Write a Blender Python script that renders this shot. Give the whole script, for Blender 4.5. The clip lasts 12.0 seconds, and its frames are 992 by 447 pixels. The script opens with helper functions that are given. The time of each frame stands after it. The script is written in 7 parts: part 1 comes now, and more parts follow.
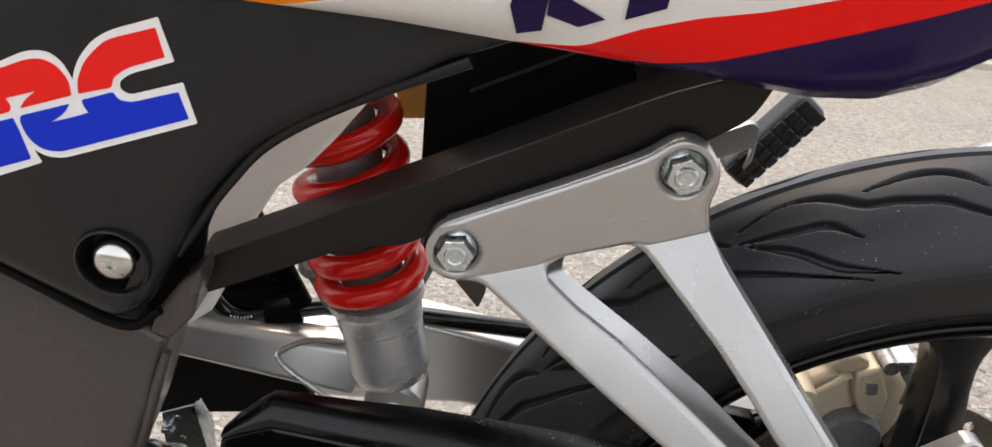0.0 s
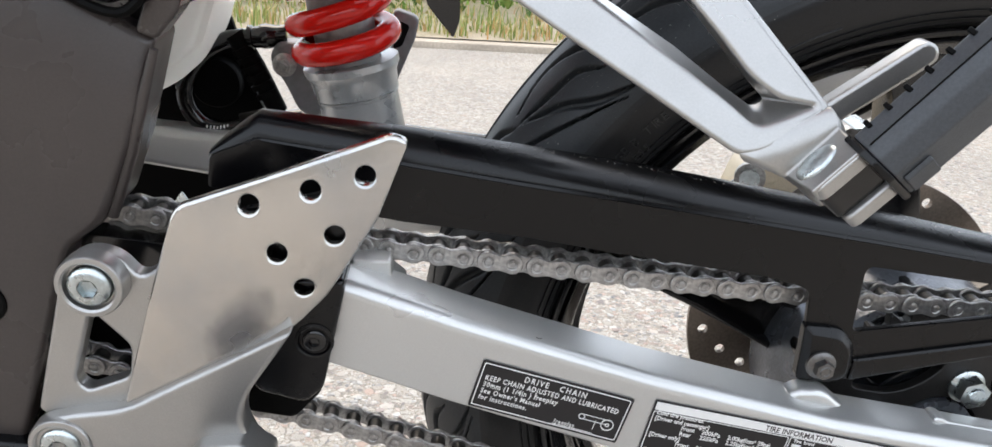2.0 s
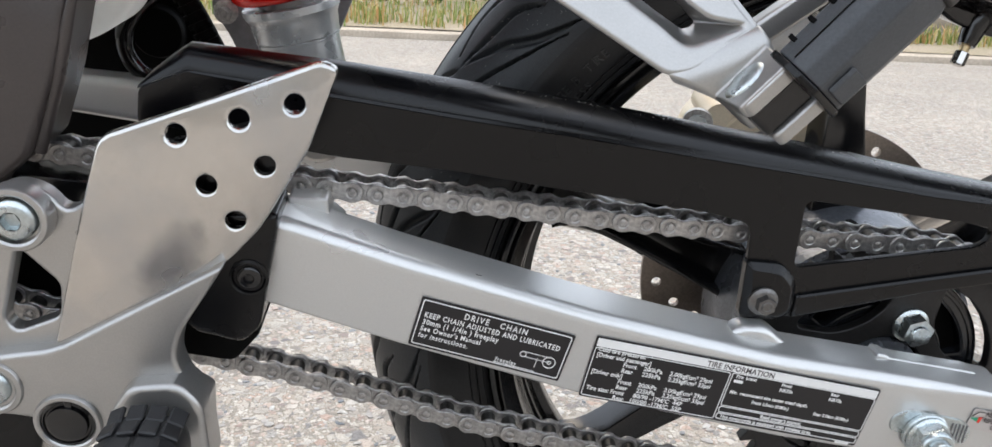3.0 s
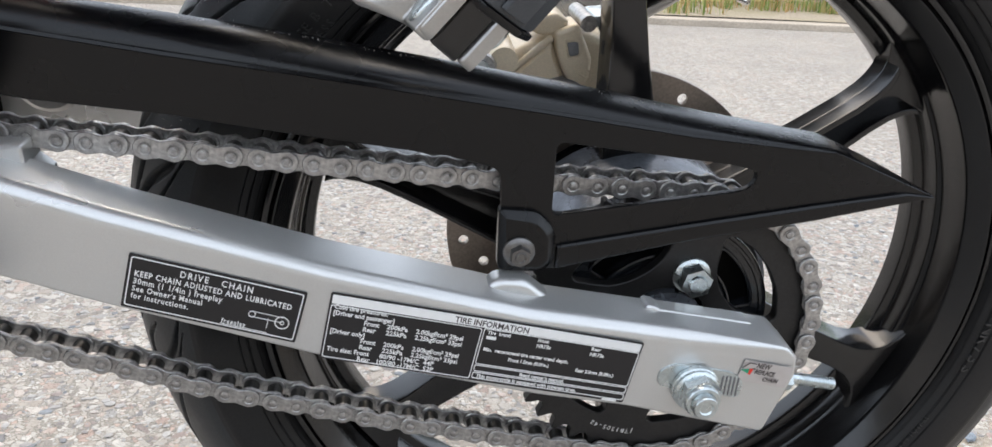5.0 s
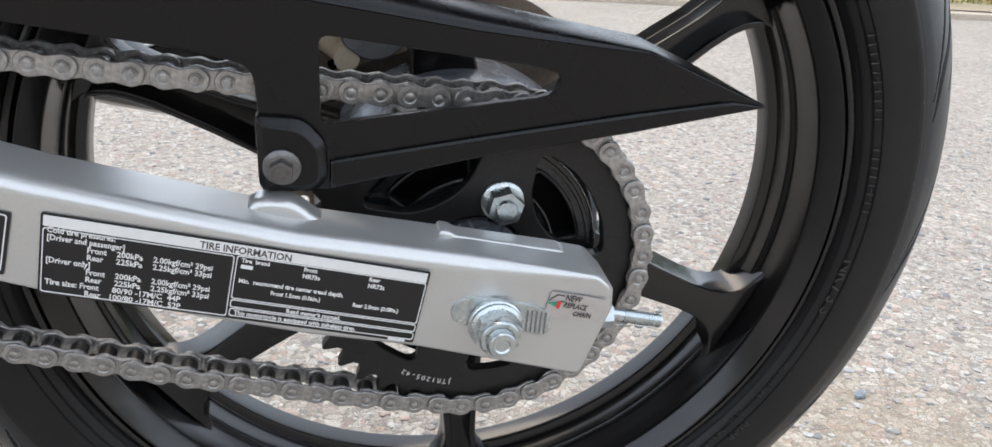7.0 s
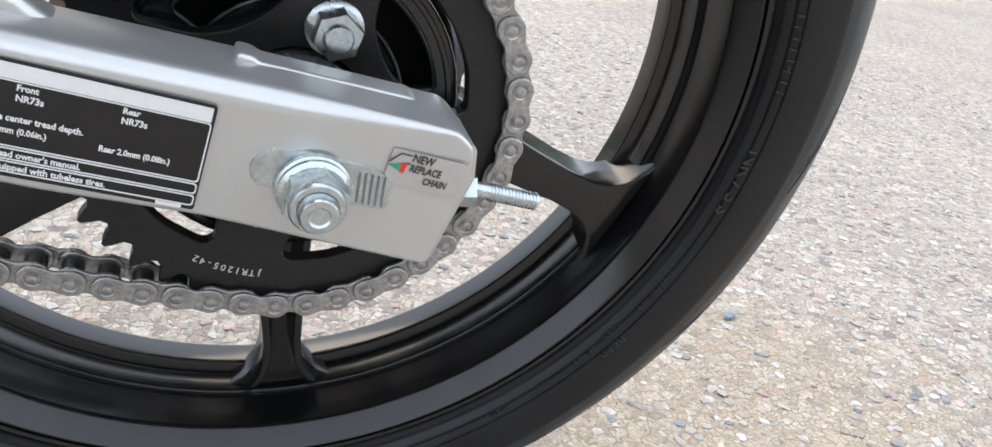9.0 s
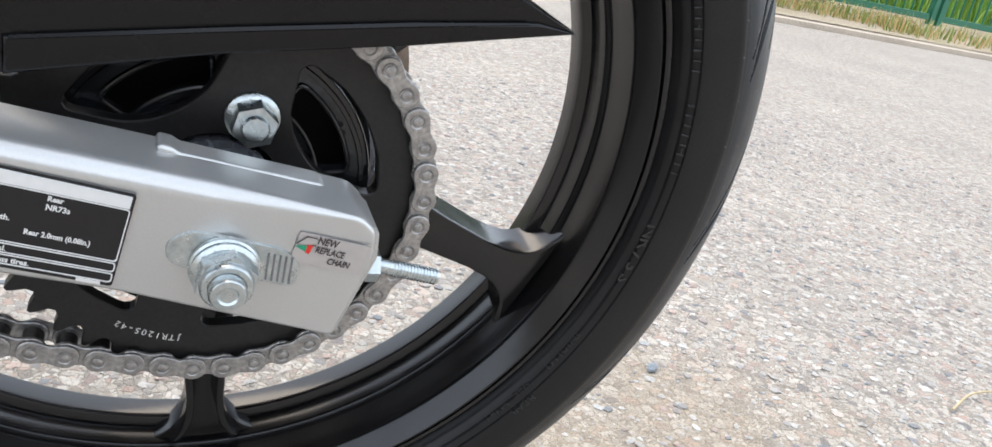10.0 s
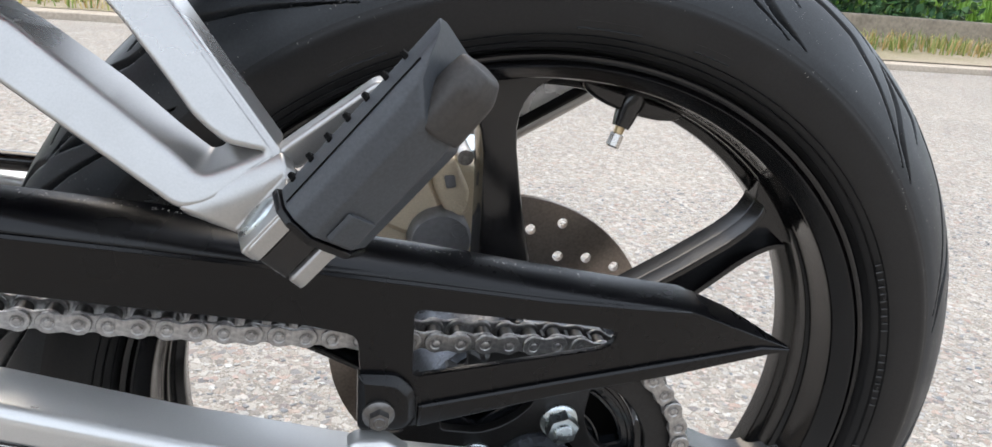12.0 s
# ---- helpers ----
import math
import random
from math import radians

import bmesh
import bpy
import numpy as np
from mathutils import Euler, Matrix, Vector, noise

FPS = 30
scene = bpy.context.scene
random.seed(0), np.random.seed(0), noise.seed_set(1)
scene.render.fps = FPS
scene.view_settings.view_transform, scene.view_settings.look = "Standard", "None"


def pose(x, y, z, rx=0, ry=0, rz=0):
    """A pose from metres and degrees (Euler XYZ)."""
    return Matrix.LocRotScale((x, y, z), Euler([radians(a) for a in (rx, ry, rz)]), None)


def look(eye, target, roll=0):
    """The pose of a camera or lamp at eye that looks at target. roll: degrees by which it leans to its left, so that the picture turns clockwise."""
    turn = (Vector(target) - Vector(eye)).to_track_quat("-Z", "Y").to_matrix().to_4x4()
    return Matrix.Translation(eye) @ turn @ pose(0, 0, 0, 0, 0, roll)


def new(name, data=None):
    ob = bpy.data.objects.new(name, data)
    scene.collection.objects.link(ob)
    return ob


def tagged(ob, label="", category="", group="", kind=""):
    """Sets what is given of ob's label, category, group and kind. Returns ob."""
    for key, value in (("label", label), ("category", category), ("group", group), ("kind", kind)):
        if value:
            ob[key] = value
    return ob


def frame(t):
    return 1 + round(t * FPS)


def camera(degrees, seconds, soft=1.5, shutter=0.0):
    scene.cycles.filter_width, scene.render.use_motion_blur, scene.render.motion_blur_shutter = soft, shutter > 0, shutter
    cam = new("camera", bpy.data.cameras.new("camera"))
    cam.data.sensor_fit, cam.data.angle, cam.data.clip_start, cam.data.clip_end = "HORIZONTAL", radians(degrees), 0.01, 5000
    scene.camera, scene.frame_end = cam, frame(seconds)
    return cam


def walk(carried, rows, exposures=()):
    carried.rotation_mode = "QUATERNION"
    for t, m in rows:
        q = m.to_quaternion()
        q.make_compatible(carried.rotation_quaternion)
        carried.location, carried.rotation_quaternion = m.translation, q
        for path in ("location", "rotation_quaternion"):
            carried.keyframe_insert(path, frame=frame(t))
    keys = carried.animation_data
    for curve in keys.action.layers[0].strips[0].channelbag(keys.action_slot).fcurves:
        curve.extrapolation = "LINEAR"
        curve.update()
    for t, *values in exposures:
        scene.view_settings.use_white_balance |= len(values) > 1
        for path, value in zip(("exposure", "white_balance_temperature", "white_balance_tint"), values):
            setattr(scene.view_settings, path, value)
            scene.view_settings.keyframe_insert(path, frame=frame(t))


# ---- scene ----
cam = camera(59.45, 12.0, soft=1.5)
# seconds, eye (x rearwards along the bike, y away, z up), turn in degrees
ROWS = [
    (0, -0.2873, -0.3677, 0.6751, 69.81, -5.79, 1.35),
    (0.25, -0.2821, -0.3698, 0.6355, 71.42, -4.91, 0.4),
    (0.5, -0.2838, -0.3752, 0.6196, 71.38, -4.02, 0.17),
    (0.8, -0.2828, -0.3916, 0.589, 73.39, -3.38, -0.26),
    (1, -0.2885, -0.4058, 0.5791, 73.09, -3.57, -0.67),
    (1.2, -0.2842, -0.4124, 0.5627, 73.94, -3.15, -0.62),
    (1.5, -0.2838, -0.4181, 0.5494, 73.6, -3.27, -1.99),
    (2, -0.287, -0.4312, 0.5269, 73.51, -3.15, -2.57),
    (2.5, -0.2808, -0.431, 0.5093, 73.25, -2.9, -3.45),
    (3, -0.2645, -0.4372, 0.4993, 73.26, -2.92, -3.87),
    (3.2, -0.256, -0.4371, 0.4952, 72.84, -2.78, -4.1),
    (4.8, -0.1697, -0.4241, 0.4821, 71.89, -2.94, -7.14),
    (5, -0.1603, -0.4188, 0.4817, 71.88, -2.95, -7.5),
    (5.5, -0.1329, -0.4144, 0.4693, 71.83, -2.9, -8.03),
    (6, -0.1091, -0.408, 0.4619, 71.85, -2.99, -8.96),
    (6.5, -0.0928, -0.4039, 0.4559, 71.79, -3.19, -9.79),
    (7, -0.076, -0.386, 0.4388, 71.02, -3.55, -11.04),
    (7.5, -0.0705, -0.3457, 0.4016, 68.12, -4.41, -11.27),
    (7.7, -0.0678, -0.3322, 0.3812, 67.75, -4.13, -11.73),
    (9.3, -0.0379, -0.3047, 0.3797, 66.92, -10.5, -19.1),
    (9.5, -0.0369, -0.3124, 0.3867, 67.74, -10.81, -19.4),
    (10, -0.0338, -0.3318, 0.408, 69.84, -11.41, -20.73),
    (10.5, -0.0459, -0.3678, 0.4261, 71.17, -11.6, -21.19),
    (11, -0.0872, -0.403, 0.4502, 72.02, -10.5, -18.65),
    (11.5, -0.1243, -0.4238, 0.488, 73.14, -7.62, -12.85),
    (12, -0.1241, -0.4032, 0.5531, 72.96, -4.51, -11.25),
]
# the clip's camera opens up a little at first
STOPS = [(0, 0.53, 7150, 13), (0.5, 0.65, 6850, 13), (1, 0.98, 6700, 11), (1.5, 1.05, 6680, 10), (2, 0.84, 6640, 10), (3, 0.72, 6620, 10), (5, 0.64, 6500, 10), (7.5, 0.67, 6500, 10), (9.5, 0.78, 6500, 10), (11, 0.7, 6500, 10), (12, 0.73, 6500, 10)]
walk(cam, [(t, pose(x, y, z, rx, ry, rz)) for t, x, y, z, rx, ry, rz in ROWS], STOPS)
# ---- light ----
world = bpy.data.worlds.new("sky")
scene.world = world
world.use_nodes = True
wn, wl = world.node_tree.nodes, world.node_tree.links
sky = wn.new("ShaderNodeTexSky")
sky.sky_type, sky.sun_disc = "NISHITA", False
sky.sun_elevation, sky.sun_rotation = radians(63), radians(347)
sky.dust_density, sky.air_density, sky.ozone_density = 2.0, 1.0, 1.5
pale = wn.new("ShaderNodeHueSaturation")
pale.inputs["Saturation"].default_value, pale.inputs["Hue"].default_value = 1.15, 0.488
wl.new(sky.outputs["Color"], pale.inputs["Color"])
# thin high cloud veils the blue
veil = wn.new("ShaderNodeMix")
veil.data_type = "RGBA"
veil.inputs["B"].default_value = (8.45, 9.0, 9.85, 1)
wl.new(pale.outputs["Color"], veil.inputs["A"])
# thicker towards the horizon, thin overhead
way = wn.new("ShaderNodeSeparateXYZ")
wl.new(wn.new("ShaderNodeTexCoord").outputs["Generated"], way.inputs["Vector"])
thick = wn.new("ShaderNodeMapRange")
thick.inputs["From Min"].default_value, thick.inputs["From Max"].default_value = 0.0, 1.0
thick.inputs["To Min"].default_value, thick.inputs["To Max"].default_value = 0.80, 0.55
wl.new(way.outputs["Z"], thick.inputs["Value"])
wl.new(thick.outputs["Result"], veil.inputs["Factor"])
wl.new(veil.outputs["Result"], wn["Background"].inputs["Color"])
wn["Background"].inputs["Strength"].default_value = 0.158
sun = new("sun", bpy.data.lights.new("sun", "SUN"))
sun.data.energy, sun.data.angle, sun.data.color = 0.95, radians(40), (1.0, 0.84, 0.63)
sun.matrix_world = look((-0.30, 1.30, 2.62), (0, 0, 0))


# ---- materials ----
def material(name, color, rough=0.5, metal=0.0, grain=0.0, grain_size=300.0, spot=0.0, spot_size=25.0,
             bump=0.0, bump_size=400.0, coat=0.0, rough_var=0.08, stretch=None, second=None, spec=0.5):
    """A surface with colour variation at two scales, uneven gloss and fine relief. Sizes are in waves a metre."""
    m = bpy.data.materials.new(name)
    m.use_nodes = True
    n, l = m.node_tree.nodes, m.node_tree.links
    b = n["Principled BSDF"]
    b.inputs["Metallic"].default_value = metal
    b.inputs["Coat Weight"].default_value = coat
    b.inputs["Specular IOR Level"].default_value = spec
    b.inputs["Coat Roughness"].default_value = 0.08
    co = n.new("ShaderNodeTexCoord")
    src = co.outputs["Object"]
    if stretch:
        mp = n.new("ShaderNodeMapping")
        mp.inputs["Scale"].default_value = stretch
        l.new(src, mp.inputs["Vector"])
        src = mp.outputs["Vector"]

    def noise_tex(scale, detail=4.0):
        t = n.new("ShaderNodeTexNoise")
        t.inputs["Scale"].default_value, t.inputs["Detail"].default_value = scale, detail
        l.new(src, t.inputs["Vector"])
        return t.outputs["Fac"]

    def ramp(fac, lo, hi, a=0.3, z=0.7):
        r = n.new("ShaderNodeMapRange")
        r.inputs["From Min"].default_value, r.inputs["From Max"].default_value = a, z
        r.inputs["To Min"].default_value, r.inputs["To Max"].default_value = lo, hi
        l.new(fac, r.inputs["Value"])
        return r.outputs["Result"]

    big, fine = noise_tex(spot_size), noise_tex(grain_size)
    if second is None:
        second = tuple(min(1.0, c * (1 - 0.45)) for c in color)
    mix = n.new("ShaderNodeMix")
    mix.data_type = "RGBA"
    mix.inputs["A"].default_value, mix.inputs["B"].default_value = (*color, 1), (*second, 1)
    l.new(ramp(big, 0, spot, 0.45, 0.75), mix.inputs["Factor"])
    val = n.new("ShaderNodeHueSaturation")
    l.new(mix.outputs["Result"], val.inputs["Color"])
    l.new(ramp(fine, 1 - grain, 1 + grain), val.inputs["Value"])
    l.new(val.outputs["Color"], b.inputs["Base Color"])
    l.new(ramp(big, max(0.02, rough - rough_var), rough + rough_var), b.inputs["Roughness"])
    if bump:
        bp = n.new("ShaderNodeBump")
        bp.inputs["Strength"].default_value, bp.inputs["Distance"].default_value = bump, 0.0006
        l.new(noise_tex(bump_size, 2.0), bp.inputs["Height"])
        l.new(bp.outputs["Normal"], b.inputs["Normal"])
    return m


SATIN = material("satin_black_plastic", (0.0016, 0.0016, 0.0022), 0.25, grain=0.12, grain_size=900, spot=0.25, bump=0.05, bump_size=2500, spec=0.36)
SIDE = material("charcoal_satin_cover", (0.0060, 0.0062, 0.0072), 0.33, grain=0.12, grain_size=900, spot=0.25, bump=0.05, bump_size=2500, spec=0.4)
PANEL = material("brown_black_panel", (0.050, 0.041, 0.038), 0.30, grain=0.10, grain_size=900, spot=0.25, bump=0.04, bump_size=2200, spec=0.5)
FRAME = material("frame_paint", (0.0075, 0.0060, 0.0058), 0.34, grain=0.15, grain_size=700, spot=0.3, bump=0.05, bump_size=1500, spec=0.24)
GLOSS = material("gloss_black_paint", (0.004, 0.004, 0.0045), 0.16, grain=0.2, grain_size=600, spot=0.2, coat=0.3)
WHEEL = material("black_wheel_paint", (0.0052, 0.0051, 0.0056), 0.17, grain=0.2, grain_size=700, spot=0.3, spot_size=40, bump=0.03, bump_size=1200, spec=0.58, rough_var=0.05)
# near-black, hardly glossy: besides black parts it stands in for shade in cavities
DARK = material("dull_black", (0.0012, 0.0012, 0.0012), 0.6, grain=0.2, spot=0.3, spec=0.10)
HUBPAINT = material("hammered_grey_hub", (0.15, 0.16, 0.18), 0.30, metal=0.6, grain=0.15, grain_size=500, spot=0.4, spot_size=60, bump=0.35, bump_size=420)
CARRIER = material("carrier_black", (0.012, 0.013, 0.015), 0.15, spec=0.6, grain=0.2, grain_size=500, spot=0.4, spot_size=60, bump=0.1, bump_size=500)
SIDEWALL = material("tyre_sidewall", (0.0100, 0.0100, 0.0106), 0.40, grain=0.22, grain_size=900, spot=0.45, spot_size=30, second=(0.0190, 0.0184, 0.0176), bump=0.12, bump_size=1500, spec=0.34)
RUBBER = material("tyre_rubber", (0.0210, 0.0235, 0.0265), 0.42, grain=0.18, grain_size=900, spot=0.35, spot_size=30,
                  second=(0.040, 0.040, 0.040), bump=0.10, bump_size=1800, spec=0.34)
GROOVE = material("tyre_groove_rubber", (0.0022, 0.0022, 0.0024), 0.75, grain=0.2, spec=0.15)
PEGRUB = material("peg_rubber", (0.050, 0.055, 0.062), 0.42, grain=0.15, grain_size=900, spot=0.3, bump=0.08, bump_size=2200)
PEGBLACK = material("black_peg_rubber", (0.012, 0.012, 0.013), 0.45, grain=0.15, grain_size=900, spot=0.3, bump=0.08, bump_size=2200)
SHOCK = material("grey_damper_paint", (0.47, 0.475, 0.475), 0.30, metal=0.55, grain=0.05, grain_size=900, spot=0.15, spot_size=40, bump=0.03, bump_size=900)
PEGDUST = material("dusty_peg_rubber", (0.036, 0.032, 0.029), 0.55, grain=0.2, grain_size=700, spot=0.5, spot_size=60, second=(0.022, 0.022, 0.024), bump=0.1, bump_size=1200)
SILVER = material("silver_paint", (0.60, 0.60, 0.59), 0.31, metal=0.68, grain=0.03, grain_size=1500, spot=0.06, spot_size=14, rough_var=0.04, coat=0.10, bump=0.02, bump_size=900)
CAST = material("cast_aluminium_paint", (0.445, 0.438, 0.426), 0.32, metal=0.86, coat=0.10, grain=0.04, grain_size=1200, spot=0.22, spot_size=22, bump=0.035, bump_size=700, rough_var=0.06)
BRUSHED = material("brushed_aluminium", (0.62, 0.595, 0.56), 0.17, metal=1.0, grain=0.03, grain_size=400, spot=0.16, spot_size=22,
                   second=(0.48, 0.49, 0.51), bump=0.02, bump_size=900)
# the blue-grey blotches in its colour imitate mottled reflections on the sheet
PRESSED = material("pressed_aluminium", (0.60, 0.58, 0.55), 0.21, metal=1.0, grain=0.03, grain_size=400, spot=0.75, spot_size=19, second=(0.40, 0.42, 0.45), bump=0.40, bump_size=24, rough_var=0.10)


def boot_scuff(m, centre, turn, reach):
    """A dull dark scuff of its own shape rubbed into a bare metal sheet."""
    n, l = m.node_tree.nodes, m.node_tree.links
    b = n["Principled BSDF"]
    co = n.new("ShaderNodeTexCoord").outputs["Object"]
    mp = n.new("ShaderNodeMapping")
    mp.vector_type = "TEXTURE"
    mp.inputs["Location"].default_value, mp.inputs["Rotation"].default_value, mp.inputs["Scale"].default_value = centre, (0, radians(turn), 0), reach
    l.new(co, mp.inputs["Vector"])
    wob = n.new("ShaderNodeTexNoise")
    wob.inputs["Scale"].default_value, wob.inputs["Detail"].default_value = 90.0, 4.0
    l.new(co, wob.inputs["Vector"])
    far = n.new("ShaderNodeVectorMath")
    far.operation = "LENGTH"
    l.new(mp.outputs["Vector"], far.inputs[0])
    add = n.new("ShaderNodeMath")
    l.new(far.outputs["Value"], add.inputs[0]), l.new(wob.outputs["Fac"], add.inputs[1])
    mask = n.new("ShaderNodeMapRange")
    mask.inputs["From Min"].default_value, mask.inputs["From Max"].default_value = 0.95, 1.65
    mask.inputs["To Min"].default_value, mask.inputs["To Max"].default_value = 0.64, 0.0
    l.new(add.outputs["Value"], mask.inputs["Value"])
    mix = n.new("ShaderNodeMix")
    mix.data_type = "RGBA"
    l.new(b.inputs["Base Color"].links[0].from_socket, mix.inputs["A"])
    mix.inputs["B"].default_value = (0.13, 0.14, 0.165, 1)
    l.new(mask.outputs["Result"], mix.inputs["Factor"])
    l.new(mix.outputs["Result"], b.inputs["Base Color"])


boot_scuff(PRESSED, (-0.3785, -0.0500, 0.0915), -52, (0.0225, 0.0500, 0.0115))
BOLT = material("dark_steel_bolt", (0.17, 0.165, 0.16), 0.38, metal=0.9, grain=0.2, grain_size=500, spot=0.3, spot_size=120)
ZINC = material("zinc_plate", (0.58, 0.63, 0.64), 0.30, metal=1.0, grain=0.12, grain_size=500, spot=0.4, spot_size=120, second=(0.36, 0.42, 0.44))
STEEL = material("chain_steel", (0.42, 0.41, 0.40), 0.42, metal=0.9, grain=0.3, grain_size=500, spot=0.5, spot_size=120, second=(0.24, 0.22, 0.21), bump=0.2, bump_size=900)
ROLLER = material("oiled_chain_roller", (0.09, 0.085, 0.08), 0.38, metal=0.8, grain=0.3, grain_size=400, spot=0.5, spot_size=90)
SPROCKET = material("sprocket_black", (0.019, 0.018, 0.0178), 0.42, metal=0.3, grain=0.2, grain_size=600, spot=0.4, spot_size=60)
DISC = material("brake_disc_steel", (0.30, 0.255, 0.22), 0.38, metal=0.9, grain=0.15, grain_size=500, spot=0.4, spot_size=40, second=(0.17, 0.14, 0.12))
GOLD = material("champagne_caliper", (0.68, 0.58, 0.43), 0.40, metal=0.20, grain=0.08, grain_size=800, spot=0.2, spot_size=50, bump=0.08, bump_size=900)
GREYPAINT = material("grey_cast", (0.22, 0.22, 0.23), 0.5, metal=0.4, grain=0.1, spot=0.3, bump=0.1, bump_size=900)
DAMPER = material("dull_damper_grey", (0.26, 0.25, 0.245), 0.38, metal=0.6, grain=0.08, grain_size=700, spot=0.3, spot_size=50)
RED = material("red_spring_paint", (0.58, 0.010, 0.006), 0.16, grain=0.06, spot=0.15, coat=0.12, spec=0.35, rough_var=0.03)
TANK = material("milky_plastic", (0.86, 0.85, 0.82), 0.5, grain=0.03, spot=0.08)
# thin milky plastic lets light through
n_, l_ = TANK.node_tree.nodes, TANK.node_tree.links
thin = n_.new("ShaderNodeBsdfTranslucent")
thin.inputs["Color"].default_value = (0.92, 0.92, 0.89, 1)
both = n_.new("ShaderNodeMixShader")
both.inputs["Fac"].default_value = 0.65
l_.new(n_["Principled BSDF"].outputs["BSDF"], both.inputs[1])
l_.new(thin.outputs["BSDF"], both.inputs[2])
l_.new(both.outputs["Shader"], n_["Material Output"].inputs["Surface"])
AMBER = material("amber_plastic", (0.80, 0.55, 0.12), 0.4, grain=0.05, spot=0.1)
BRASS = material("brass", (0.55, 0.42, 0.24), 0.35, metal=1.0, grain=0.1)
LABEL = material("label_black", (0.010, 0.009, 0.010), 0.38, grain=0.1, spot=0.1)
INK = material("label_white", (0.78, 0.78, 0.77), 0.5, grain=0.03, spot=0.05)
# paler than the sidewall: the raised letters' highlights are put into the colour
EMBOSS = material("embossed_rubber", (0.024, 0.0242, 0.0245), 0.34, grain=0.1)
PINK = material("label_pink", (0.60, 0.575, 0.57), 0.42, metal=0.75, grain=0.03, coat=0.35)
GREENINK = material("label_green", (0.02, 0.30, 0.16), 0.5, grain=0.03)
REDINK = material("label_red", (0.70, 0.035, 0.02), 0.5, grain=0.03)
DARKINK = material("label_dark", (0.05, 0.04, 0.04), 0.5, grain=0.03)
T_WHITE = material("fairing_white", (0.76, 0.75, 0.72), 0.25, grain=0.02, spot=0.03, coat=0.06, spec=0.12)
T_RED = material("fairing_red", (0.86, 0.010, 0.008), 0.25, grain=0.03, spot=0.05, coat=0.06, spec=0.12)
T_PURPLE = material("fairing_purple", (0.017, 0.008, 0.055), 0.22, grain=0.05, spot=0.1, coat=0.06, spec=0.12)
T_ORANGE = material("fairing_orange", (0.85, 0.24, 0.012), 0.25, grain=0.03, spot=0.05, coat=0.06, spec=0.12)
L_BLUE = material("decal_blue", (0.004, 0.030, 0.52), 0.36, grain=0.03, spot=0.05, spec=0.15)
L_RED = material("decal_red", (0.80, 0.018, 0.015), 0.36, grain=0.03, spot=0.05, spec=0.15)


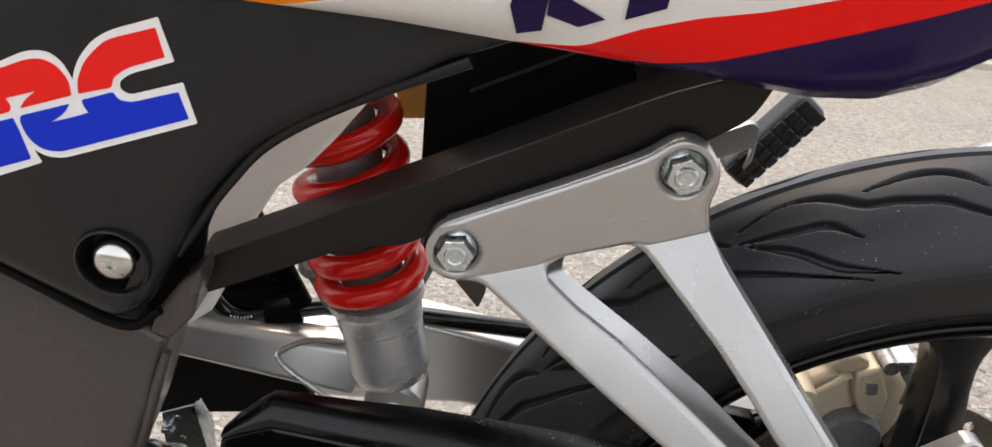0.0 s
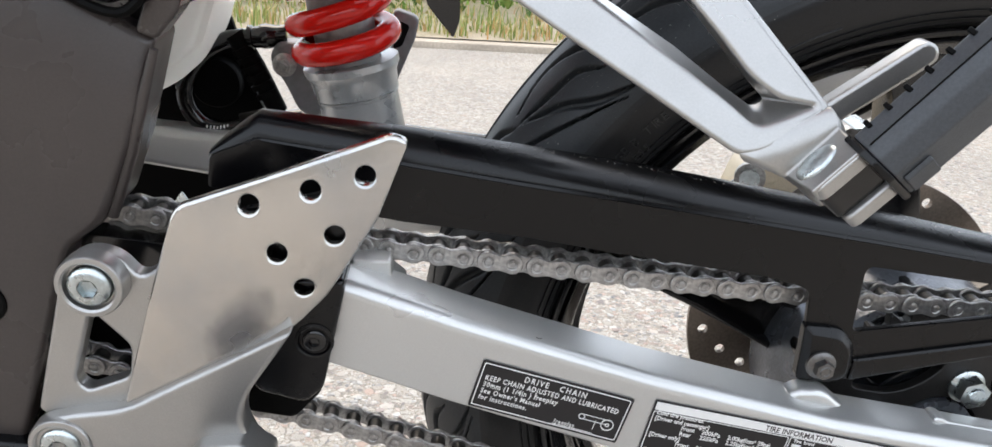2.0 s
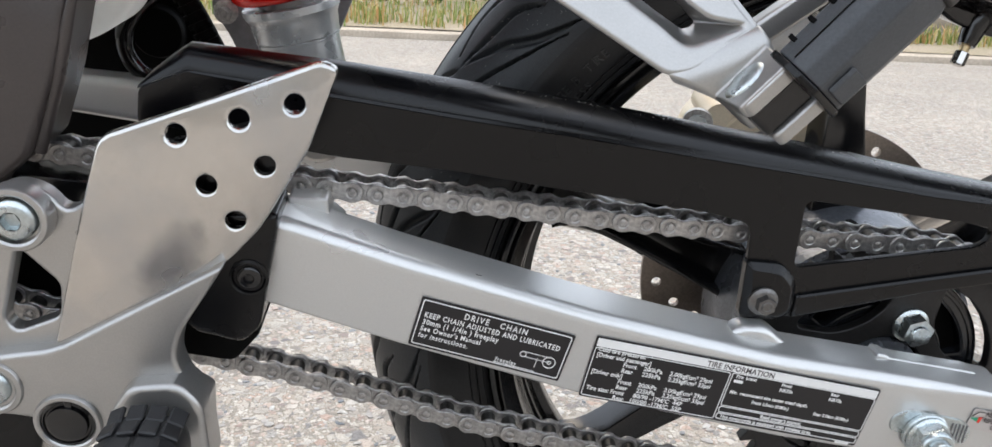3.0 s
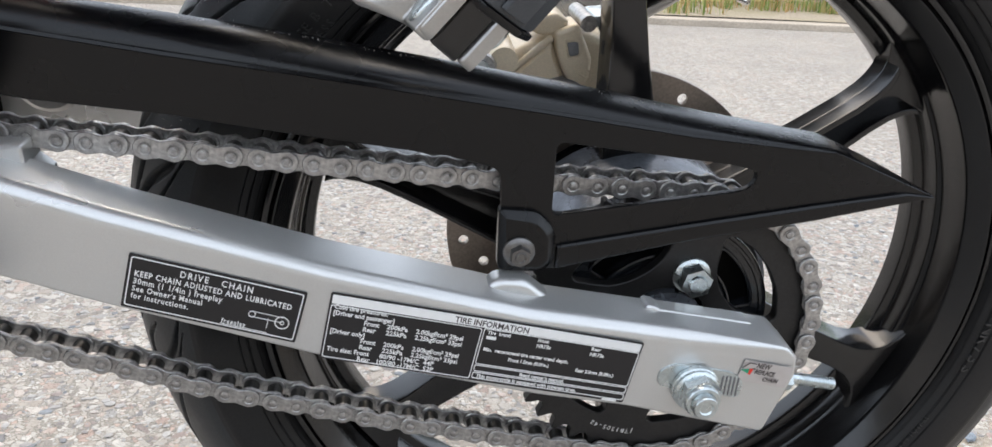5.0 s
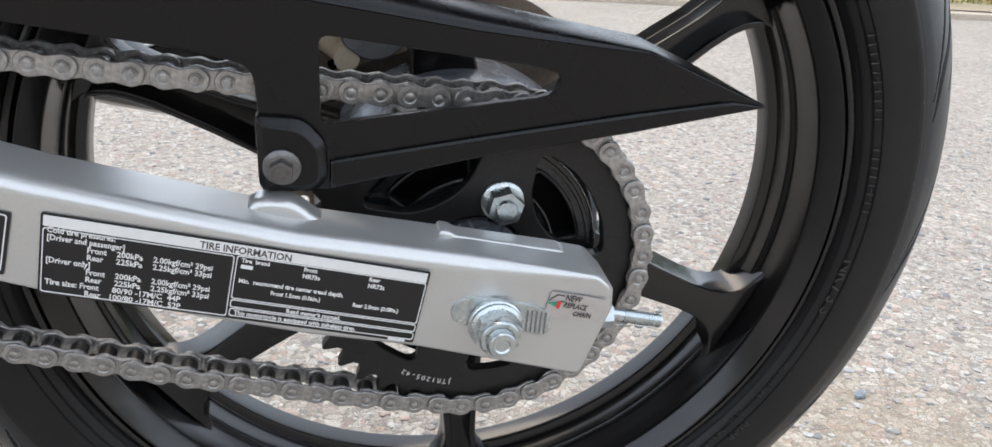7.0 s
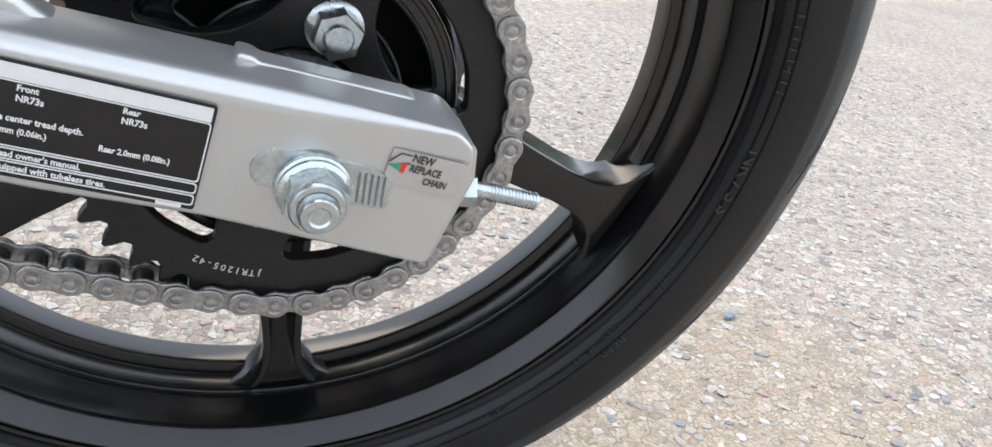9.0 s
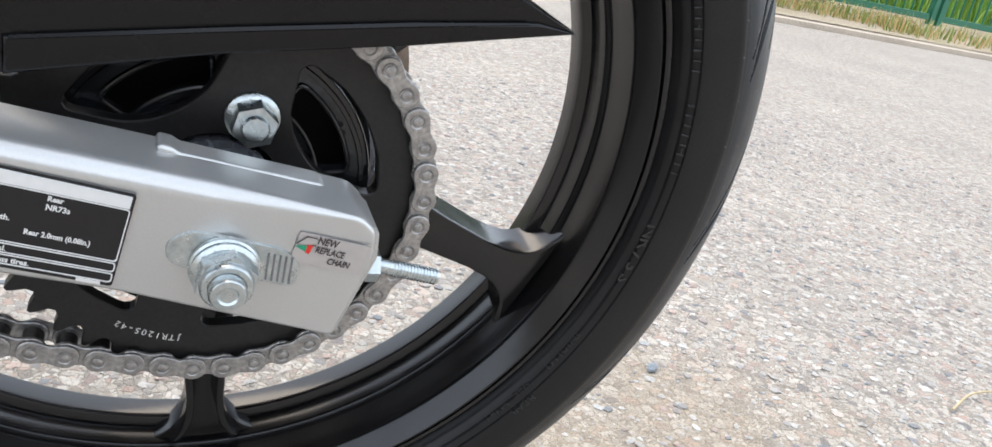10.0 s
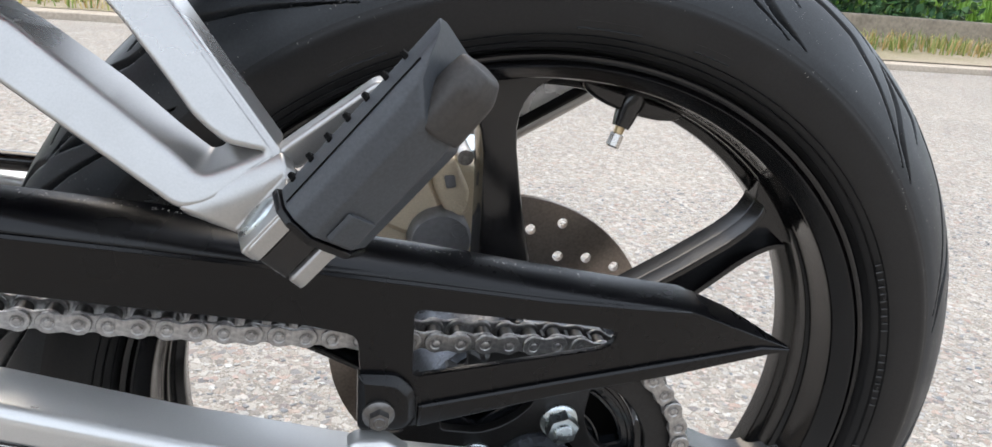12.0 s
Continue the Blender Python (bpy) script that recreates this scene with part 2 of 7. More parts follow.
def road_material():
    """Old worn asphalt: pale binder with stones of many tints laid bare."""
    m = bpy.data.materials.new("worn_asphalt")
    m.use_nodes = True
    n, l = m.node_tree.nodes, m.node_tree.links
    b = n["Principled BSDF"]
    b.inputs["Roughness"].default_value = 0.85
    co = n.new("ShaderNodeTexCoord").outputs["Object"]

    def vor(scale, feature="F1"):
        v = n.new("ShaderNodeTexVoronoi")
        v.feature = feature
        v.inputs["Scale"].default_value = scale
        w = n.new("ShaderNodeTexNoise")
        w.inputs["Scale"].default_value = scale * 0.7
        l.new(co, w.inputs["Vector"])
        a = n.new("ShaderNodeMix")
        a.data_type = "VECTOR"
        a.inputs["Factor"].default_value = 0.012
        l.new(co, a.inputs["A"])
        l.new(w.outputs["Color"], a.inputs["B"])
        l.new(a.outputs["Result"], v.inputs["Vector"])
        return v

    def noise_tex(scale, detail=6.0):
        t = n.new("ShaderNodeTexNoise")
        t.inputs["Scale"].default_value, t.inputs["Detail"].default_value = scale, detail
        l.new(co, t.inputs["Vector"])
        return t.outputs["Fac"]

    def colours(fac, stops):
        r = n.new("ShaderNodeValToRGB")
        e = r.color_ramp.elements
        while len(e) < len(stops):
            e.new(0.5)
        for k, (p, c) in zip(e, stops):
            k.position, k.color = p, (*c, 1)
        l.new(fac, r.inputs["Fac"])
        return r.outputs["Color"]

    def mixed(fac, a, z):
        x = n.new("ShaderNodeMix")
        x.data_type = "RGBA"
        l.new(fac, x.inputs["Factor"]), l.new(a, x.inputs["A"]), l.new(z, x.inputs["B"])
        return x.outputs["Result"]

    def step(fac, a, z):
        r = n.new("ShaderNodeMapRange")
        r.inputs["From Min"].default_value, r.inputs["From Max"].default_value = a, z
        l.new(fac, r.inputs["Value"])
        return r.outputs["Result"]

    tints = [(0.0, (0.27, 0.25, 0.23)), (0.22, (0.53, 0.51, 0.48)), (0.42, (0.42, 0.38, 0.34)), (0.60, (0.62, 0.605, 0.58)),
             (0.74, (0.50, 0.39, 0.34)), (0.86, (0.22, 0.22, 0.23)), (1.0, (0.66, 0.645, 0.62))]
    big, small, edge, edge2 = vor(78), vor(170), vor(78, "DISTANCE_TO_EDGE"), vor(170, "DISTANCE_TO_EDGE")
    sep = n.new("ShaderNodeSeparateColor")
    l.new(big.outputs["Color"], sep.inputs["Color"])
    sep2 = n.new("ShaderNodeSeparateColor")
    l.new(small.outputs["Color"], sep2.inputs["Color"])
    stones, fine = colours(sep.outputs["Red"], tints), colours(sep2.outputs["Red"], tints)
    binder = colours(noise_tex(700), [(0.3, (0.205, 0.192, 0.168)), (0.7, (0.45, 0.425, 0.375))])
    fine = mixed(step(edge2.outputs["Distance"], 0.03, 0.11), binder, fine)
    # only some of the large cells are stones
    pick = step(sep.outputs["Green"], 0.42, 0.46)
    inside = n.new("ShaderNodeMath")
    inside.operation = "MULTIPLY"
    l.new(step(edge.outputs["Distance"], 0.05, 0.12), inside.inputs[0]), l.new(pick, inside.inputs[1])
    col = mixed(inside.outputs["Value"], fine, stones)
    dust = colours(noise_tex(1.7), [(0.35, (0.825, 0.797, 0.755)), (0.7, (0.945, 0.908, 0.847))])
    # sand swept into a hollow
    gap = n.new("ShaderNodeVectorMath")
    gap.operation = "DISTANCE"
    gap.inputs[1].default_value = (0.40, 0.15, 0.0)
    l.new(co, gap.inputs[0])
    far = n.new("ShaderNodeMath")
    l.new(gap.outputs["Value"], far.inputs[0])
    l.new(step(noise_tex(6.0), -0.6, 1.6), far.inputs[1])
    sand = n.new("ShaderNodeMapRange")
    sand.inputs["From Min"].default_value, sand.inputs["From Max"].default_value = 0.62, 0.82
    sand.inputs["To Min"].default_value, sand.inputs["To Max"].default_value = 0.42, 0.0
    l.new(far.outputs["Value"], sand.inputs["Value"])
    col = mixed(sand.outputs["Result"], col, colours(noise_tex(260), [(0.35, (0.36, 0.29, 0.20)), (0.7, (0.60, 0.51, 0.38))]))
    mul = n.new("ShaderNodeMix")
    mul.data_type, mul.blend_type = "RGBA", "MULTIPLY"
    mul.inputs["Factor"].default_value = 1.0
    l.new(col, mul.inputs["A"]), l.new(dust, mul.inputs["B"])
    l.new(mul.outputs["Result"], b.inputs["Base Color"])
    add = n.new("ShaderNodeMath")
    l.new(inside.outputs["Value"], add.inputs[0]), l.new(step(edge2.outputs["Distance"], 0.0, 0.12), add.inputs[1])
    bp = n.new("ShaderNodeBump")
    bp.inputs["Strength"].default_value, bp.inputs["Distance"].default_value = 0.7, 0.0016
    l.new(add.outputs["Value"], bp.inputs["Height"])
    l.new(bp.outputs["Normal"], b.inputs["Normal"])
    return m


ROAD = road_material()
KERB = material("kerb_concrete", (0.48, 0.41, 0.33), 0.9, grain=0.15, grain_size=60, spot=0.5, spot_size=3, bump=0.3, bump_size=120)
VERGE = material("dry_soil", (0.36, 0.30, 0.22), 0.95, grain=0.25, grain_size=50, spot=0.8, spot_size=1.6, second=(0.24, 0.22, 0.10), bump=0.4, bump_size=80)
WALLMAT = material("low_wall", (0.30, 0.25, 0.19), 0.9, grain=0.2, grain_size=30, spot=0.6, spot_size=3, bump=0.3, bump_size=60)
GATE = material("green_gate_paint", (0.018, 0.15, 0.085), 0.4, grain=0.1, grain_size=60, spot=0.4, spot_size=6)


# ---- mesh helpers ----
BIKE = pose(0, 0, 0.2798, 7.45, 0, 0)  # the bike leans on its side stand
YW = 0.088  # the wheels' middle plane, from the face of the chain pins


def finish(name, bm, mat, parent=None, label="", smooth=38):
    me = bpy.data.meshes.new(name)
    bm.to_mesh(me)
    bm.free()
    for m in (mat if isinstance(mat, (list, tuple)) else [mat]):
        me.materials.append(m)
    if smooth:
        me.shade_smooth()
        me.set_sharp_from_angle(angle=radians(smooth))
    ob = new(name, me)
    ob.parent = parent
    if smooth:
        # flat faces stay flat beside their rounded edges
        w = ob.modifiers.new("weighted", "WEIGHTED_NORMAL")
        w.mode, w.weight, w.keep_sharp = "FACE_AREA", 50, True
    if label:
        tagged(ob, label=label)
    return ob


def part(name, bm, mat, parent, label="", smooth=38):
    """One mesh object under a thing or a part."""
    return finish(name, bm, mat, parent, label, smooth)


def rounded(points, r=0.004, n=4):
    """A closed outline with its corners rounded; a point may carry its own radius."""
    out, k = [], len(points)
    for i, p in enumerate(points):
        rad = p[2] if len(p) > 2 else r
        a, b, c = (Vector(points[i - 1][:2]), Vector(p[:2]), Vector(points[(i + 1) % k][:2]))
        u, v = a - b, c - b
        if rad <= 0 or u.length < 1e-6 or v.length < 1e-6:
            out.append(b)
            continue
        d = min(rad, 0.48 * u.length, 0.48 * v.length)
        s, e = b + u.normalized() * d, b + v.normalized() * d
        for j in range(n + 1):
            f = j / n
            out.append((1 - f) ** 2 * s + 2 * f * (1 - f) * b + f * f * e)
    return out


def circle(cx, cz, r, n=20, start=0.0):
    return [Vector((cx + r * math.cos(start + 2 * math.pi * i / n), cz + r * math.sin(start + 2 * math.pi * i / n))) for i in range(n)]


def inset_loop(loop, d, inward, grade=None):
    """Where each corner of a loop comes to lie when its sides move in by d; corners that would cross fall together."""
    pts = [Vector((p[0], p[1])) for p in loop]
    n = len(pts)
    area = sum(pts[i - 1].x * pts[i].y - pts[i].x * pts[i - 1].y for i in range(n))
    sgn = (1 if area > 0 else -1) * (1 if inward else -1)
    out = []
    for i in range(n):
        e1, e2 = (pts[i] - pts[i - 1]).normalized(), (pts[(i + 1) % n] - pts[i]).normalized()
        n1, n2 = Vector((-e1.y, e1.x)) * sgn, Vector((-e2.y, e2.x)) * sgn
        m = (n1 + n2) / max(0.35, 1 + n1.dot(n2))
        out.append(pts[i] + m * d * (grade(pts[i]) if grade else 1.0))
    group = list(range(n))
    for _ in range(12):
        ids = [g for k, g in enumerate(group) if k == 0 or g != group[k - 1]]
        if len(ids) > 1 and ids[0] == ids[-1]:
            ids.pop()
        if len(ids) < 5:
            break
        first = {g: group.index(g) for g in ids}
        last = {g: n - 1 - group[::-1].index(g) for g in ids}
        hit = False
        for g, h in zip(ids, ids[1:] + ids[:1]):
            if g not in group or h not in group or g == h:
                continue
            if (out[first[h]] - out[last[g]]).dot(pts[first[h]] - pts[last[g]]) <= 1e-12:
                mem = [k for k in range(n) if group[k] in (g, h)]
                mid = sum((out[k] for k in mem), Vector((0, 0))) / len(mem)
                for k in mem:
                    group[k], out[k] = g, mid.copy()
                hit = True
        if not hit:
            break
    return out, group


def plate(outline, y0, y1, holes=(), bevel=0.0, segs=2, bm=None, shape=None, cuts=(), cuts_x=(), chamfer=False, deep=1.0, grade=None, backs=()):
    """A plate in the bike's side plane, from y0 (near) to y1 (far), with holes through it and its near edges rounded or chamfered.
    backs: loops at the far side for the holes whose walls slope."""
    own = bmesh.new()
    near_edges, far_edges = [], []
    if bevel:
        if chamfer:
            prof = [(0.0, 1.0), (0.07, 0.82), (0.82, 0.07), (1.0, 0.0)]
        else:
            prof = [(1 - math.cos(math.pi / 2 * j / segs), 1 - math.sin(math.pi / 2 * j / segs)) for j in range(segs + 1)]
    for k, loop in enumerate((outline, *holes)):
        n = len(loop)
        far = [own.verts.new((p[0], y1, p[1])) for p in (backs[k - 1] if 0 < k <= len(backs) else loop)]
        far_edges += [own.edges.new((far[i - 1], far[i])) for i in range(n)]
        rings = [far]
        if bevel:
            ins, group = inset_loop(loop, bevel, k == 0, grade)
            lead = {g: group.index(g) for g in set(group)}
            for j, (f, g) in enumerate(prof):
                ring = []
                for i, p in enumerate(loop):
                    q = Vector((p[0], p[1])).lerp(ins[i], f)
                    dep = min(bevel * deep * (grade(p) if grade else 1.0), 0.9 * (y1 - y0))
                    if j == len(prof) - 1 and group[i] != i and lead[group[i]] < i:
                        ring.append(ring[lead[group[i]]])
                        continue
                    ring.append(own.verts.new((q.x, y0 + dep * g, q.y)))
                rings.append(ring)
        else:
            rings.append([own.verts.new((p[0], y0, p[1])) for p in loop])
        for p, q in zip(rings, rings[1:]):
            for i in range(n):
                c = [p[i - 1], p[i], q[i], q[i - 1]]
                c = [v for m, v in enumerate(c) if v not in c[:m]]
                if len(c) > 2:
                    own.faces.new(c)
        last = rings[-1]
        for i in range(n):
            if last[i - 1] != last[i] and own.edges.get((last[i - 1], last[i])) is not None:
                near_edges.append(own.edges.get((last[i - 1], last[i])))
    bmesh.ops.triangle_fill(own, use_beauty=True, use_dissolve=False, edges=near_edges, normal=(0, -1, 0))
    bmesh.ops.triangle_fill(own, use_beauty=True, use_dissolve=False, edges=far_edges, normal=(0, 1, 0))
    bmesh.ops.recalc_face_normals(own, faces=own.faces[:])
    for z in cuts:
        bmesh.ops.bisect_plane(own, geom=own.verts[:] + own.edges[:] + own.faces[:], plane_co=(0, 0, z), plane_no=(0, 0, 1))
    for x in cuts_x:
        bmesh.ops.bisect_plane(own, geom=own.verts[:] + own.edges[:] + own.faces[:], plane_co=(x, 0, 0), plane_no=(1, 0, 0))
    if shape:
        for v in own.verts:
            v.co = shape(v.co)
    if bm is None:
        return own
    join(bm, own)
    return bm


def join(bm, other, m=None):
    """Adds another bmesh, moved by m, and frees it."""
    me = bpy.data.meshes.new("tmp")
    other.to_mesh(me)
    other.free()
    if m is not None:
        me.transform(m)
    bm.from_mesh(me)
    bpy.data.meshes.remove(me)
    return bm


def turned(profile, n=48, centre=(0, 0, 0), axis="y", closed=False, a0=0.0, a1=2 * math.pi):
    """A turned body: profile of (radius, place along the axis)."""
    bm = bmesh.new()
    full = abs(a1 - a0 - 2 * math.pi) < 1e-6
    rings = []
    for i in range(n if full else n + 1):
        a = a0 + (a1 - a0) * i / n
        rings.append([bm.verts.new((centre[0] + r * math.cos(a), centre[1] + y, centre[2] + r * math.sin(a))) for r, y in profile])
    k = len(profile)
    for i in range(len(rings) if full else len(rings) - 1):
        p, q = rings[i], rings[(i + 1) % len(rings)]
        for j in range(k if closed else k - 1):
            f = [p[j], p[(j + 1) % k], q[(j + 1) % k], q[j]]
            bm.faces.new(f)
    bmesh.ops.remove_doubles(bm, verts=bm.verts[:], dist=1e-6)
    bmesh.ops.recalc_face_normals(bm, faces=bm.faces[:])
    return bm


def spline(points, n=8):
    """A smooth way through the points."""
    pts = [Vector(p) for p in points]
    pts = [2 * pts[0] - pts[1]] + pts + [2 * pts[-1] - pts[-2]]
    out = []
    for i in range(1, len(pts) - 2):
        a, b, c, d = pts[i - 1:i + 3]
        for j in range(n):
            t = j / n
            out.append(0.5 * (2 * b + (c - a) * t + (2 * a - 5 * b + 4 * c - d) * t * t + (3 * b - a - 3 * c + d) * t ** 3))
    return out + [pts[-2]]


def tube(way, r, n=12, cap=True):
    """A round bar along a way; r is a radius or one for each point."""
    bm = bmesh.new()
    way = [Vector(p) for p in way]
    up, rings = Vector((0, 0, 1)), []
    for i, p in enumerate(way):
        t = (way[min(i + 1, len(way) - 1)] - way[max(i - 1, 0)]).normalized()
        if i == 0 and abs(t.z) > 0.9:
            up = Vector((0, 1, 0))
        side = t.cross(up).normalized()
        up = side.cross(t).normalized()
        rad = r[i] if isinstance(r, (list, tuple)) else r
        rings.append([bm.verts.new(p + rad * (math.cos(a) * side + math.sin(a) * up)) for a in (2 * math.pi * k / n for k in range(n))])
    for p, q in zip(rings, rings[1:]):
        for k in range(n):
            bm.faces.new((p[k], p[(k + 1) % n], q[(k + 1) % n], q[k]))
    if cap:
        bm.faces.new(rings[0][::-1])
        bm.faces.new(rings[-1])
    bmesh.ops.recalc_face_normals(bm, faces=bm.faces[:])
    return bm


def block(sx, sy, sz, m=None, bevel=0.001, segs=2):
    bm = bmesh.new()
    bmesh.ops.create_cube(bm, size=1, matrix=Matrix.Diagonal((sx, sy, sz, 1)))
    if bevel:
        bmesh.ops.bevel(bm, geom=bm.edges[:], offset=bevel, segments=segs, profile=0.5, affect="EDGES", clamp_overlap=True)
    if m is not None:
        bmesh.ops.transform(bm, matrix=m, verts=bm.verts[:])
    return bm


def hexed(r, h, turn=0.0):
    """A hexagon nut of radius r over its corners, standing from y = 0 to -h, its outer corners chamfered."""
    bm = plate(circle(0, 0, r, 6, turn), -h, 0.0)
    out = [e for e in bm.edges if all(abs(v.co.y + h) < 1e-6 for v in e.verts) and len(e.link_faces) == 2 and e.calc_face_angle(0) > 0.5]
    bmesh.ops.bevel(bm, geom=out, offset=min(0.0010, r * 0.14), segments=2, profile=0.6, affect="EDGES")
    return bm


def flange_bolt(r=0.006, h=0.006, flange=0.0085, turn=0.2, dished=True):
    """A hexagon bolt head with its round flange, seen from -y."""
    bm = turned([(0, 0.0), (flange, 0.0), (flange, -0.0016), (flange - 0.0012, -0.0026), (r * 0.85, -0.0034), (0, -0.0034)], 28)
    join(bm, hexed(r, h, turn), pose(0, -0.0028, 0))
    if dished:
        join(bm, turned([(r * 0.62, 0), (r * 0.55, -0.0007), (r * 0.42, -0.0007), (r * 0.36, -0.0002), (0, -0.0002)], 20), pose(0, -0.0029 - h, 0))
    return bm


def socket_bolt(r=0.0095, h=0.006):
    """A round-headed bolt with a hexagon socket, seen from -y."""
    bm = turned([(r, 0), (r, -h * 0.45), (r * 0.93, -h * 0.75), (r * 0.72, -h), (r * 0.45, -h * 1.03)], 28)
    join(bm, turned([(r * 0.45, -h * 1.03), (r * 0.40, -h * 0.4), (0, -h * 0.4)], 6))
    return bm


def lettering(text, height, m, squeeze=1.0, slant=0.0, depth=0.0, parent=None, mat=None, name="lettering", gap=1.0, align="LEFT", bold=0.0):
    """Words as a thin mesh: x along the line, y up, before m."""
    cu = bpy.data.curves.new(name, "FONT")
    cu.body, cu.size, cu.shear, cu.extrude, cu.space_character, cu.align_x = text, height / 0.70, slant, depth, gap, align
    cu.resolution_u = 2
    cu.offset = bold
    ob = bpy.data.objects.new("tmp", cu)
    scene.collection.objects.link(ob)
    me = bpy.data.meshes.new_from_object(ob.evaluated_get(bpy.context.evaluated_depsgraph_get()))
    bpy.data.objects.remove(ob)
    bpy.data.curves.remove(cu)
    me.name = name
    me.transform(m @ Matrix.Diagonal((squeeze, 1, 1, 1)))
    me.materials.clear()
    me.materials.append(mat)
    got = new(name, me)
    got.parent = parent
    return got


# ---- the ground and what stands beyond the road ----
def flat(x0, x1, y0, y1, z, nx=1, ny=1):
    bm = bmesh.new()
    vs = [[bm.verts.new((x0 + (x1 - x0) * i / nx, y0 + (y1 - y0) * j / ny, z)) for i in range(nx + 1)] for j in range(ny + 1)]
    for j in range(ny):
        for i in range(nx):
            bm.faces.new((vs[j][i], vs[j][i + 1], vs[j + 1][i + 1], vs[j + 1][i]))
    return bm


road = finish("road", flat(-400, 400, -400, 400, 0.0), ROAD)
tagged(road, "pale worn asphalt road with bare stones in it", "road", kind="structure")


def stones_bm(count, area, low, high, seed, clear):
    """Small stones set in the road, each a squashed lump."""
    rng = np.random.default_rng(seed)
    base = bmesh.new()
    bmesh.ops.create_icosphere(base, subdivisions=1, radius=1)
    co = np.array([v.co for v in base.verts])
    fc = np.array([[v.index for v in f.verts] for f in base.faces])
    base.free()
    verts, faces = [], []
    while len(verts) < count:
        x, y = rng.uniform(area[0], area[1]), rng.uniform(area[2], area[3])
        if any(abs(x - cx) < hx and abs(y - cy) < hy for cx, cy, hx, hy in clear):
            continue
        s = low + (high - low) * rng.random() ** 2.5
        p = co * (1 + 0.22 * rng.standard_normal((len(co), 1)))
        a = rng.uniform(0, 6.28)
        p = p * [s, s * rng.uniform(0.55, 0.95), s * 0.34]
        p = np.c_[p[:, 0] * np.cos(a) - p[:, 1] * np.sin(a), p[:, 0] * np.sin(a) + p[:, 1] * np.cos(a), p[:, 2]]
        verts.append(p + [x, y, s * rng.uniform(-0.06, 0.12)])
        faces.append(fc + len(co) * (len(verts) - 1))
    return np.concatenate(verts), np.concatenate(faces)


def raw_mesh(name, verts, faces, mats, smooth=False):
    me = bpy.data.meshes.new(name)
    me.from_pydata(verts.tolist() if hasattr(verts, "tolist") else verts, [], faces.tolist() if hasattr(faces, "tolist") else faces)
    for m in mats:
        me.materials.append(m)
    if smooth:
        me.shade_smooth()
    return new(name, me)


def island_material(name, stops, rough=0.8):
    """One tint for each loose piece."""
    m = bpy.data.materials.new(name)
    m.use_nodes = True
    n, l = m.node_tree.nodes, m.node_tree.links
    b = n["Principled BSDF"]
    b.inputs["Roughness"].default_value = rough
    r = n.new("ShaderNodeValToRGB")
    e = r.color_ramp.elements
    while len(e) < len(stops):
        e.new(0.5)
    for k, (p, c) in zip(e, stops):
        k.position, k.color = p, (*c, 1)
    l.new(n.new("ShaderNodeNewGeometry").outputs["Random Per Island"], r.inputs["Fac"])
    t = n.new("ShaderNodeTexNoise")
    t.inputs["Scale"].default_value = 300
    v = n.new("ShaderNodeHueSaturation")
    mr = n.new("ShaderNodeMapRange")
    mr.inputs["To Min"].default_value, mr.inputs["To Max"].default_value = 0.75, 1.25
    l.new(n.new("ShaderNodeTexCoord").outputs["Object"], t.inputs["Vector"])
    l.new(t.outputs["Fac"], mr.inputs["Value"])
    l.new(mr.outputs["Result"], v.inputs["Value"])
    l.new(r.outputs["Color"], v.inputs["Color"])
    l.new(v.outputs["Color"], b.inputs["Base Color"])
    return m


STONES = island_material("road_stones", [(0.0, (0.46, 0.445, 0.42)), (0.3, (0.33, 0.31, 0.29)), (0.5, (0.54, 0.525, 0.49)), (0.66, (0.42, 0.32, 0.275)),
                                         (0.8, (0.26, 0.25, 0.24)), (0.93, (0.17, 0.19, 0.21)), (1.0, (0.59, 0.58, 0.555))], 0.75)
v, f = stones_bm(24000, (-0.75, 1.9, -0.02, 1.7), 0.0014, 0.0068, 4, [(0.0, 0.07, 0.09, 0.06)])
tagged(raw_mesh("road_stones", v, f, [STONES]), "small bare stones set in the worn road", "gravel", kind="stuff")


def chip(name, x, y, s, mat, seed, label):
    rng = random.Random(seed)
    bm = bmesh.new()
    bmesh.ops.create_icosphere(bm, subdivisions=1, radius=s)
    for p in bm.verts:
        k = 1 + 0.45 * noise.noise(p.co * (2.0 / s) + Vector((seed, 0, 0)))
        p.co = Vector((p.co.x * k, p.co.y * k * 0.5, p.co.z * k * 0.26))
    ob = finish(name, bm, mat, None, smooth=0)
    ob.matrix_world = pose(x, y, s * 0.22, 0, 0, rng.uniform(0, 180))
    tagged(ob, label, "stone")


BLUESTONE = material("blue_grey_stone", (0.20, 0.23, 0.26), 0.6, grain=0.3, grain_size=400, spot=0.4, spot_size=90)
chip("stone", 0.4735, 0.316, 0.0120, BLUESTONE, 3, "dark blue-grey stone chip bare in the road")
TWIG = material("dry_stalk", (0.52, 0.42, 0.26), 0.8, grain=0.2, grain_size=200)
tw = finish("dry_stalk", tube(spline([(0.80, 0.22, 0.004), (0.86, 0.245, 0.006), (0.93, 0.25, 0.004)], 6), 0.0014, 7), TWIG)
tagged(tw, "thin dry plant stalk lying on the road", "twig")

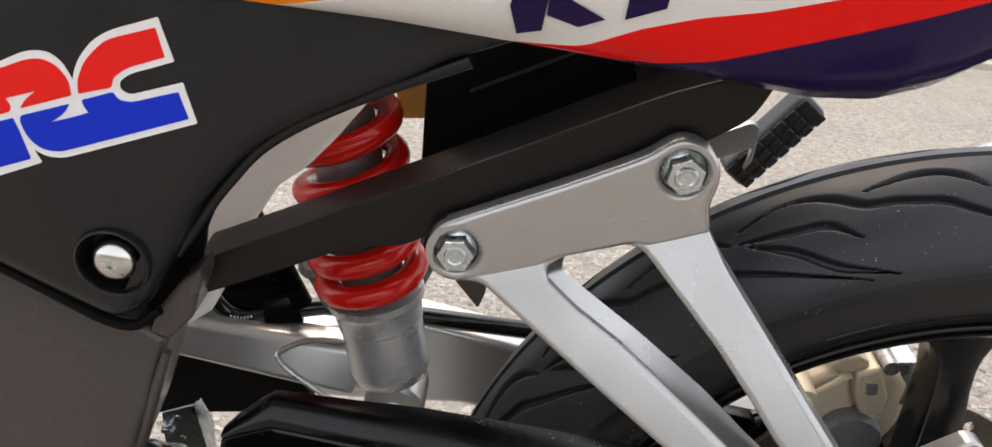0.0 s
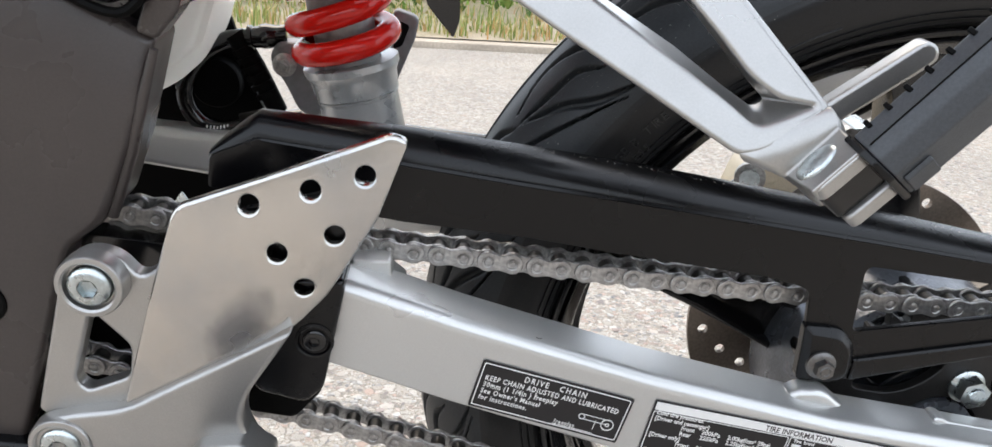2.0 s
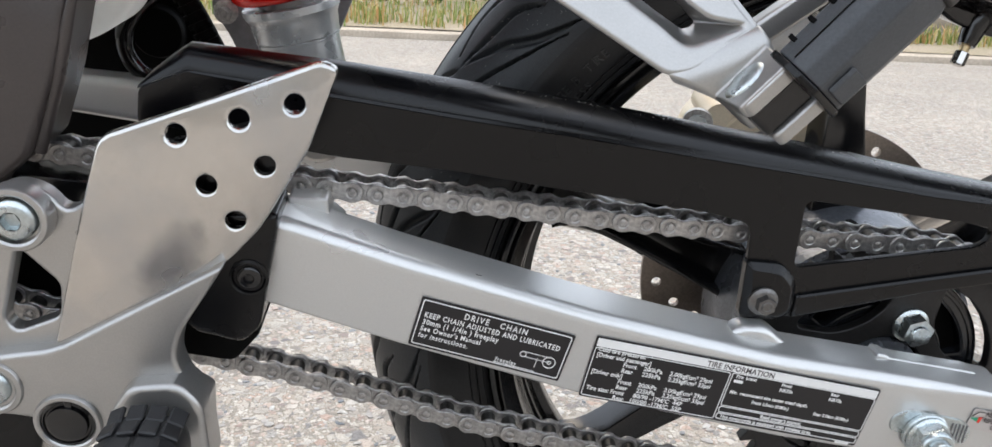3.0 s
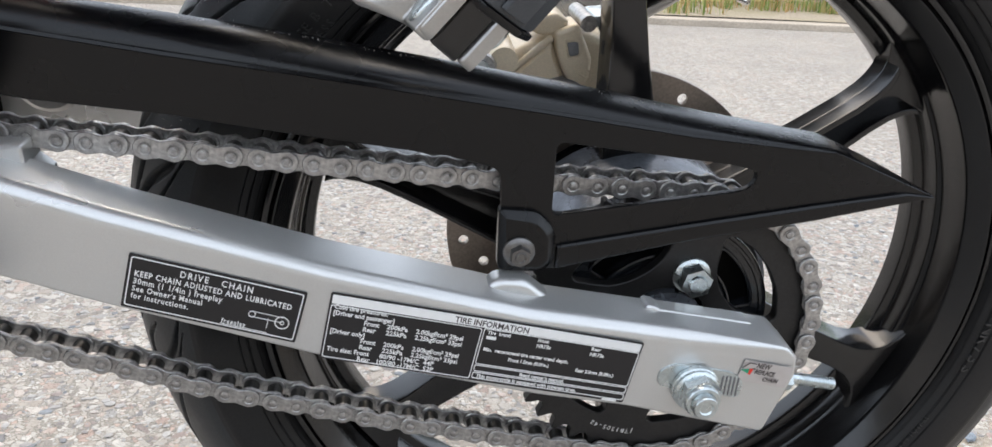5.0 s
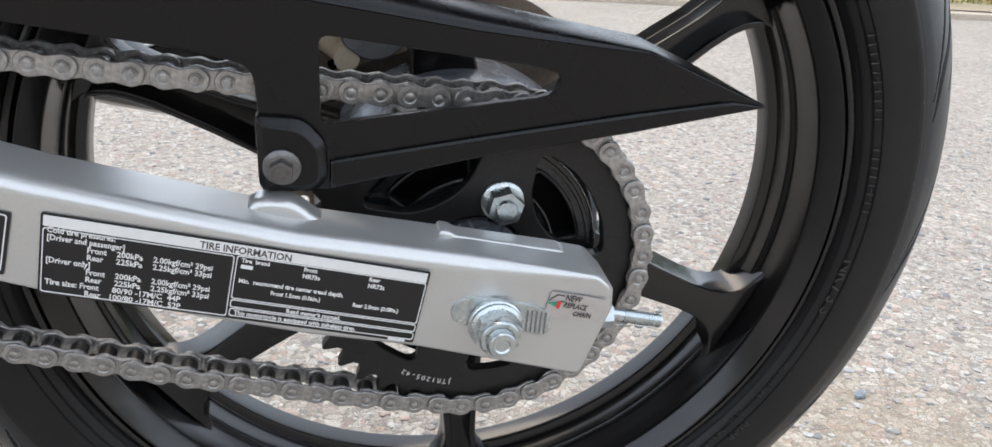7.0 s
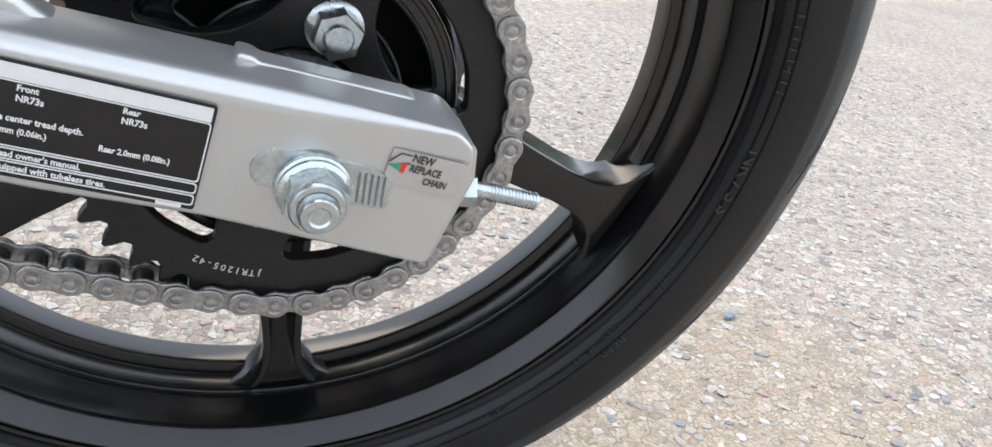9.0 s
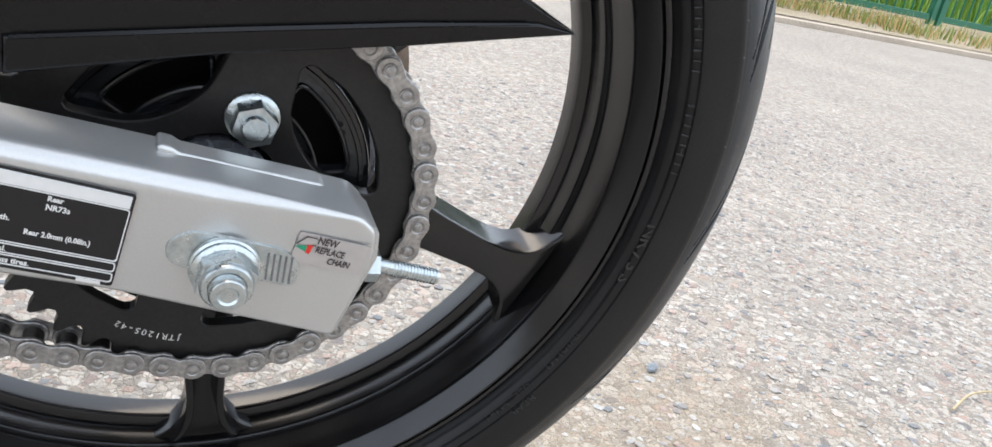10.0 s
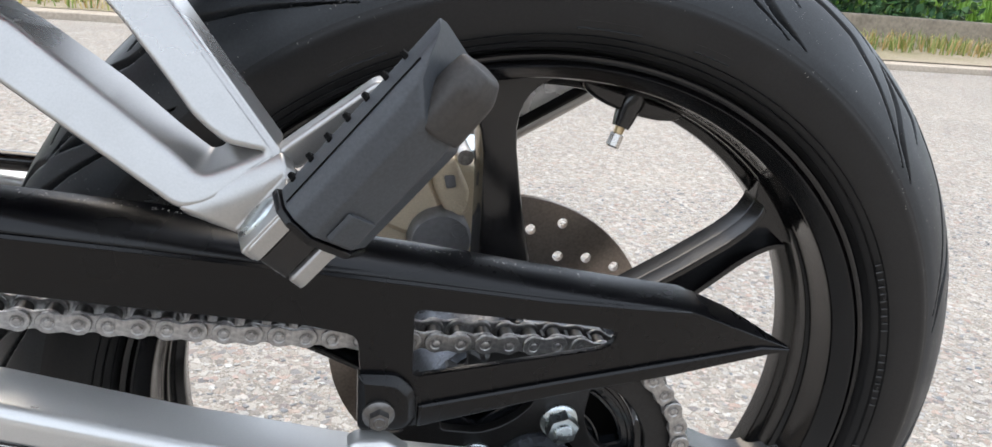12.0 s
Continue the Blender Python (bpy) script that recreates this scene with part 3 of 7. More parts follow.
KY = 5.25  # the far edge of the road
kerb = finish("kerb", block(60, 0.26, 0.10, pose(4, KY + 0.13, -0.006), 0.012), KERB)
tagged(kerb, "low worn concrete kerb along the road", "kerb", kind="structure")
bm = bmesh.new()
cols = 80
rows = [(KY + 0.2, 0.052), (KY + 0.5, 0.056), (KY + 1.0, 0.075), (KY + 1.5, 0.10), (KY + 2.2, 0.13), (KY + 6, 0.25), (KY + 60, 1.0)]
vs = [[bm.verts.new((-30 + 70 * i / cols, y, z + 0.012 * noise.noise(Vector((i * 0.9, y * 2.0, 0))))) for i in range(cols + 1)] for y, z in rows]
for a, b in zip(vs, vs[1:]):
    for i in range(cols):
        bm.faces.new((a[i], a[i + 1], b[i + 1], b[i]))
tagged(finish("verge", bm, VERGE), "dry sandy verge with patchy grass behind the kerb", "verge", kind="structure")


def blades(count, spots, low, high, width, seed, spread=0.06):
    """Grass: bent blades in tufts. spots: boxes x0, x1, y0, y1, z, share."""
    rng = np.random.default_rng(seed)
    share = np.array([s[5] for s in spots], float)
    verts, faces = [], []
    which = rng.choice(len(spots), count, p=share / share.sum())
    for w in which:
        x0, x1, y0, y1, z, _ = spots[w]
        cx, cy = rng.uniform(x0, x1), rng.uniform(y0, y1)
        for _ in range(6):
            x, y = cx + rng.normal(0, spread), cy + rng.normal(0, spread)
            h, a, lean = rng.uniform(low, high), rng.uniform(0, 6.28), rng.uniform(0.1, 0.8)
            dx, dy = np.cos(a), np.sin(a)
            wv = np.array([-dy, dx, 0]) * width
            p0, p1 = np.array([x, y, z]), np.array([x + dx * lean * h * 0.3, y + dy * lean * h * 0.3, z + h * 0.6])
            p2 = np.array([x + dx * lean * h, y + dy * lean * h, z + h * (1 - 0.3 * lean)])
            k = len(verts)
            verts += [p0 - wv, p0 + wv, p1 - wv * 0.7, p1 + wv * 0.7, p2]
            faces += [(k, k + 1, k + 3, k + 2), (k + 2, k + 3, k + 4)]
    return np.array(verts), faces


GRASSES = island_material("grass_tints", [(0.0, (0.12, 0.20, 0.04)), (0.3, (0.22, 0.28, 0.06)), (0.55, (0.36, 0.34, 0.11)), (0.8, (0.50, 0.36, 0.16)), (1.0, (0.54, 0.30, 0.12))], 0.6)
v, f = blades(1900, [(-9, 2.2, KY + 0.28, KY + 1.0, 0.05, 2.2), (2.2, 7, KY + 0.75, KY + 1.6, 0.07, 1.1), (6, 13, KY + 0.35, KY + 1.3, 0.06, 1.0), (-9, 3, KY + 1.0, KY + 2.4, 0.08, 2.0)],
              0.05, 0.20, 0.006, 11)
tagged(raw_mesh("verge_grass", v, f, [GRASSES]), "patchy green and dry yellow grass on the verge", "grass", kind="stuff")
v, f = blades(2600, [(5.6, 22, KY + 3.0, KY + 6.5, 0.14, 1.0), (-14, 5.6, KY + 3.2, KY + 5, 0.12, 0.35)], 0.25, 0.9, 0.016, 12, 0.15)
LUSH = island_material("lush_tints", [(0.0, (0.10, 0.24, 0.03)), (0.5, (0.20, 0.38, 0.05)), (1.0, (0.34, 0.48, 0.10))], 0.6)
tagged(raw_mesh("garden_grass", v, f, [LUSH]), "tall bright green grass in the garden behind the gate", "grass", kind="stuff")


def hedge_mesh(name, count, x0, x1, y0, y1, z0, z1, size, seed, mat):
    """A hedge of many small folded leaves on a lumpy mass."""
    rng = np.random.default_rng(seed)
    verts, faces = [], []
    for _ in range(count):
        x = rng.uniform(x0, x1)
        lump = 0.5 + 0.5 * noise.noise(Vector((x * 1.6, seed, 0)))
        z = z0 + (z1 - z0) * rng.random() * (0.75 + 0.35 * lump)
        y = y0 + (y1 - y0) * rng.random() ** 1.6 + 0.18 * noise.noise(Vector((x * 3, z * 4, seed)))
        s = size * rng.uniform(0.6, 1.3)
        m = Euler((rng.uniform(-0.9, 0.9) - 0.7, rng.uniform(-0.7, 0.7), rng.uniform(-1.2, 1.2))).to_matrix()
        k = len(verts)
        for px, py, pz in ((0, -0.9, 0), (0.55, -0.1, 0.12), (0, 1.0, 0), (-0.55, -0.1, 0.12)):
            verts.append(Vector((x, y, z)) + m @ Vector((px * s, py * s, pz * s)))
        faces += [(k, k + 1, k + 2), (k, k + 2, k + 3)]
    return raw_mesh(name, [tuple(p) for p in verts], faces, [mat])


HEDGE = island_material("hedge_tints", [(0.0, (0.020, 0.070, 0.030)), (0.4, (0.045, 0.13, 0.05)), (0.75, (0.09, 0.20, 0.07)), (1.0, (0.16, 0.26, 0.10))], 0.45)
SHRUB = island_material("shrub_tints", [(0.0, (0.06, 0.14, 0.03)), (0.5, (0.14, 0.26, 0.05)), (0.8, (0.26, 0.32, 0.08)), (1.0, (0.40, 0.30, 0.10))], 0.5)
tagged(hedge_mesh("hedge", 9000, 2.6, 6.3, KY + 1.95, KY + 3.0, 0.22, 1.9, 0.055, 5, HEDGE), "dense dark green leafy hedge over a low wall", "hedge", kind="stuff")
tagged(hedge_mesh("shrubs", 9000, -13, 2.7, KY + 1.9, KY + 3.6, 0.05, 1.7, 0.06, 8, SHRUB), "loose bright green shrubs behind the verge", "shrubs", kind="stuff")
wall_low = finish("low_wall", block(3.9, 0.22, 0.32, pose(4.5, KY + 1.85, 0.16), 0.02), WALLMAT)
tagged(wall_low, "low crumbling brown wall under the hedge", "wall", kind="structure")

# an unseen wall added on the near side to darken reflections and fill light
WALL_GREY = material("plain_grey_wall", (0.30, 0.285, 0.26), 0.9, grain=0.1, grain_size=30, spot=0.4, spot_size=1.2, bump=0.3, bump_size=80)
unseen_wall = finish("wall_yard", block(44, 0.3, 2.6, pose(0, -9.0, 1.3), 0.01), WALL_GREY)
tagged(unseen_wall, "plain grey unseen wall added to darken near-side reflections", "wall", kind="structure")

# the green gate: two leaves between posts
GY = 7.35


def gate_leaf(x0, x1, z0, z1):
    g = new("metal_gate")
    tagged(g, "green painted metal gate with upright bars", "gate", group="gate leaves")
    g.matrix_world = pose(x0, GY, 0)
    w = x1 - x0
    part("post", block(0.09, 0.09, z1 + 0.15, pose(0.045, 0, (z1 + 0.15) / 2 + 0.05), 0.006), GATE, g)
    part("post", block(0.07, 0.07, z1, pose(w - 0.05, 0, z1 / 2 + 0.08), 0.006), GATE, g)
    part("rail", block(w - 0.2, 0.05, 0.07, pose(w / 2, 0, z0 + 0.035), 0.005), GATE, g)
    part("rail", block(w - 0.2, 0.05, 0.06, pose(w / 2, 0, z0 + 0.62), 0.005), GATE, g)
    part("rail", block(w - 0.2, 0.05, 0.06, pose(w / 2, 0, z1 - 0.05), 0.005), GATE, g)
    bar_me = None
    for k in range(1, int(w / 0.13)):
        if bar_me is None:
            b = part("bar", block(0.018, 0.018, z1 - z0 - 0.06, pose(0, 0, (z0 + z1) / 2), 0.003), GATE, g)
            bar_me = b.data
        else:
            b = new("bar", bar_me)
            b.parent = g
        b.location = (0.1 + k * 0.13, 0, 0)
    return g


gate_leaf(6.75, 8.40, 0.17, 1.5)
gate_leaf(8.42, 10.3, 0.17, 1.5)
gate_leaf(10.32, 12.2, 0.17, 1.5)


# ---- the motorcycle ----
bike = new("motorcycle")
bike.matrix_world = BIKE
tagged(bike, "black sports motorcycle leaning on the road, silver swingarm, red spring", "motorcycle")


def at(x, y, z, rx=0, ry=0, rz=0):
    return pose(x, y, z, rx, ry, rz)


# -- rear wheel: rim, spokes, hub --
# near side from the tyre inwards: lip, groove, flat face, slope, ridge, groove, the face of the inner ring; then the barrel and the far side
rim_near = [(0.2262, -0.0345), (0.2260, -0.0372), (0.2250, -0.0384), (0.2236, -0.0386), (0.2222, -0.0378), (0.2216, -0.0358), (0.2208, -0.0352), (0.2203, -0.0376), (0.2196, -0.0385), (0.2186, -0.0380), (0.2110, -0.0288), (0.2102, -0.0276), (0.2098, -0.0262), (0.2080, -0.0160),
            (0.2072, -0.0092), (0.2062, -0.0070), (0.2048, -0.0060), (0.2040, -0.0046), (0.2034, 0.0010), (0.2028, 0.0050), (0.2018, 0.0070), (0.1982, 0.0078), (0.1970, 0.0084), (0.1964, 0.0100), (0.1962, 0.0130)]
rim_far = [(0.1962, 0.0220), (0.1972, 0.0240), (0.2050, 0.0262), (0.2130, 0.0330), (0.2210, 0.0376), (0.2250, 0.0384), (0.2262, 0.0350)]
rim_full = rim_near + rim_far + [(0.2225, 0.033), (0.217, 0.026), (0.2105, 0.014), (0.2105, -0.012), (0.217, -0.026), (0.2225, -0.033)]
wheel = part("rear_wheel_rim", turned(rim_full, 180, (0, YW, 0), closed=True), WHEEL, bike, "black cast wheel rim", smooth=32)


def spoke_bm(channel):
    half = [(0.040, 0.021), (0.070, 0.0185), (0.100, 0.0150), (0.135, 0.0115), (0.165, 0.0098), (0.178, 0.0104), (0.186, 0.0122), (0.1915, 0.0148), (0.1955, 0.0180), (0.1990, 0.0222), (0.2030, 0.0300), (0.2058, 0.0380)]
    line = [(r, w) for r, w in half] + [(r, -w) for r, w in half[::-1]]
    bm = plate([Vector(p) for p in line], -0.0135, 0.0135, bevel=0.0022, segs=2)
    if channel:
        # two near ribs stand proud of the web
        bm.free()
        bm = plate([Vector(p) for p in line], -0.0015, 0.0125, bevel=0.0015)
        for sgn in (1, -1):
            rib = [(r, sgn * w) for r, w in half[:9]] + [(r, sgn * (w - 0.0042)) for r, w in half[:9][::-1]]
            plate([Vector(p) for p in (rib if sgn > 0 else rib[::-1])], -0.0140, -0.0010, bevel=0.0012, bm=bm)
    return bm


spoke_mesh = {}
for k in range(6):
    kind = k % 2
    a = -22 + 60 * k + {0: -1.5, 5: -3.2}.get(k, 0.0)
    if kind not in spoke_mesh:
        s = part("spoke", spoke_bm(kind), WHEEL, wheel)
        spoke_mesh[kind] = s.data
    else:
        s = new("spoke", spoke_mesh[kind])
        s.parent = wheel
    s.matrix_local = at(0, YW, 0, 0, -a, 0)
hub_prof = [(0.018, -0.084), (0.0235, -0.083), (0.0240, -0.076), (0.0215, -0.074), (0.0215, -0.050), (0.0290, -0.049), (0.0305, -0.053), (0.0330, -0.053), (0.0345, -0.049), (0.0440, -0.048), (0.0460, -0.053), (0.0490, -0.053), (0.0510, -0.048), (0.0600, -0.047), (0.0650, -0.052), (0.0680, -0.053), (0.0715, -0.050), (0.0735, -0.040), (0.0745, -0.030),
            (0.0760, -0.022), (0.0780, -0.014), (0.0780, 0.012), (0.070, 0.014), (0.052, 0.013), (0.046, 0.014), (0.050, 0.026), (0.052, 0.040), (0.030, 0.044), (0.018, 0.050)]
hub = part("hub", turned(hub_prof, 72, (0, YW, 0)), HUBPAINT, wheel, "hammered dark grey wheel hub", smooth=30)
# the sprocket carrier: a rim, arms and curved slots with raised edges
slots = []
for c in (34, 120, 214, 300):
    ring = [(0.0545, d) for d in range(-24, 25, 6)] + [(0.0410, d) for d in range(24, -25, -6)]
    slots.append(rounded([(r * math.cos(radians(c + d)), r * math.sin(radians(c + d))) for r, d in ring], 0.0025, 2))
carrier = part("sprocket_carrier", plate(circle(0, 0, 0.0640, 64), 0.0165, 0.0240, holes=slots + [circle(0, 0, 0.0225, 36)], bevel=0.0012, segs=2), CARRIER, bike, "gloss black cast sprocket carrier with curved slots")
for lo in slots:
    inn = [Vector((p[0], p[1])) * 1.0 for p in lo]
    way = [Vector((p.x, 0.0160, p.y)) for p in inn]
    part("slot_rim", tube(way + [way[0]], 0.0011, 8, cap=False), CARRIER, carrier)
for r, y in ((0.0600, 0.0162), (0.0365, 0.0160), (0.0300, 0.0158)):
    part("cast_ring", turned([(r - 0.0014, y + 0.001), (r - 0.0008, y - 0.0010), (r + 0.0008, y - 0.0010), (r + 0.0014, y + 0.001)], 64), CARRIER, carrier)
# near-black disc added behind the slots to stand in for their deep shade
part("damper_rubber", turned([(0.0240, 0.0290), (0.0630, 0.0290), (0.0632, 0.0330)], 48), DARK, carrier)
part("bearing_seal", turned([(0.0080, 0.010), (0.0120, 0.0095), (0.0125, 0.0110), (0.0190, 0.0115), (0.0200, 0.0100), (0.0225, 0.0100), (0.0235, 0.0125), (0.0235, 0.0175)], 48), DARK, carrier)
for k in range(6):
    a = radians(-22 + 60 * k)
    part("hub_web", block(0.030, 0.034, 0.012, at(0.060 * math.cos(a), YW - 0.030, 0.060 * math.sin(a), 0, -math.degrees(a), 0), 0.004), WHEEL, wheel)


# -- tyre with cut tread --
def tyre():
    prof = spline([(0.2240, -0.0330, 0), (0.2268, -0.0362, 0), (0.2306, -0.0420, 0), (0.2385, -0.0475, 0), (0.2480, -0.0495, 0), (0.2586, -0.0500, 0)], 4)
    prof = [(p.x, p.y) for p in prof]
    tread = [(p.x, p.y) for p in spline([(0.2602, -0.0492, 0), (0.2693, -0.0458, 0), (0.2801, -0.0386, 0), (0.2908, -0.0273, 0), (0.2978, -0.0144, 0), (0.3010, 0.0, 0)], 28)]
    half = prof + tread
    rows = half + [(r, -y) for r, y in half[-2::-1]]
    n = 1200
    r0, y0 = np.array([p[0] for p in rows]), np.array([p[1] for p in rows])
    ang = np.arange(n) * 2 * np.pi / n
    # arc length across from the crown, signed
    seg = np.hypot(np.diff(r0), np.diff(y0))
    arc = np.r_[0, np.cumsum(seg)]
    arc -= arc[len(half) - 1]
    A, V = np.meshgrid(ang, arc, indexing="ij")
    # the pattern of one step, fifteen times round: angle in degrees and place across in millimetres
    cuts = [[(123, -18), (119, -12.3), (116.2, -13), (114, -17.1), (111.5, -24.5), (109, -25.4), (107, -27.3), (104.5, -29.6), (102.5, -34.5), (99, -42), (94.5, -51.5), (89, -61)],
            [(111, -17), (106.4, -12.1), (103.8, -13), (101.9, -17.7), (100.3, -24.5)],
            [(123.5, -24.5), (118.7, -28.2), (115.3, -30.4), (112.8, -40)],
            [(122.8, -27.7), (118.9, -38.8), (115.5, -51.8), (110.4, -60.5)]]
    reps = 15
    m = n // reps
    At, Vt = A[:m], V[:m]
    tile = np.zeros_like(At)
    for side in (1, -1):
        for line in cuts:
            pts = [Vector((radians(a + (0 if side > 0 else 12)) * 0.285, v * 0.001 * side)) for a, v in line]
            pts = [p.xy for p in spline([(p.x, p.y, 0) for p in pts], 5)]
            span = len(pts) - 1
            for k in range(span):
                p, q = pts[k], pts[k + 1]
                f = (k + 0.5) / span
                wide = 0.0019 * min(1.0, 3.2 * f + 0.15, 2.6 * (1 - f) + 0.10)
                for shift in range(-7, 3):
                    o = shift * 2 * np.pi / reps * 0.285
                    x, y = At * 0.285 - p.x - o, Vt - p.y
                    d = q - p
                    u = np.clip((x * d.x + y * d.y) / d.length_squared, 0, 1)
                    gap = np.hypot(x - u * d.x, y - u * d.y)
                    e = np.clip((1.35 - gap / wide) * 1.8, 0, 1)
                    tile = np.maximum(tile, e * e * (3 - 2 * e))
    depth = np.tile(tile, (reps, 1))
    # one groove runs all round the crown
    depth = np.maximum(depth, np.clip((1.2 - np.abs(V) / 0.0022) * 3.0, 0, 1))
    # cut along the surface's own normal
    tr, ty = np.gradient(r0), np.gradient(y0)
    tl = np.hypot(tr, ty)
    R = r0[None, :] - 0.0045 * depth * (ty / tl)[None, :]
    X, Z = R * np.cos(A), R * np.sin(A)
    Y = y0[None, :] + 0.0045 * depth * (tr / tl)[None, :] + YW
    k = len(rows)
    verts = np.stack([X, Y, Z], -1).reshape(-1, 3)
    i, j = np.meshgrid(np.arange(n), np.arange(k - 1), indexing="ij")
    a, b = i * k + j, ((i + 1) % n) * k + j
    faces = np.stack([a, b, b + 1, a + 1], -1).reshape(-1, 4)
    ob = raw_mesh("tyre", verts, faces, [RUBBER, SIDEWALL], smooth=True)
    ob.data.polygons.foreach_set("material_index", np.where(np.abs(V[:, :-1]).reshape(-1) > 0.066, 1, 0).astype(np.int32))
    ob.data.set_sharp_from_angle(angle=radians(75))
    ob.parent = wheel
    tagged(ob, label="black road tyre with curved tread grooves and dusty tread")


tyre()
for r, y, w in ((0.2290, -0.0400, 0.0007), (0.2330, -0.0446, 0.0006), (0.2372, -0.0471, 0.0005)):
    part("sidewall_ring", turned([(r - w, y + 0.0008), (r, y - 0.0007), (r + w, y + 0.0005)], 160, (0, YW, 0)), SIDEWALL, wheel)


def round_word(text, angle, r, height, y, gap=1.0, slant=0.0):
    """Raised letters that run clockwise round the side of the tyre."""
    a, step = radians(angle), height * 0.92 * gap / r
    for ch in text:
        if ch != " ":
            c, s = math.cos(a), math.sin(a)
            m = Matrix(((s, c, 0, r * c), (0, 0, -1, y), (-c, s, 0, r * s), (0, 0, 0, 1)))
            lettering(ch, height, m, depth=0.0007, slant=slant, parent=wheel, mat=EMBOSS, name="raised_letter", align="CENTER")
        a -= step * (0.55 if ch in "I1 " else 1.0)


def tyre_side(r):
    """How far out the tyre's near side stands at a radius."""
    pts = [(0.2306, -0.0420), (0.2385, -0.0475), (0.2480, -0.0495), (0.2560, -0.0485)]
    return YW + float(np.interp(r, [p[0] for p in pts], [p[1] for p in pts])) - 0.0004


WORDS = [("NR73S", -6.4, 0.2310, 0.0085, 1.0), ("ROTATION", -25.0, 0.2320, 0.0042, 0.95), ("REAR", -36.2, 0.2370, 0.0046, 1.0), ("USE", -35.5, 0.2310, 0.0046, 1.0),
         ("ONLY", -39.8, 0.2320, 0.0046, 1.0), ("DOT", -55.0, 0.2330, 0.0055, 1.1), ("LOAD RANGE B  TIRE", 150.5, 0.2440, 0.0048, 1.0), ("TUBELESS", 146.0, 0.2370, 0.0042, 1.0)]
for text, a, r, h, gap in WORDS:
    round_word(text, a, r, h, tyre_side(r + h / 2), gap)
# a maker's name, raised, as plain slanted strokes
for a0, count in ((28.5, 10), (11.8, 8)):
    for k in range(count):
        a = a0 - k * 1.35
        c, s = math.cos(radians(a)), math.sin(radians(a))
        bm = block(0.0009, 0.0009, 0.0088 if k % 2 else 0.0078, Matrix(((s, 0, c, 0.2365 * c), (0, 1, 0, tyre_side(0.2365)), (-c, 0, s, 0.2365 * s), (0, 0, 0, 1))) @ pose(0, 0, 0, 0, 14, 0), 0.0003, 1)
        part("raised_bar", bm, EMBOSS, wheel)
        if k % 2:
            bm = block(0.0036, 0.0009, 0.0009, Matrix(((s, 0, c, 0.2365 * c), (0, 1, 0, tyre_side(0.2365)), (-c, 0, s, 0.2365 * s), (0, 0, 0, 1))) @ pose(-0.0020, 0, 0.0040 - 0.0028 * (k % 3), 0, 0, 0), 0.0003, 1)
            part("raised_bar", bm, EMBOSS, wheel)
for a0, span in ((82, 8), (112, 7), (70, 5)):
    for k in range(3):
        bar = turned([(0.2405 + 0.004 * k, -0.0481 + YW), (0.2410 + 0.004 * k, -0.0492 + YW), (0.2416 + 0.004 * k, -0.0483 + YW)], 10, a0=radians(a0), a1=radians(a0 + span))
        part("raised_bar", bar, EMBOSS, wheel)
# moulding ticks on the shoulder
for k in range(40):
    a = radians(k * 9 + 3)
    c, s = math.cos(a), math.sin(a)
    part("mould_tick", block(0.0007, 0.0006, 0.0075, Matrix(((s, 0, c, 0.2590 * c), (0, 1, 0, YW - 0.0475), (-c, 0, s, 0.2590 * s), (0, 0, 0, 1))), 0), GROOVE, wheel)

# pale dust caught on the tread and along its shoulder, too small to count
DUST = material("pale_dust", (0.34, 0.32, 0.29), 0.9, grain=0.2)


def specks(places, low, high, seed):
    """Tiny flat grains, each lying on its own spot and normal."""
    rnd = random.Random(seed)
    verts, faces = [], []
    for p, up in places:
        size = rnd.uniform(low, high) * rnd.uniform(0.5, 1.0)
        side = up.cross(Vector((rnd.uniform(-1, 1), rnd.uniform(-1, 1), rnd.uniform(-1, 1)))).normalized() * size
        over = up.cross(side).normalized() * size * rnd.uniform(0.4, 0.9)
        k = len(verts)
        verts += [tuple(p + side), tuple(p + over), tuple(p - side), tuple(p - over), tuple(p + up * size * 0.5)]
        faces += [(k, k + 1, k + 4), (k + 1, k + 2, k + 4), (k + 2, k + 3, k + 4), (k + 3, k, k + 4)]
    return verts, faces


spots, rnd = [], random.Random(31)
for k in range(1100):
    a = radians(rnd.choice((rnd.uniform(-10, 70), rnd.uniform(70, 160))))
    r, y, t = rnd.choice(((0.2610, -0.0488, 0.9), (0.2700, -0.0454, 0.8), (0.2762, -0.0414, 0.7), (0.2808, -0.0380, 0.6), (0.2860, -0.0328, 0.5), (0.2915, -0.0263, 0.4)))
    u = rnd.gauss(0, 0.0026)
    up = Vector((math.cos(a) * math.sqrt(1 - t * t), -t, math.sin(a) * math.sqrt(1 - t * t)))
    r, y = r + 0.0003 + u * t, y + u * math.sqrt(1 - t * t)
    spots.append((Vector((r * math.cos(a), YW + y, r * math.sin(a))), up))
dust = raw_mesh("tread_dust", *specks(spots, 0.00015, 0.00050, 5), [DUST])
dust.parent = wheel

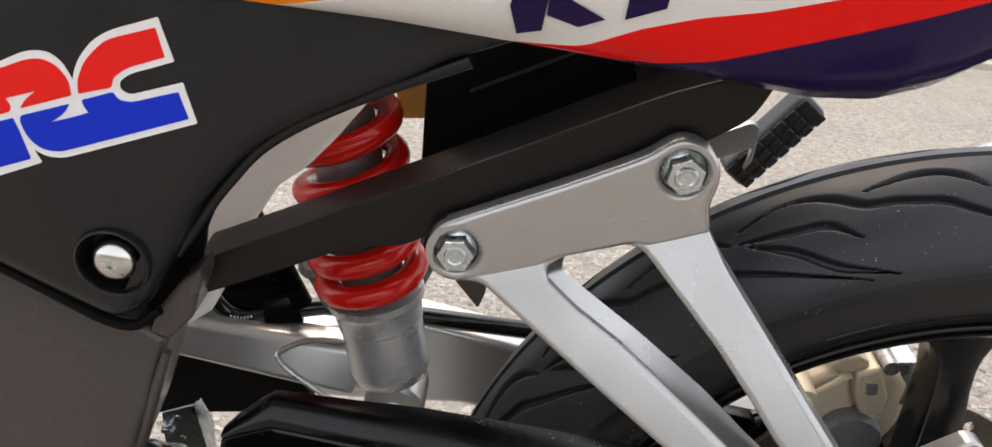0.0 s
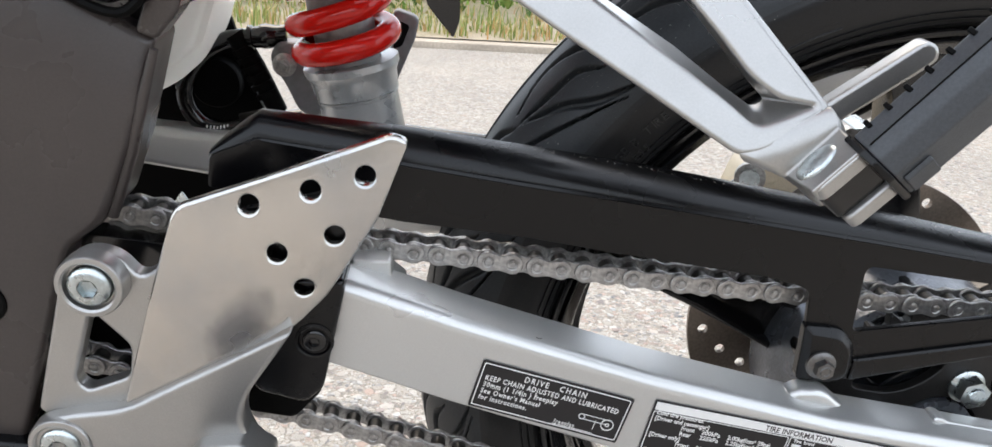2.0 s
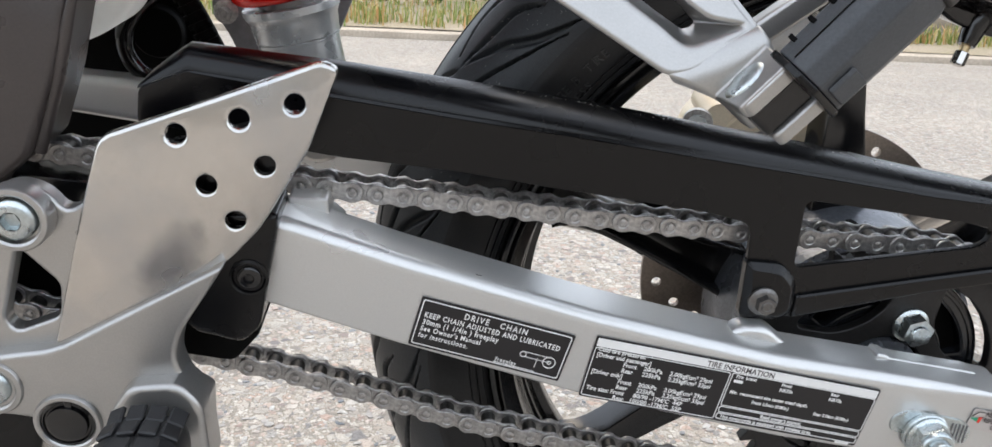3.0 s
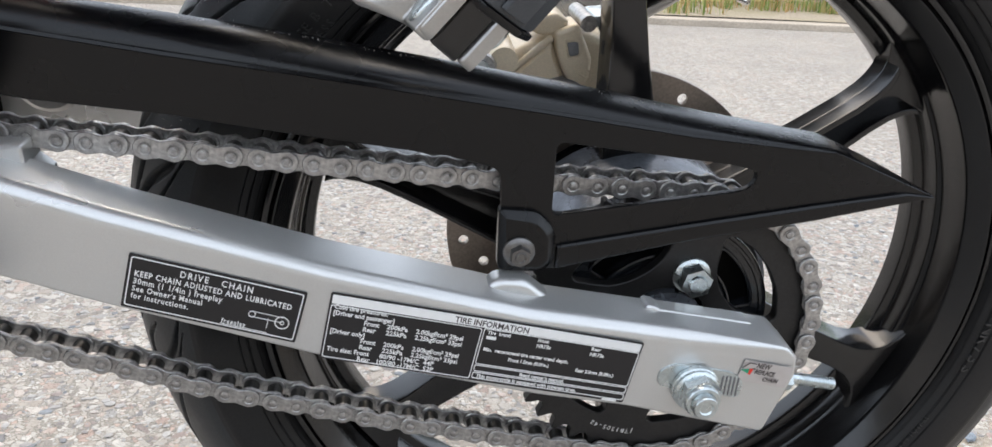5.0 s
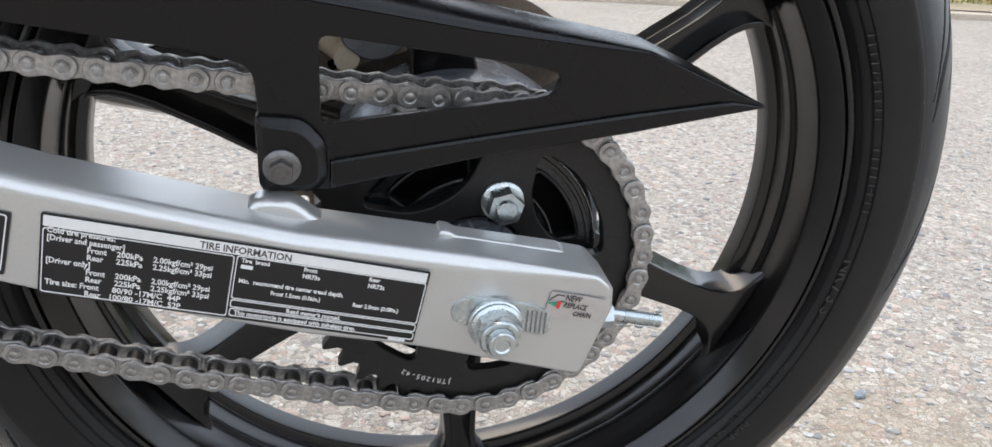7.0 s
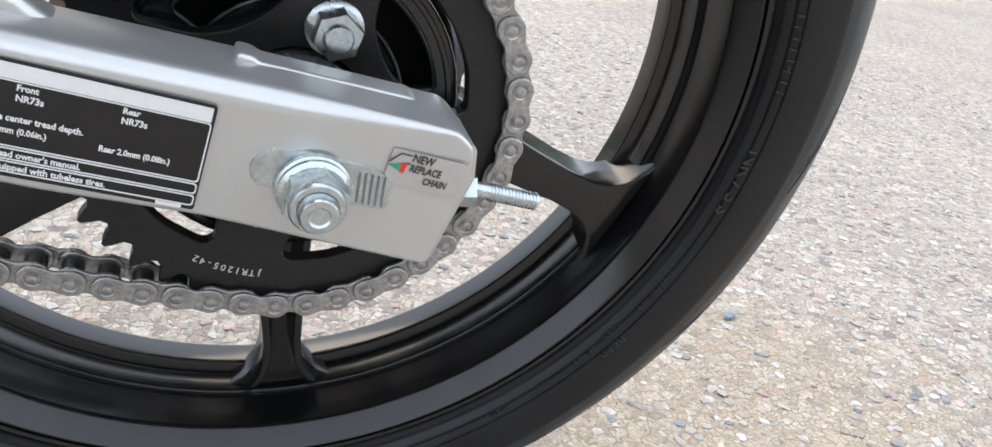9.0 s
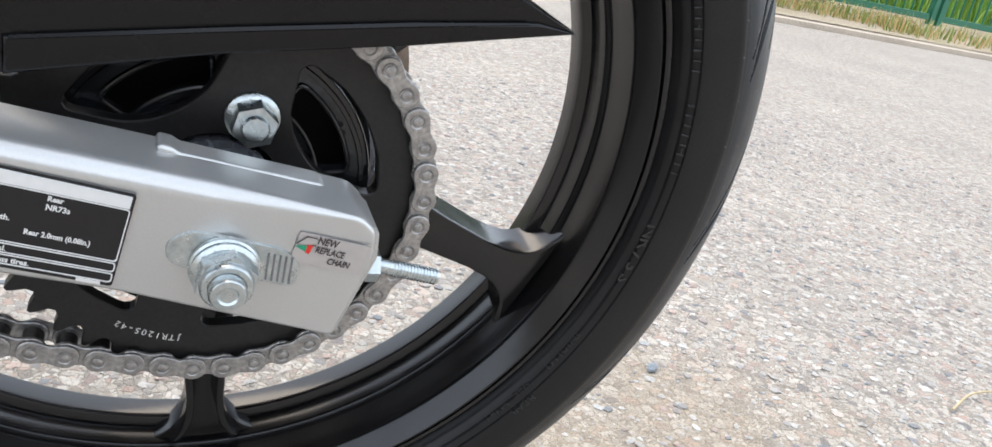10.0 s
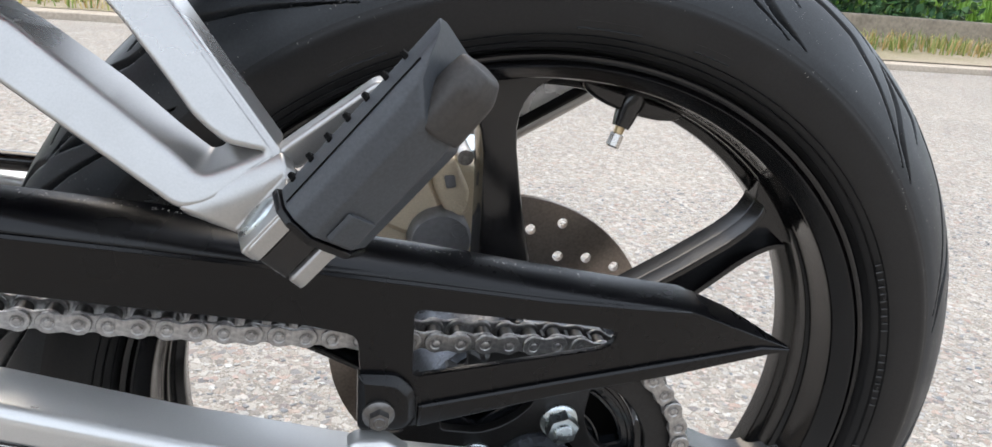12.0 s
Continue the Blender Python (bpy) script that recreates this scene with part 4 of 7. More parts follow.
# valve
va = radians(74.6)
vd = Vector((-math.cos(va), 0.0, -math.sin(va)))
v0 = Vector((0.1975 * math.cos(va), YW, 0.1975 * math.sin(va)))
boss = [(0.2035, -0.034), (0.1968, -0.030), (0.1935, -0.020), (0.1922, -0.009), (0.1922, 0.009), (0.1935, 0.020), (0.1968, 0.030), (0.2035, 0.034)]
part("valve_boss", plate(rounded(boss, 0.006, 4), -0.0040, 0.0200, bevel=0.0025, segs=3), WHEEL, wheel).matrix_local = at(0, YW, 0, 0, -74.6, 0)
vdir = (vd + Vector((-0.10, -0.25, 0.0))).normalized()
valve = part("valve", tube([v0 - vdir * 0.006, v0, v0 + vdir * 0.004, v0 + vdir * 0.010, v0 + vdir * 0.0145], [0.0080, 0.0080, 0.0068, 0.0060, 0.0050], 18), GLOSS, wheel, "rubber valve")
part("valve_stem", tube([v0 + vdir * 0.0145, v0 + vdir * 0.0185], 0.0028, 14), BRASS, wheel)
part("valve_cap", tube([v0 + vdir * 0.0182, v0 + vdir * 0.0188, v0 + vdir * 0.026, v0 + vdir * 0.0268], [0.0032, 0.0042, 0.0042, 0.0034], 8), BRUSHED, wheel, "nickel valve cap")

# -- brake disc and caliper on the far side --
holes = []
for k in range(24):
    a = radians(k * 15)
    for i, r in enumerate((0.078, 0.089, 0.100)):
        if (k + i) % 2 == 0:
            holes.append(circle(r * math.cos(a + i * 0.06), r * math.sin(a + i * 0.06), 0.0036, 10))
disc = part("brake_disc", plate(circle(0, 0, 0.111, 96), 0.1375, 0.1415, holes=[circle(0, 0, 0.066, 48)[::-1]] + holes, bevel=0.0004, segs=1), DISC, bike, "drilled steel brake disc, browned")
for k in range(5):
    a = radians(20 + 72 * k)
    arm = [(0.040, -0.016), (0.072, -0.009), (0.072, 0.009), (0.040, 0.016)]
    arm = [Vector((x * math.cos(a) - z * math.sin(a), x * math.sin(a) + z * math.cos(a))) for x, z in arm]
    part("disc_carrier", plate(arm, 0.1335, 0.1372), WHEEL, disc)
cal = part("brake_caliper", plate(rounded([(-0.096, 0.084), (-0.088, 0.112), (-0.066, 0.128), (-0.034, 0.134), (-0.012, 0.130), (-0.010, 0.092), (-0.022, 0.070), (-0.060, 0.058)], 0.008), 0.130, 0.172, bevel=0.005, segs=3), GOLD, bike, "champagne gold brake caliper")
part("caliper_slab", plate(rounded([(-0.0540, 0.1364), (-0.0396, 0.1425), (-0.0285, 0.1203), (-0.0290, 0.1105), (-0.0330, 0.1009), (-0.0424, 0.1057), (-0.0500, 0.1198)], 0.003), 0.1200, 0.1420, bevel=0.0030, segs=3), GOLD, cal)
part("square_boss", plate(rounded([(-0.0458, 0.1309), (-0.0390, 0.1316), (-0.0374, 0.1237), (-0.0434, 0.1222)], 0.0016), 0.1180, 0.1210, bevel=0.0010), GREYPAINT, cal)
part("boss_rim", plate(rounded([(-0.0468, 0.1319), (-0.0382, 0.1326), (-0.0364, 0.1229), (-0.0442, 0.1210)], 0.0020), 0.1192, 0.1210, bevel=0.0006), GOLD, cal)
part("caliper_flank", plate(rounded([(-0.0860, 0.0960), (-0.0785, 0.1093), (-0.0530, 0.1317), (-0.0480, 0.1198), (-0.0424, 0.1077), (-0.0440, 0.0960), (-0.0650, 0.0860)], 0.003), 0.1250, 0.1420, bevel=0.0050, chamfer=True), GOLD, cal)
part("caliper_cap", plate(rounded([(-0.0690, 0.1370), (-0.0640, 0.1450), (-0.0520, 0.1470), (-0.0440, 0.1425), (-0.0465, 0.1365), (-0.0560, 0.1325), (-0.0635, 0.1335)], 0.003), 0.1240, 0.1560, bevel=0.0030, segs=3), GOLD, cal)
part("bridge_rib", tube([(-0.0800, 0.1240, 0.1090), (-0.0540, 0.1240, 0.1325)], 0.0022, 10), GOLD, cal)
part("slide_boss", tube([(-0.0850, 0.1080, 0.1210), (-0.0850, 0.1420, 0.1240)], 0.0085, 20), GOLD, cal)
part("slide_boss", tube([(-0.0600, 0.1150, 0.0690), (-0.0600, 0.1420, 0.0690)], 0.0070, 20), GOLD, cal)
part("cast_mark", turned([(0.0052, 0.0), (0.0054, -0.0006), (0.0045, -0.0006), (0.0043, 0.0)], 28, (-0.0333, 0.1199, 0.1100)), GOLD, cal)
part("cast_mark", block(0.0050, 0.0010, 0.0012, at(-0.0333, 0.1198, 0.1100, 0, 30, 0), 0.0003, 1), GOLD, cal)
part("pad_pin", tube([(-0.0330, 0.1210, 0.1420), (-0.0330, 0.1600, 0.1420)], 0.0050, 16), STEEL, cal)
part("pad_spring", plate(rounded([(-0.0300, 0.146), (-0.0180, 0.148), (-0.0120, 0.136), (-0.0140, 0.118), (-0.0200, 0.114), (-0.0190, 0.130), (-0.0250, 0.136)], 0.003), 0.1220, 0.1240, bevel=0.0006), ZINC, cal)
part("pad_spring", block(0.012, 0.028, 0.0012, at(-0.0240, 0.136, 0.1468, 0, -8, 0), 0.0004, 1), ZINC, cal)
part("piston_cover", turned([(0, -0.004), (0.018, -0.004), (0.020, 0.0), (0.020, 0.01)], 36, (-0.0451, 0.1180, 0.0880)), GREYPAINT, cal, "grey cast piston cover")
for x, z in ((-0.0560, 0.0800), (-0.0345, 0.0960)):
    part("cover_pocket", turned([(0.0052, 0.0), (0.0054, -0.0006), (0.0042, -0.0007), (0.0040, 0.0004), (0, 0.0004)], 24, (x, 0.1140, z)), GREYPAINT, cal)
part("bleed_bolt", tube([(-0.093, 0.112, 0.104), (-0.104, 0.108, 0.110)], [0.0055, 0.0045], 14), ZINC, cal)
part("bleed_cap", tube([(-0.104, 0.108, 0.110), (-0.113, 0.106, 0.106)], [0.0048, 0.0052], 14), GLOSS, cal)
part("banjo_bolt", tube([(-0.1010, 0.098, 0.1180), (-0.0960, 0.112, 0.1180)], 0.0062, 16), ZINC, cal)
part("banjo_ring", tube([(-0.1000, 0.1005, 0.1180), (-0.0985, 0.1050, 0.1180)], 0.0095, 20), STEEL, cal)
part("caliper_bracket", plate(rounded([(-0.196, 0.0560, 0.003), (-0.185, 0.0600, 0.003), (-0.120, 0.078), (0.020, 0.060), (0.020, -0.040), (-0.030, -0.044), (-0.0867, -0.0102, 0)], 0.008), 0.145, 0.155, bevel=0.002), GLOSS, bike)

# -- sprocket --
NT, PITCH = 42, 0.0127
RS = PITCH / 2 / math.sin(math.pi / NT)
CY = 0.009  # the chain's middle
A4 = 11.745  # one pin's angle on the sprocket
teeth = []
for k in range(NT):
    a = radians(A4 + k * 360 / NT)
    st = 2 * math.pi / NT
    for f, r in ((-0.20, RS - 0.0030), (0.0, RS - 0.0043), (0.20, RS - 0.0030), (0.34, RS + 0.0010), (0.44, RS + 0.0032), (0.56, RS + 0.0032), (0.66, RS + 0.0010)):
        teeth.append(Vector((r * math.cos(a + f * st), r * math.sin(a + f * st))))
wins = []
for c in (34, 120, 214, 300):
    pts = []
    for d, r in ((-31, 0.0620), (-28, 0.0655), (-14, 0.0665), (0, 0.0665), (14, 0.0665), (28, 0.0655), (31, 0.0620), (22, 0.0440), (10, 0.0385), (0, 0.0375), (-10, 0.0385), (-22, 0.0440)):
        a = radians(c + d)
        pts.append((r * math.cos(a), r * math.sin(a)))
    wins.append(rounded(pts, 0.004, 2))
sprocket = part("sprocket", plate(teeth, CY - 0.0032, CY + 0.0032, holes=wins + [circle(0, 0, 0.026, 36)], bevel=0.0005, segs=1), SPROCKET, bike, "black steel rear sprocket", smooth=30)
for k in range(4):
    a = radians(73.0 + 90 * k)
    b = part("sprocket_bolt", join(flange_bolt(0.0090, 0.0080, 0.0104, 0.3), turned([(0.0078, -0.0076), (0.0076, -0.0098), (0.0068, -0.0104), (0.0056, -0.0104), (0.0054, -0.0116), (0.0046, -0.0126), (0, -0.0128)], 24)), ZINC, sprocket, "zinc-plated sprocket nut")
    b.matrix_local = at(0.0358 * math.cos(a), CY - 0.0033, 0.0358 * math.sin(a))
ta = radians(-107)
for k, ch in enumerate("JTR1205-42"):
    a = ta + (k - 4.5) * -0.0395
    c, s = math.cos(a), math.sin(a)
    m = Matrix(((s, c, 0, 0.0705 * c), (0, 0, -1, CY - 0.0034), (-c, s, 0, 0.0705 * s), (0, 0, 0, 1)))
    lettering(ch, 0.0030, m, parent=sprocket, mat=INK, name="stamped_letter", align="CENTER")

# -- chain --
TOP = [(-0.009, 0.0848), (-0.034, 0.0862), (-0.061, 0.0876), (-0.124, 0.0912), (-0.176, 0.0952), (-0.227, 0.0998), (-0.279, 0.1045), (-0.314, 0.1072), (-0.431, 0.1200), (-0.53, 0.131)]
LOW = [(-0.002, -0.0850), (-0.040, -0.0800), (-0.091, -0.0700), (-0.140, -0.0600), (-0.178, -0.0505), (-0.242, -0.0345), (-0.293, -0.0175), (-0.348, -0.001), (-0.375, 0.0055), (-0.53, 0.050)]


def march(way, step, start):
    """Places one pitch apart along a way, from the start on."""
    pts = spline([(x, 0, z) for x, z in way], 24)
    out, p = [], Vector(start)
    for q in pts:
        while (q - p).length >= step and (not out or q.x < p.x):
            p = p + (q - p).normalized() * step
            out.append(p.copy())
    return out


pins = [Vector((RS * math.cos(radians(A4 + (4 - k) * 360 / NT)), 0, RS * math.sin(radians(A4 + (4 - k) * 360 / NT)))) for k in range(-5, 17)]
pins = march(TOP, PITCH, pins[0])[::-1] + pins + march(LOW, PITCH, pins[-1])


def eight(r, waist, n=10):
    pts = [Vector((PITCH + r * math.cos(a), r * math.sin(a))) for a in np.linspace(-2.0, 2.0, n)]
    pts += [Vector((PITCH / 2, waist))]
    pts += [Vector((-r * math.cos(a), r * math.sin(a))) for a in np.linspace(2.0, -2.0, n)]
    pts += [Vector((PITCH / 2, -waist))]
    return pts


def link_bm(outer):
    bm = bmesh.new()
    if outer:
        for a, b in ((0.0008, 0.0023), (2 * CY - 0.0023, 2 * CY - 0.0008)):
            plate(eight(0.0056, 0.0042), a, b, bevel=0.0004, segs=1, bm=bm)
        for x in (0, PITCH):
            join(bm, turned([(0, -0.0001), (0.0012, -0.0002), (0.0019, 0.0002), (0.0021, 0.0009)], 12, (x, 0, 0)))
            join(bm, turned([(0.0030, 0.0010), (0.0032, 0.0004), (0.0027, 0.0007), (0.0025, 0.0010)], 14, (x, 0, 0)))
    else:
        for a, b in ((0.0027, 0.0043), (2 * CY - 0.0043, 2 * CY - 0.0027)):
            plate(eight(0.0058, 0.0044), a, b, bevel=0.0004, segs=1, bm=bm)
    return bm


def roller_bm():
    return turned([(0.0, 0.0044), (0.0036, 0.0044), (0.0042, 0.0049), (0.0042, 2 * CY - 0.0049), (0.0036, 2 * CY - 0.0044), (0.0, 2 * CY - 0.0044)], 14)


chain = part("drive_chain", join(bmesh.new(), roller_bm(), Matrix.Translation(pins[0])), ROLLER, bike, "greasy grey steel roller chain")
link_mesh, roller_mesh = {}, None
for k, (p, q) in enumerate(zip(pins, pins[1:])):
    kind, way = k % 2, q - p
    if kind not in link_mesh:
        o = part("chain_link", link_bm(kind), STEEL, chain)
        link_mesh[kind] = o.data
    else:
        o = new("chain_link", link_mesh[kind])
        o.parent = chain
    o.matrix_local = Matrix.Translation(p) @ Matrix.Rotation(-math.atan2(way.z, way.x), 4, "Y")
    if roller_mesh is None:
        o = part("chain_roller", roller_bm(), ROLLER, chain)
        roller_mesh = o.data
    else:
        o = new("chain_roller", roller_mesh)
        o.parent = chain
    o.matrix_local = Matrix.Translation(q)


# -- swingarm --
def splay(co):
    """The arms come together towards the front."""
    return Vector((co.x, co.y + 0.04 * max(0.0, -0.03 - co.x), co.z))


ARM = [(-0.356, 0.1115), (-0.330, 0.1055), (-0.275, 0.0880), (-0.182, 0.0625), (-0.085, 0.0412), (-0.010, 0.0305), (0.0460, 0.0210, 0.003), (0.0525, 0.0150, 0.003), (0.0532, 0.002, 0.004), (0.0430, -0.0318, 0.003),
       (-0.033, -0.0130), (-0.080, -0.0062), (-0.182, 0.0150), (-0.280, 0.0425), (-0.335, 0.0600), (-0.356, 0.0670)]


def arm_edge(p):
    """The top edge is cut back widely, the others a little."""
    return 1.0 if p[1] > -0.003 - 0.24 * (p[0] - 0.05) and p[0] < 0.040 else 0.30


arm = part("swingarm", plate(rounded(ARM, 0.004, 3), -0.046, -0.016, bevel=0.0065, segs=5, deep=1.1, grade=arm_edge, shape=splay), SILVER, bike, "silver painted box-section swingarm", smooth=50)
part("end_cap", plate(rounded([(0.0500, 0.0170), (0.0545, 0.0130), (0.0556, 0.002), (0.0452, -0.0312), (0.0420, -0.0300), (0.0515, 0.003)], 0.001), -0.042, -0.018, bevel=0.0008), SILVER, arm)
part("guard_tab", plate(rounded([(-0.109, 0.038), (-0.1025, 0.0500), (-0.086, 0.0490), (-0.078, 0.0420), (-0.066, 0.034)], 0.006), -0.0275, -0.016, bevel=0.0045, segs=4), SILVER, arm)
part("top_strip", plate(rounded([(-0.0245, 0.0325), (-0.0235, 0.0348), (-0.0190, 0.0340), (-0.0165, 0.0322), (0.0330, 0.0240), (0.0360, 0.0222), (0.0355, 0.0200), (-0.020, 0.0295)], 0.0012), -0.0270, -0.0165, bevel=0.0018, segs=3), SILVER, arm, smooth=60)
slot = rounded([(-0.020, 0.0085), (-0.012, 0.0135), (0.020, 0.0075), (0.0265, 0.0015), (0.0250, -0.0085), (0.016, -0.0065), (-0.013, -0.0015), (-0.019, 0.001)], 0.004)
part("adjuster_plate", plate(slot, -0.0472, -0.0445, bevel=0.0006), ZINC, arm, "zinc chain adjuster plate")
for k in range(5):
    part("index_mark", block(0.0007, 0.0006, 0.011, at(0.0145 + 0.0021 * k, -0.0474, 0.0005 - 0.0004 * k), 0), GREYPAINT, arm)
axle = part("axle", turned([(0.0064, -0.0500), (0.0064, -0.0650), (0.0057, -0.0660), (0.0036, -0.0662), (0.0030, -0.0655), (0, -0.0655)], 28), ZINC, bike, "zinc-plated rear axle")
part("washer", turned([(0.0065, -0.0474), (0.0122, -0.0474), (0.0122, -0.0496), (0.0115, -0.0503), (0.0065, -0.0506)], 36), ZINC, axle)
nut = part("axle_nut", join(join(hexed(0.0108, 0.0084, 0.35), turned([(0.0114, 0), (0.0116, -0.0012), (0.0103, -0.0024), (0.007, -0.0026)], 36)), turned([(0.0092, -0.0080), (0.0090, -0.0100), (0.0083, -0.0110), (0.0066, -0.0112)], 30)), ZINC, axle)
nut.matrix_local = at(0, -0.0507, 0)
stud = part("adjuster_stud", tube([(0.050, -0.031, -0.006), (0.0855, -0.031, -0.0125)], 0.0030, 16), ZINC, bike, "zinc adjuster stud")
for k in range(14):
    x = 0.066 + 0.0014 * k
    part("thread", tube([(x, -0.031, -0.0089 - 0.183 * (x - 0.066)), (x + 0.0006, -0.031, -0.0090 - 0.183 * (x - 0.066))], 0.0034, 12), ZINC, stud)
part("lock_nut", hexed(0.0068, 0.007, 0.2), ZINC, stud).matrix_local = at(0.0595, -0.031, -0.0077, 0, 10, -90)
# front bush cap and dark chain slider
slider = part("chain_slider", plate(rounded([(-0.378, 0.112), (-0.3320, 0.1115, 0.002), (-0.3322, 0.1050, 0.002), (-0.3385, 0.0740, 0), (-0.3428, 0.0515, 0.003), (-0.3515, 0.0428), (-0.3745, 0.0492), (-0.395, 0.090)], 0.004), -0.041, -0.010, bevel=0.003, segs=3), SATIN, bike, "black plastic chain slider on the swingarm")
part("slider_rim", turned([(0.0088, 0.0006), (0.0092, -0.0008), (0.0078, -0.0014), (0.0072, -0.0004), (0.0070, 0.0004)], 30, (-0.3461, -0.0408, 0.0794)), SATIN, slider)
part("slider_screw", socket_bolt(0.0058, 0.0022), GLOSS, slider).matrix_local = at(-0.3461, -0.0405, 0.0794)
# black sheet added behind the heel plate so that its holes look dark
part("slider_flange", plate(rounded([(-0.398, 0.098), (-0.396, 0.140), (-0.350, 0.152), (-0.320, 0.161), (-0.326, 0.135), (-0.340, 0.106), (-0.352, 0.095), (-0.375, 0.086)], 0.004), -0.0400, -0.0370, bevel=0.0006), SATIN, slider)
# near-black sheet added to darken the space seen through the bracket's opening
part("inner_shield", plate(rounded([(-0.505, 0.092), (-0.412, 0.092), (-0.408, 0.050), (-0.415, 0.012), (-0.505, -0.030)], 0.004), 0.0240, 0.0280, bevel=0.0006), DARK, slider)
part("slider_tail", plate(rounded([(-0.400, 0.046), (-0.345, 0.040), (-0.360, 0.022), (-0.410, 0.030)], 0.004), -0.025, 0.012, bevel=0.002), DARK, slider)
# the far arm, its gusset and the cross piece that carries the spring
far_arm = [(-0.56, 0.110), (-0.484, 0.094), (-0.40, 0.088), (-0.330, 0.104), (-0.262, 0.092), (-0.15, 0.062), (0.05, 0.020), (0.05, -0.036), (-0.1055, 0.0020, 0), (-0.1340, 0.0045, 0), (-0.2010, 0.0165, 0), (-0.290, 0.036), (-0.379, 0.030), (-0.50, 0.046), (-0.56, 0.055)]
part("swingarm_far", plate(rounded(far_arm, 0.008, 3), 0.176, 0.206, bevel=0.006, segs=4), SILVER, arm, smooth=50)


def lean_back(co):
    """The box section leans away towards its top."""
    return Vector((co.x, co.y + 0.55 * (co.z - 0.108), co.z))


cross = part("cross_panel", plate(rounded([(-0.540, 0.1307), (-0.4685, 0.1266, 0), (-0.3560, 0.1200), (-0.3560, 0.0925), (-0.4657, 0.1050, 0), (-0.540, 0.1135)], 0.004), 0.1112, 0.1280, bevel=0.0050, segs=4, shape=lean_back), SILVER, arm)
loop = spline([(-0.3634, 0.1104, 0.1226), (-0.3850, 0.1104, 0.1222), (-0.4015, 0.1104, 0.1155), (-0.4036, 0.1104, 0.1105), (-0.3940, 0.1104, 0.1035), (-0.3668, 0.1104, 0.0905)], 6)
loop = [lean_back(p) for p in loop]
part("gusset_weld", tube(loop, [0.0015 + 0.0006 * ((k * 7) % 5) / 4 for k in range(len(loop))], 8), CAST, arm)
part("link_web", plate(rounded([(-0.366, 0.104), (-0.346, 0.106), (-0.334, 0.102), (-0.330, 0.086), (-0.366, 0.086)], 0.004), 0.118, 0.176, bevel=0.004, segs=3), SILVER, arm)

part("arm_lug", plate(rounded([(-0.3320, 0.1078), (-0.3126, 0.1080), (-0.3122, 0.0985, 0), (-0.3060, 0.0930, 0), (-0.3060, 0.0860, 0), (-0.3320, 0.0900, 0)], 0.0015), -0.0120, 0.0080, bevel=0.0015, segs=3), SILVER, arm)

# -- stickers on the arm --
def sticker_frame(x, z, angle, y):
    """x along the arm, y up, on its sloping face."""
    a = radians(angle)
    U = Vector((math.cos(a), -0.04 * math.cos(a), math.sin(a))).normalized()
    V = Vector((-math.sin(a), 0.04 * math.sin(a), math.cos(a)))
    V = (V - U * V.dot(U)).normalized()
    N = U.cross(V)
    return Matrix(((U.x, V.x, N.x, x), (U.y, V.y, N.y, y), (U.z, V.z, N.z, z), (0, 0, 0, 1)))


def sheet(w, h, r, lift, m, x0=0.0, y0=0.0, thick=0.0003):
    pts = rounded([(x0, y0), (x0 + w, y0), (x0 + w, y0 + h), (x0, y0 + h)], r, 3)
    bm = plate(pts, -lift, -lift + thick)
    bmesh.ops.transform(bm, matrix=m @ Matrix(((1, 0, 0, 0), (0, 0, 1, 0), (0, -1, 0, 0), (0, 0, 0, 1))), verts=bm.verts[:])
    return bm


def outline_bm(w, h, m, x0, y0, t, lift, r=0.0012):
    pts = rounded([(x0, y0), (x0 + w, y0), (x0 + w, y0 + h), (x0, y0 + h)], r, 3)
    inn = rounded([(x0 + t, y0 + t), (x0 + w - t, y0 + t), (x0 + w - t, y0 + h - t), (x0 + t, y0 + h - t)], r * 0.8, 3)
    bm = plate(pts, -lift, -lift + 0.0002, holes=[inn])
    bmesh.ops.transform(bm, matrix=m @ Matrix(((1, 0, 0, 0), (0, 0, 1, 0), (0, -1, 0, 0), (0, 0, 0, 1))), verts=bm.verts[:])
    return bm


def face_y(x):
    return -0.0464 + 0.04 * max(0.0, -0.03 - x)


def put_words(lines, m, label, mat=INK):
    for text, x, y, h, squeeze, gap, slant in lines:
        lettering(text, h, m @ pose(x, y, 0.00075), bold=0.00010, squeeze=squeeze, slant=slant, gap=gap, parent=label, mat=mat, name="printed_line")


M1 = sticker_frame(-0.1850, 0.0157, -9.75, face_y(-0.1850))
W1, H1 = 0.1518, 0.0362
tire = part("tyre_label", sheet(W1, H1, 0.0012, 0.0004, M1), LABEL, bike, "black and white tyre information sticker")
part("header_bar", sheet(W1 - 0.0020, 0.0046, 0.0004, 0.0007, M1, 0.0010, H1 - 0.0056), INK, tire)
put_words([("TIRE INFORMATION", 0.0585, H1 - 0.0049, 0.0031, 0.90, 1.0, 0.0)], M1, tire, DARKINK)
part("label_frame", outline_bm(0.0715, H1 - 0.0072, M1, 0.0009, 0.0009, 0.0004, 0.0006), INK, tire)
part("label_frame", outline_bm(0.0780, 0.0205, M1, 0.0732, 0.0098, 0.0004, 0.0006), INK, tire)
part("label_frame", outline_bm(0.0780, 0.0038, M1, 0.0732, 0.0056, 0.0004, 0.0006), INK, tire)
part("label_frame", outline_bm(0.0780, 0.0038, M1, 0.0732, 0.0014, 0.0004, 0.0006), INK, tire)
row, h = 0.00333, 0.0025
y0 = H1 - 0.0080
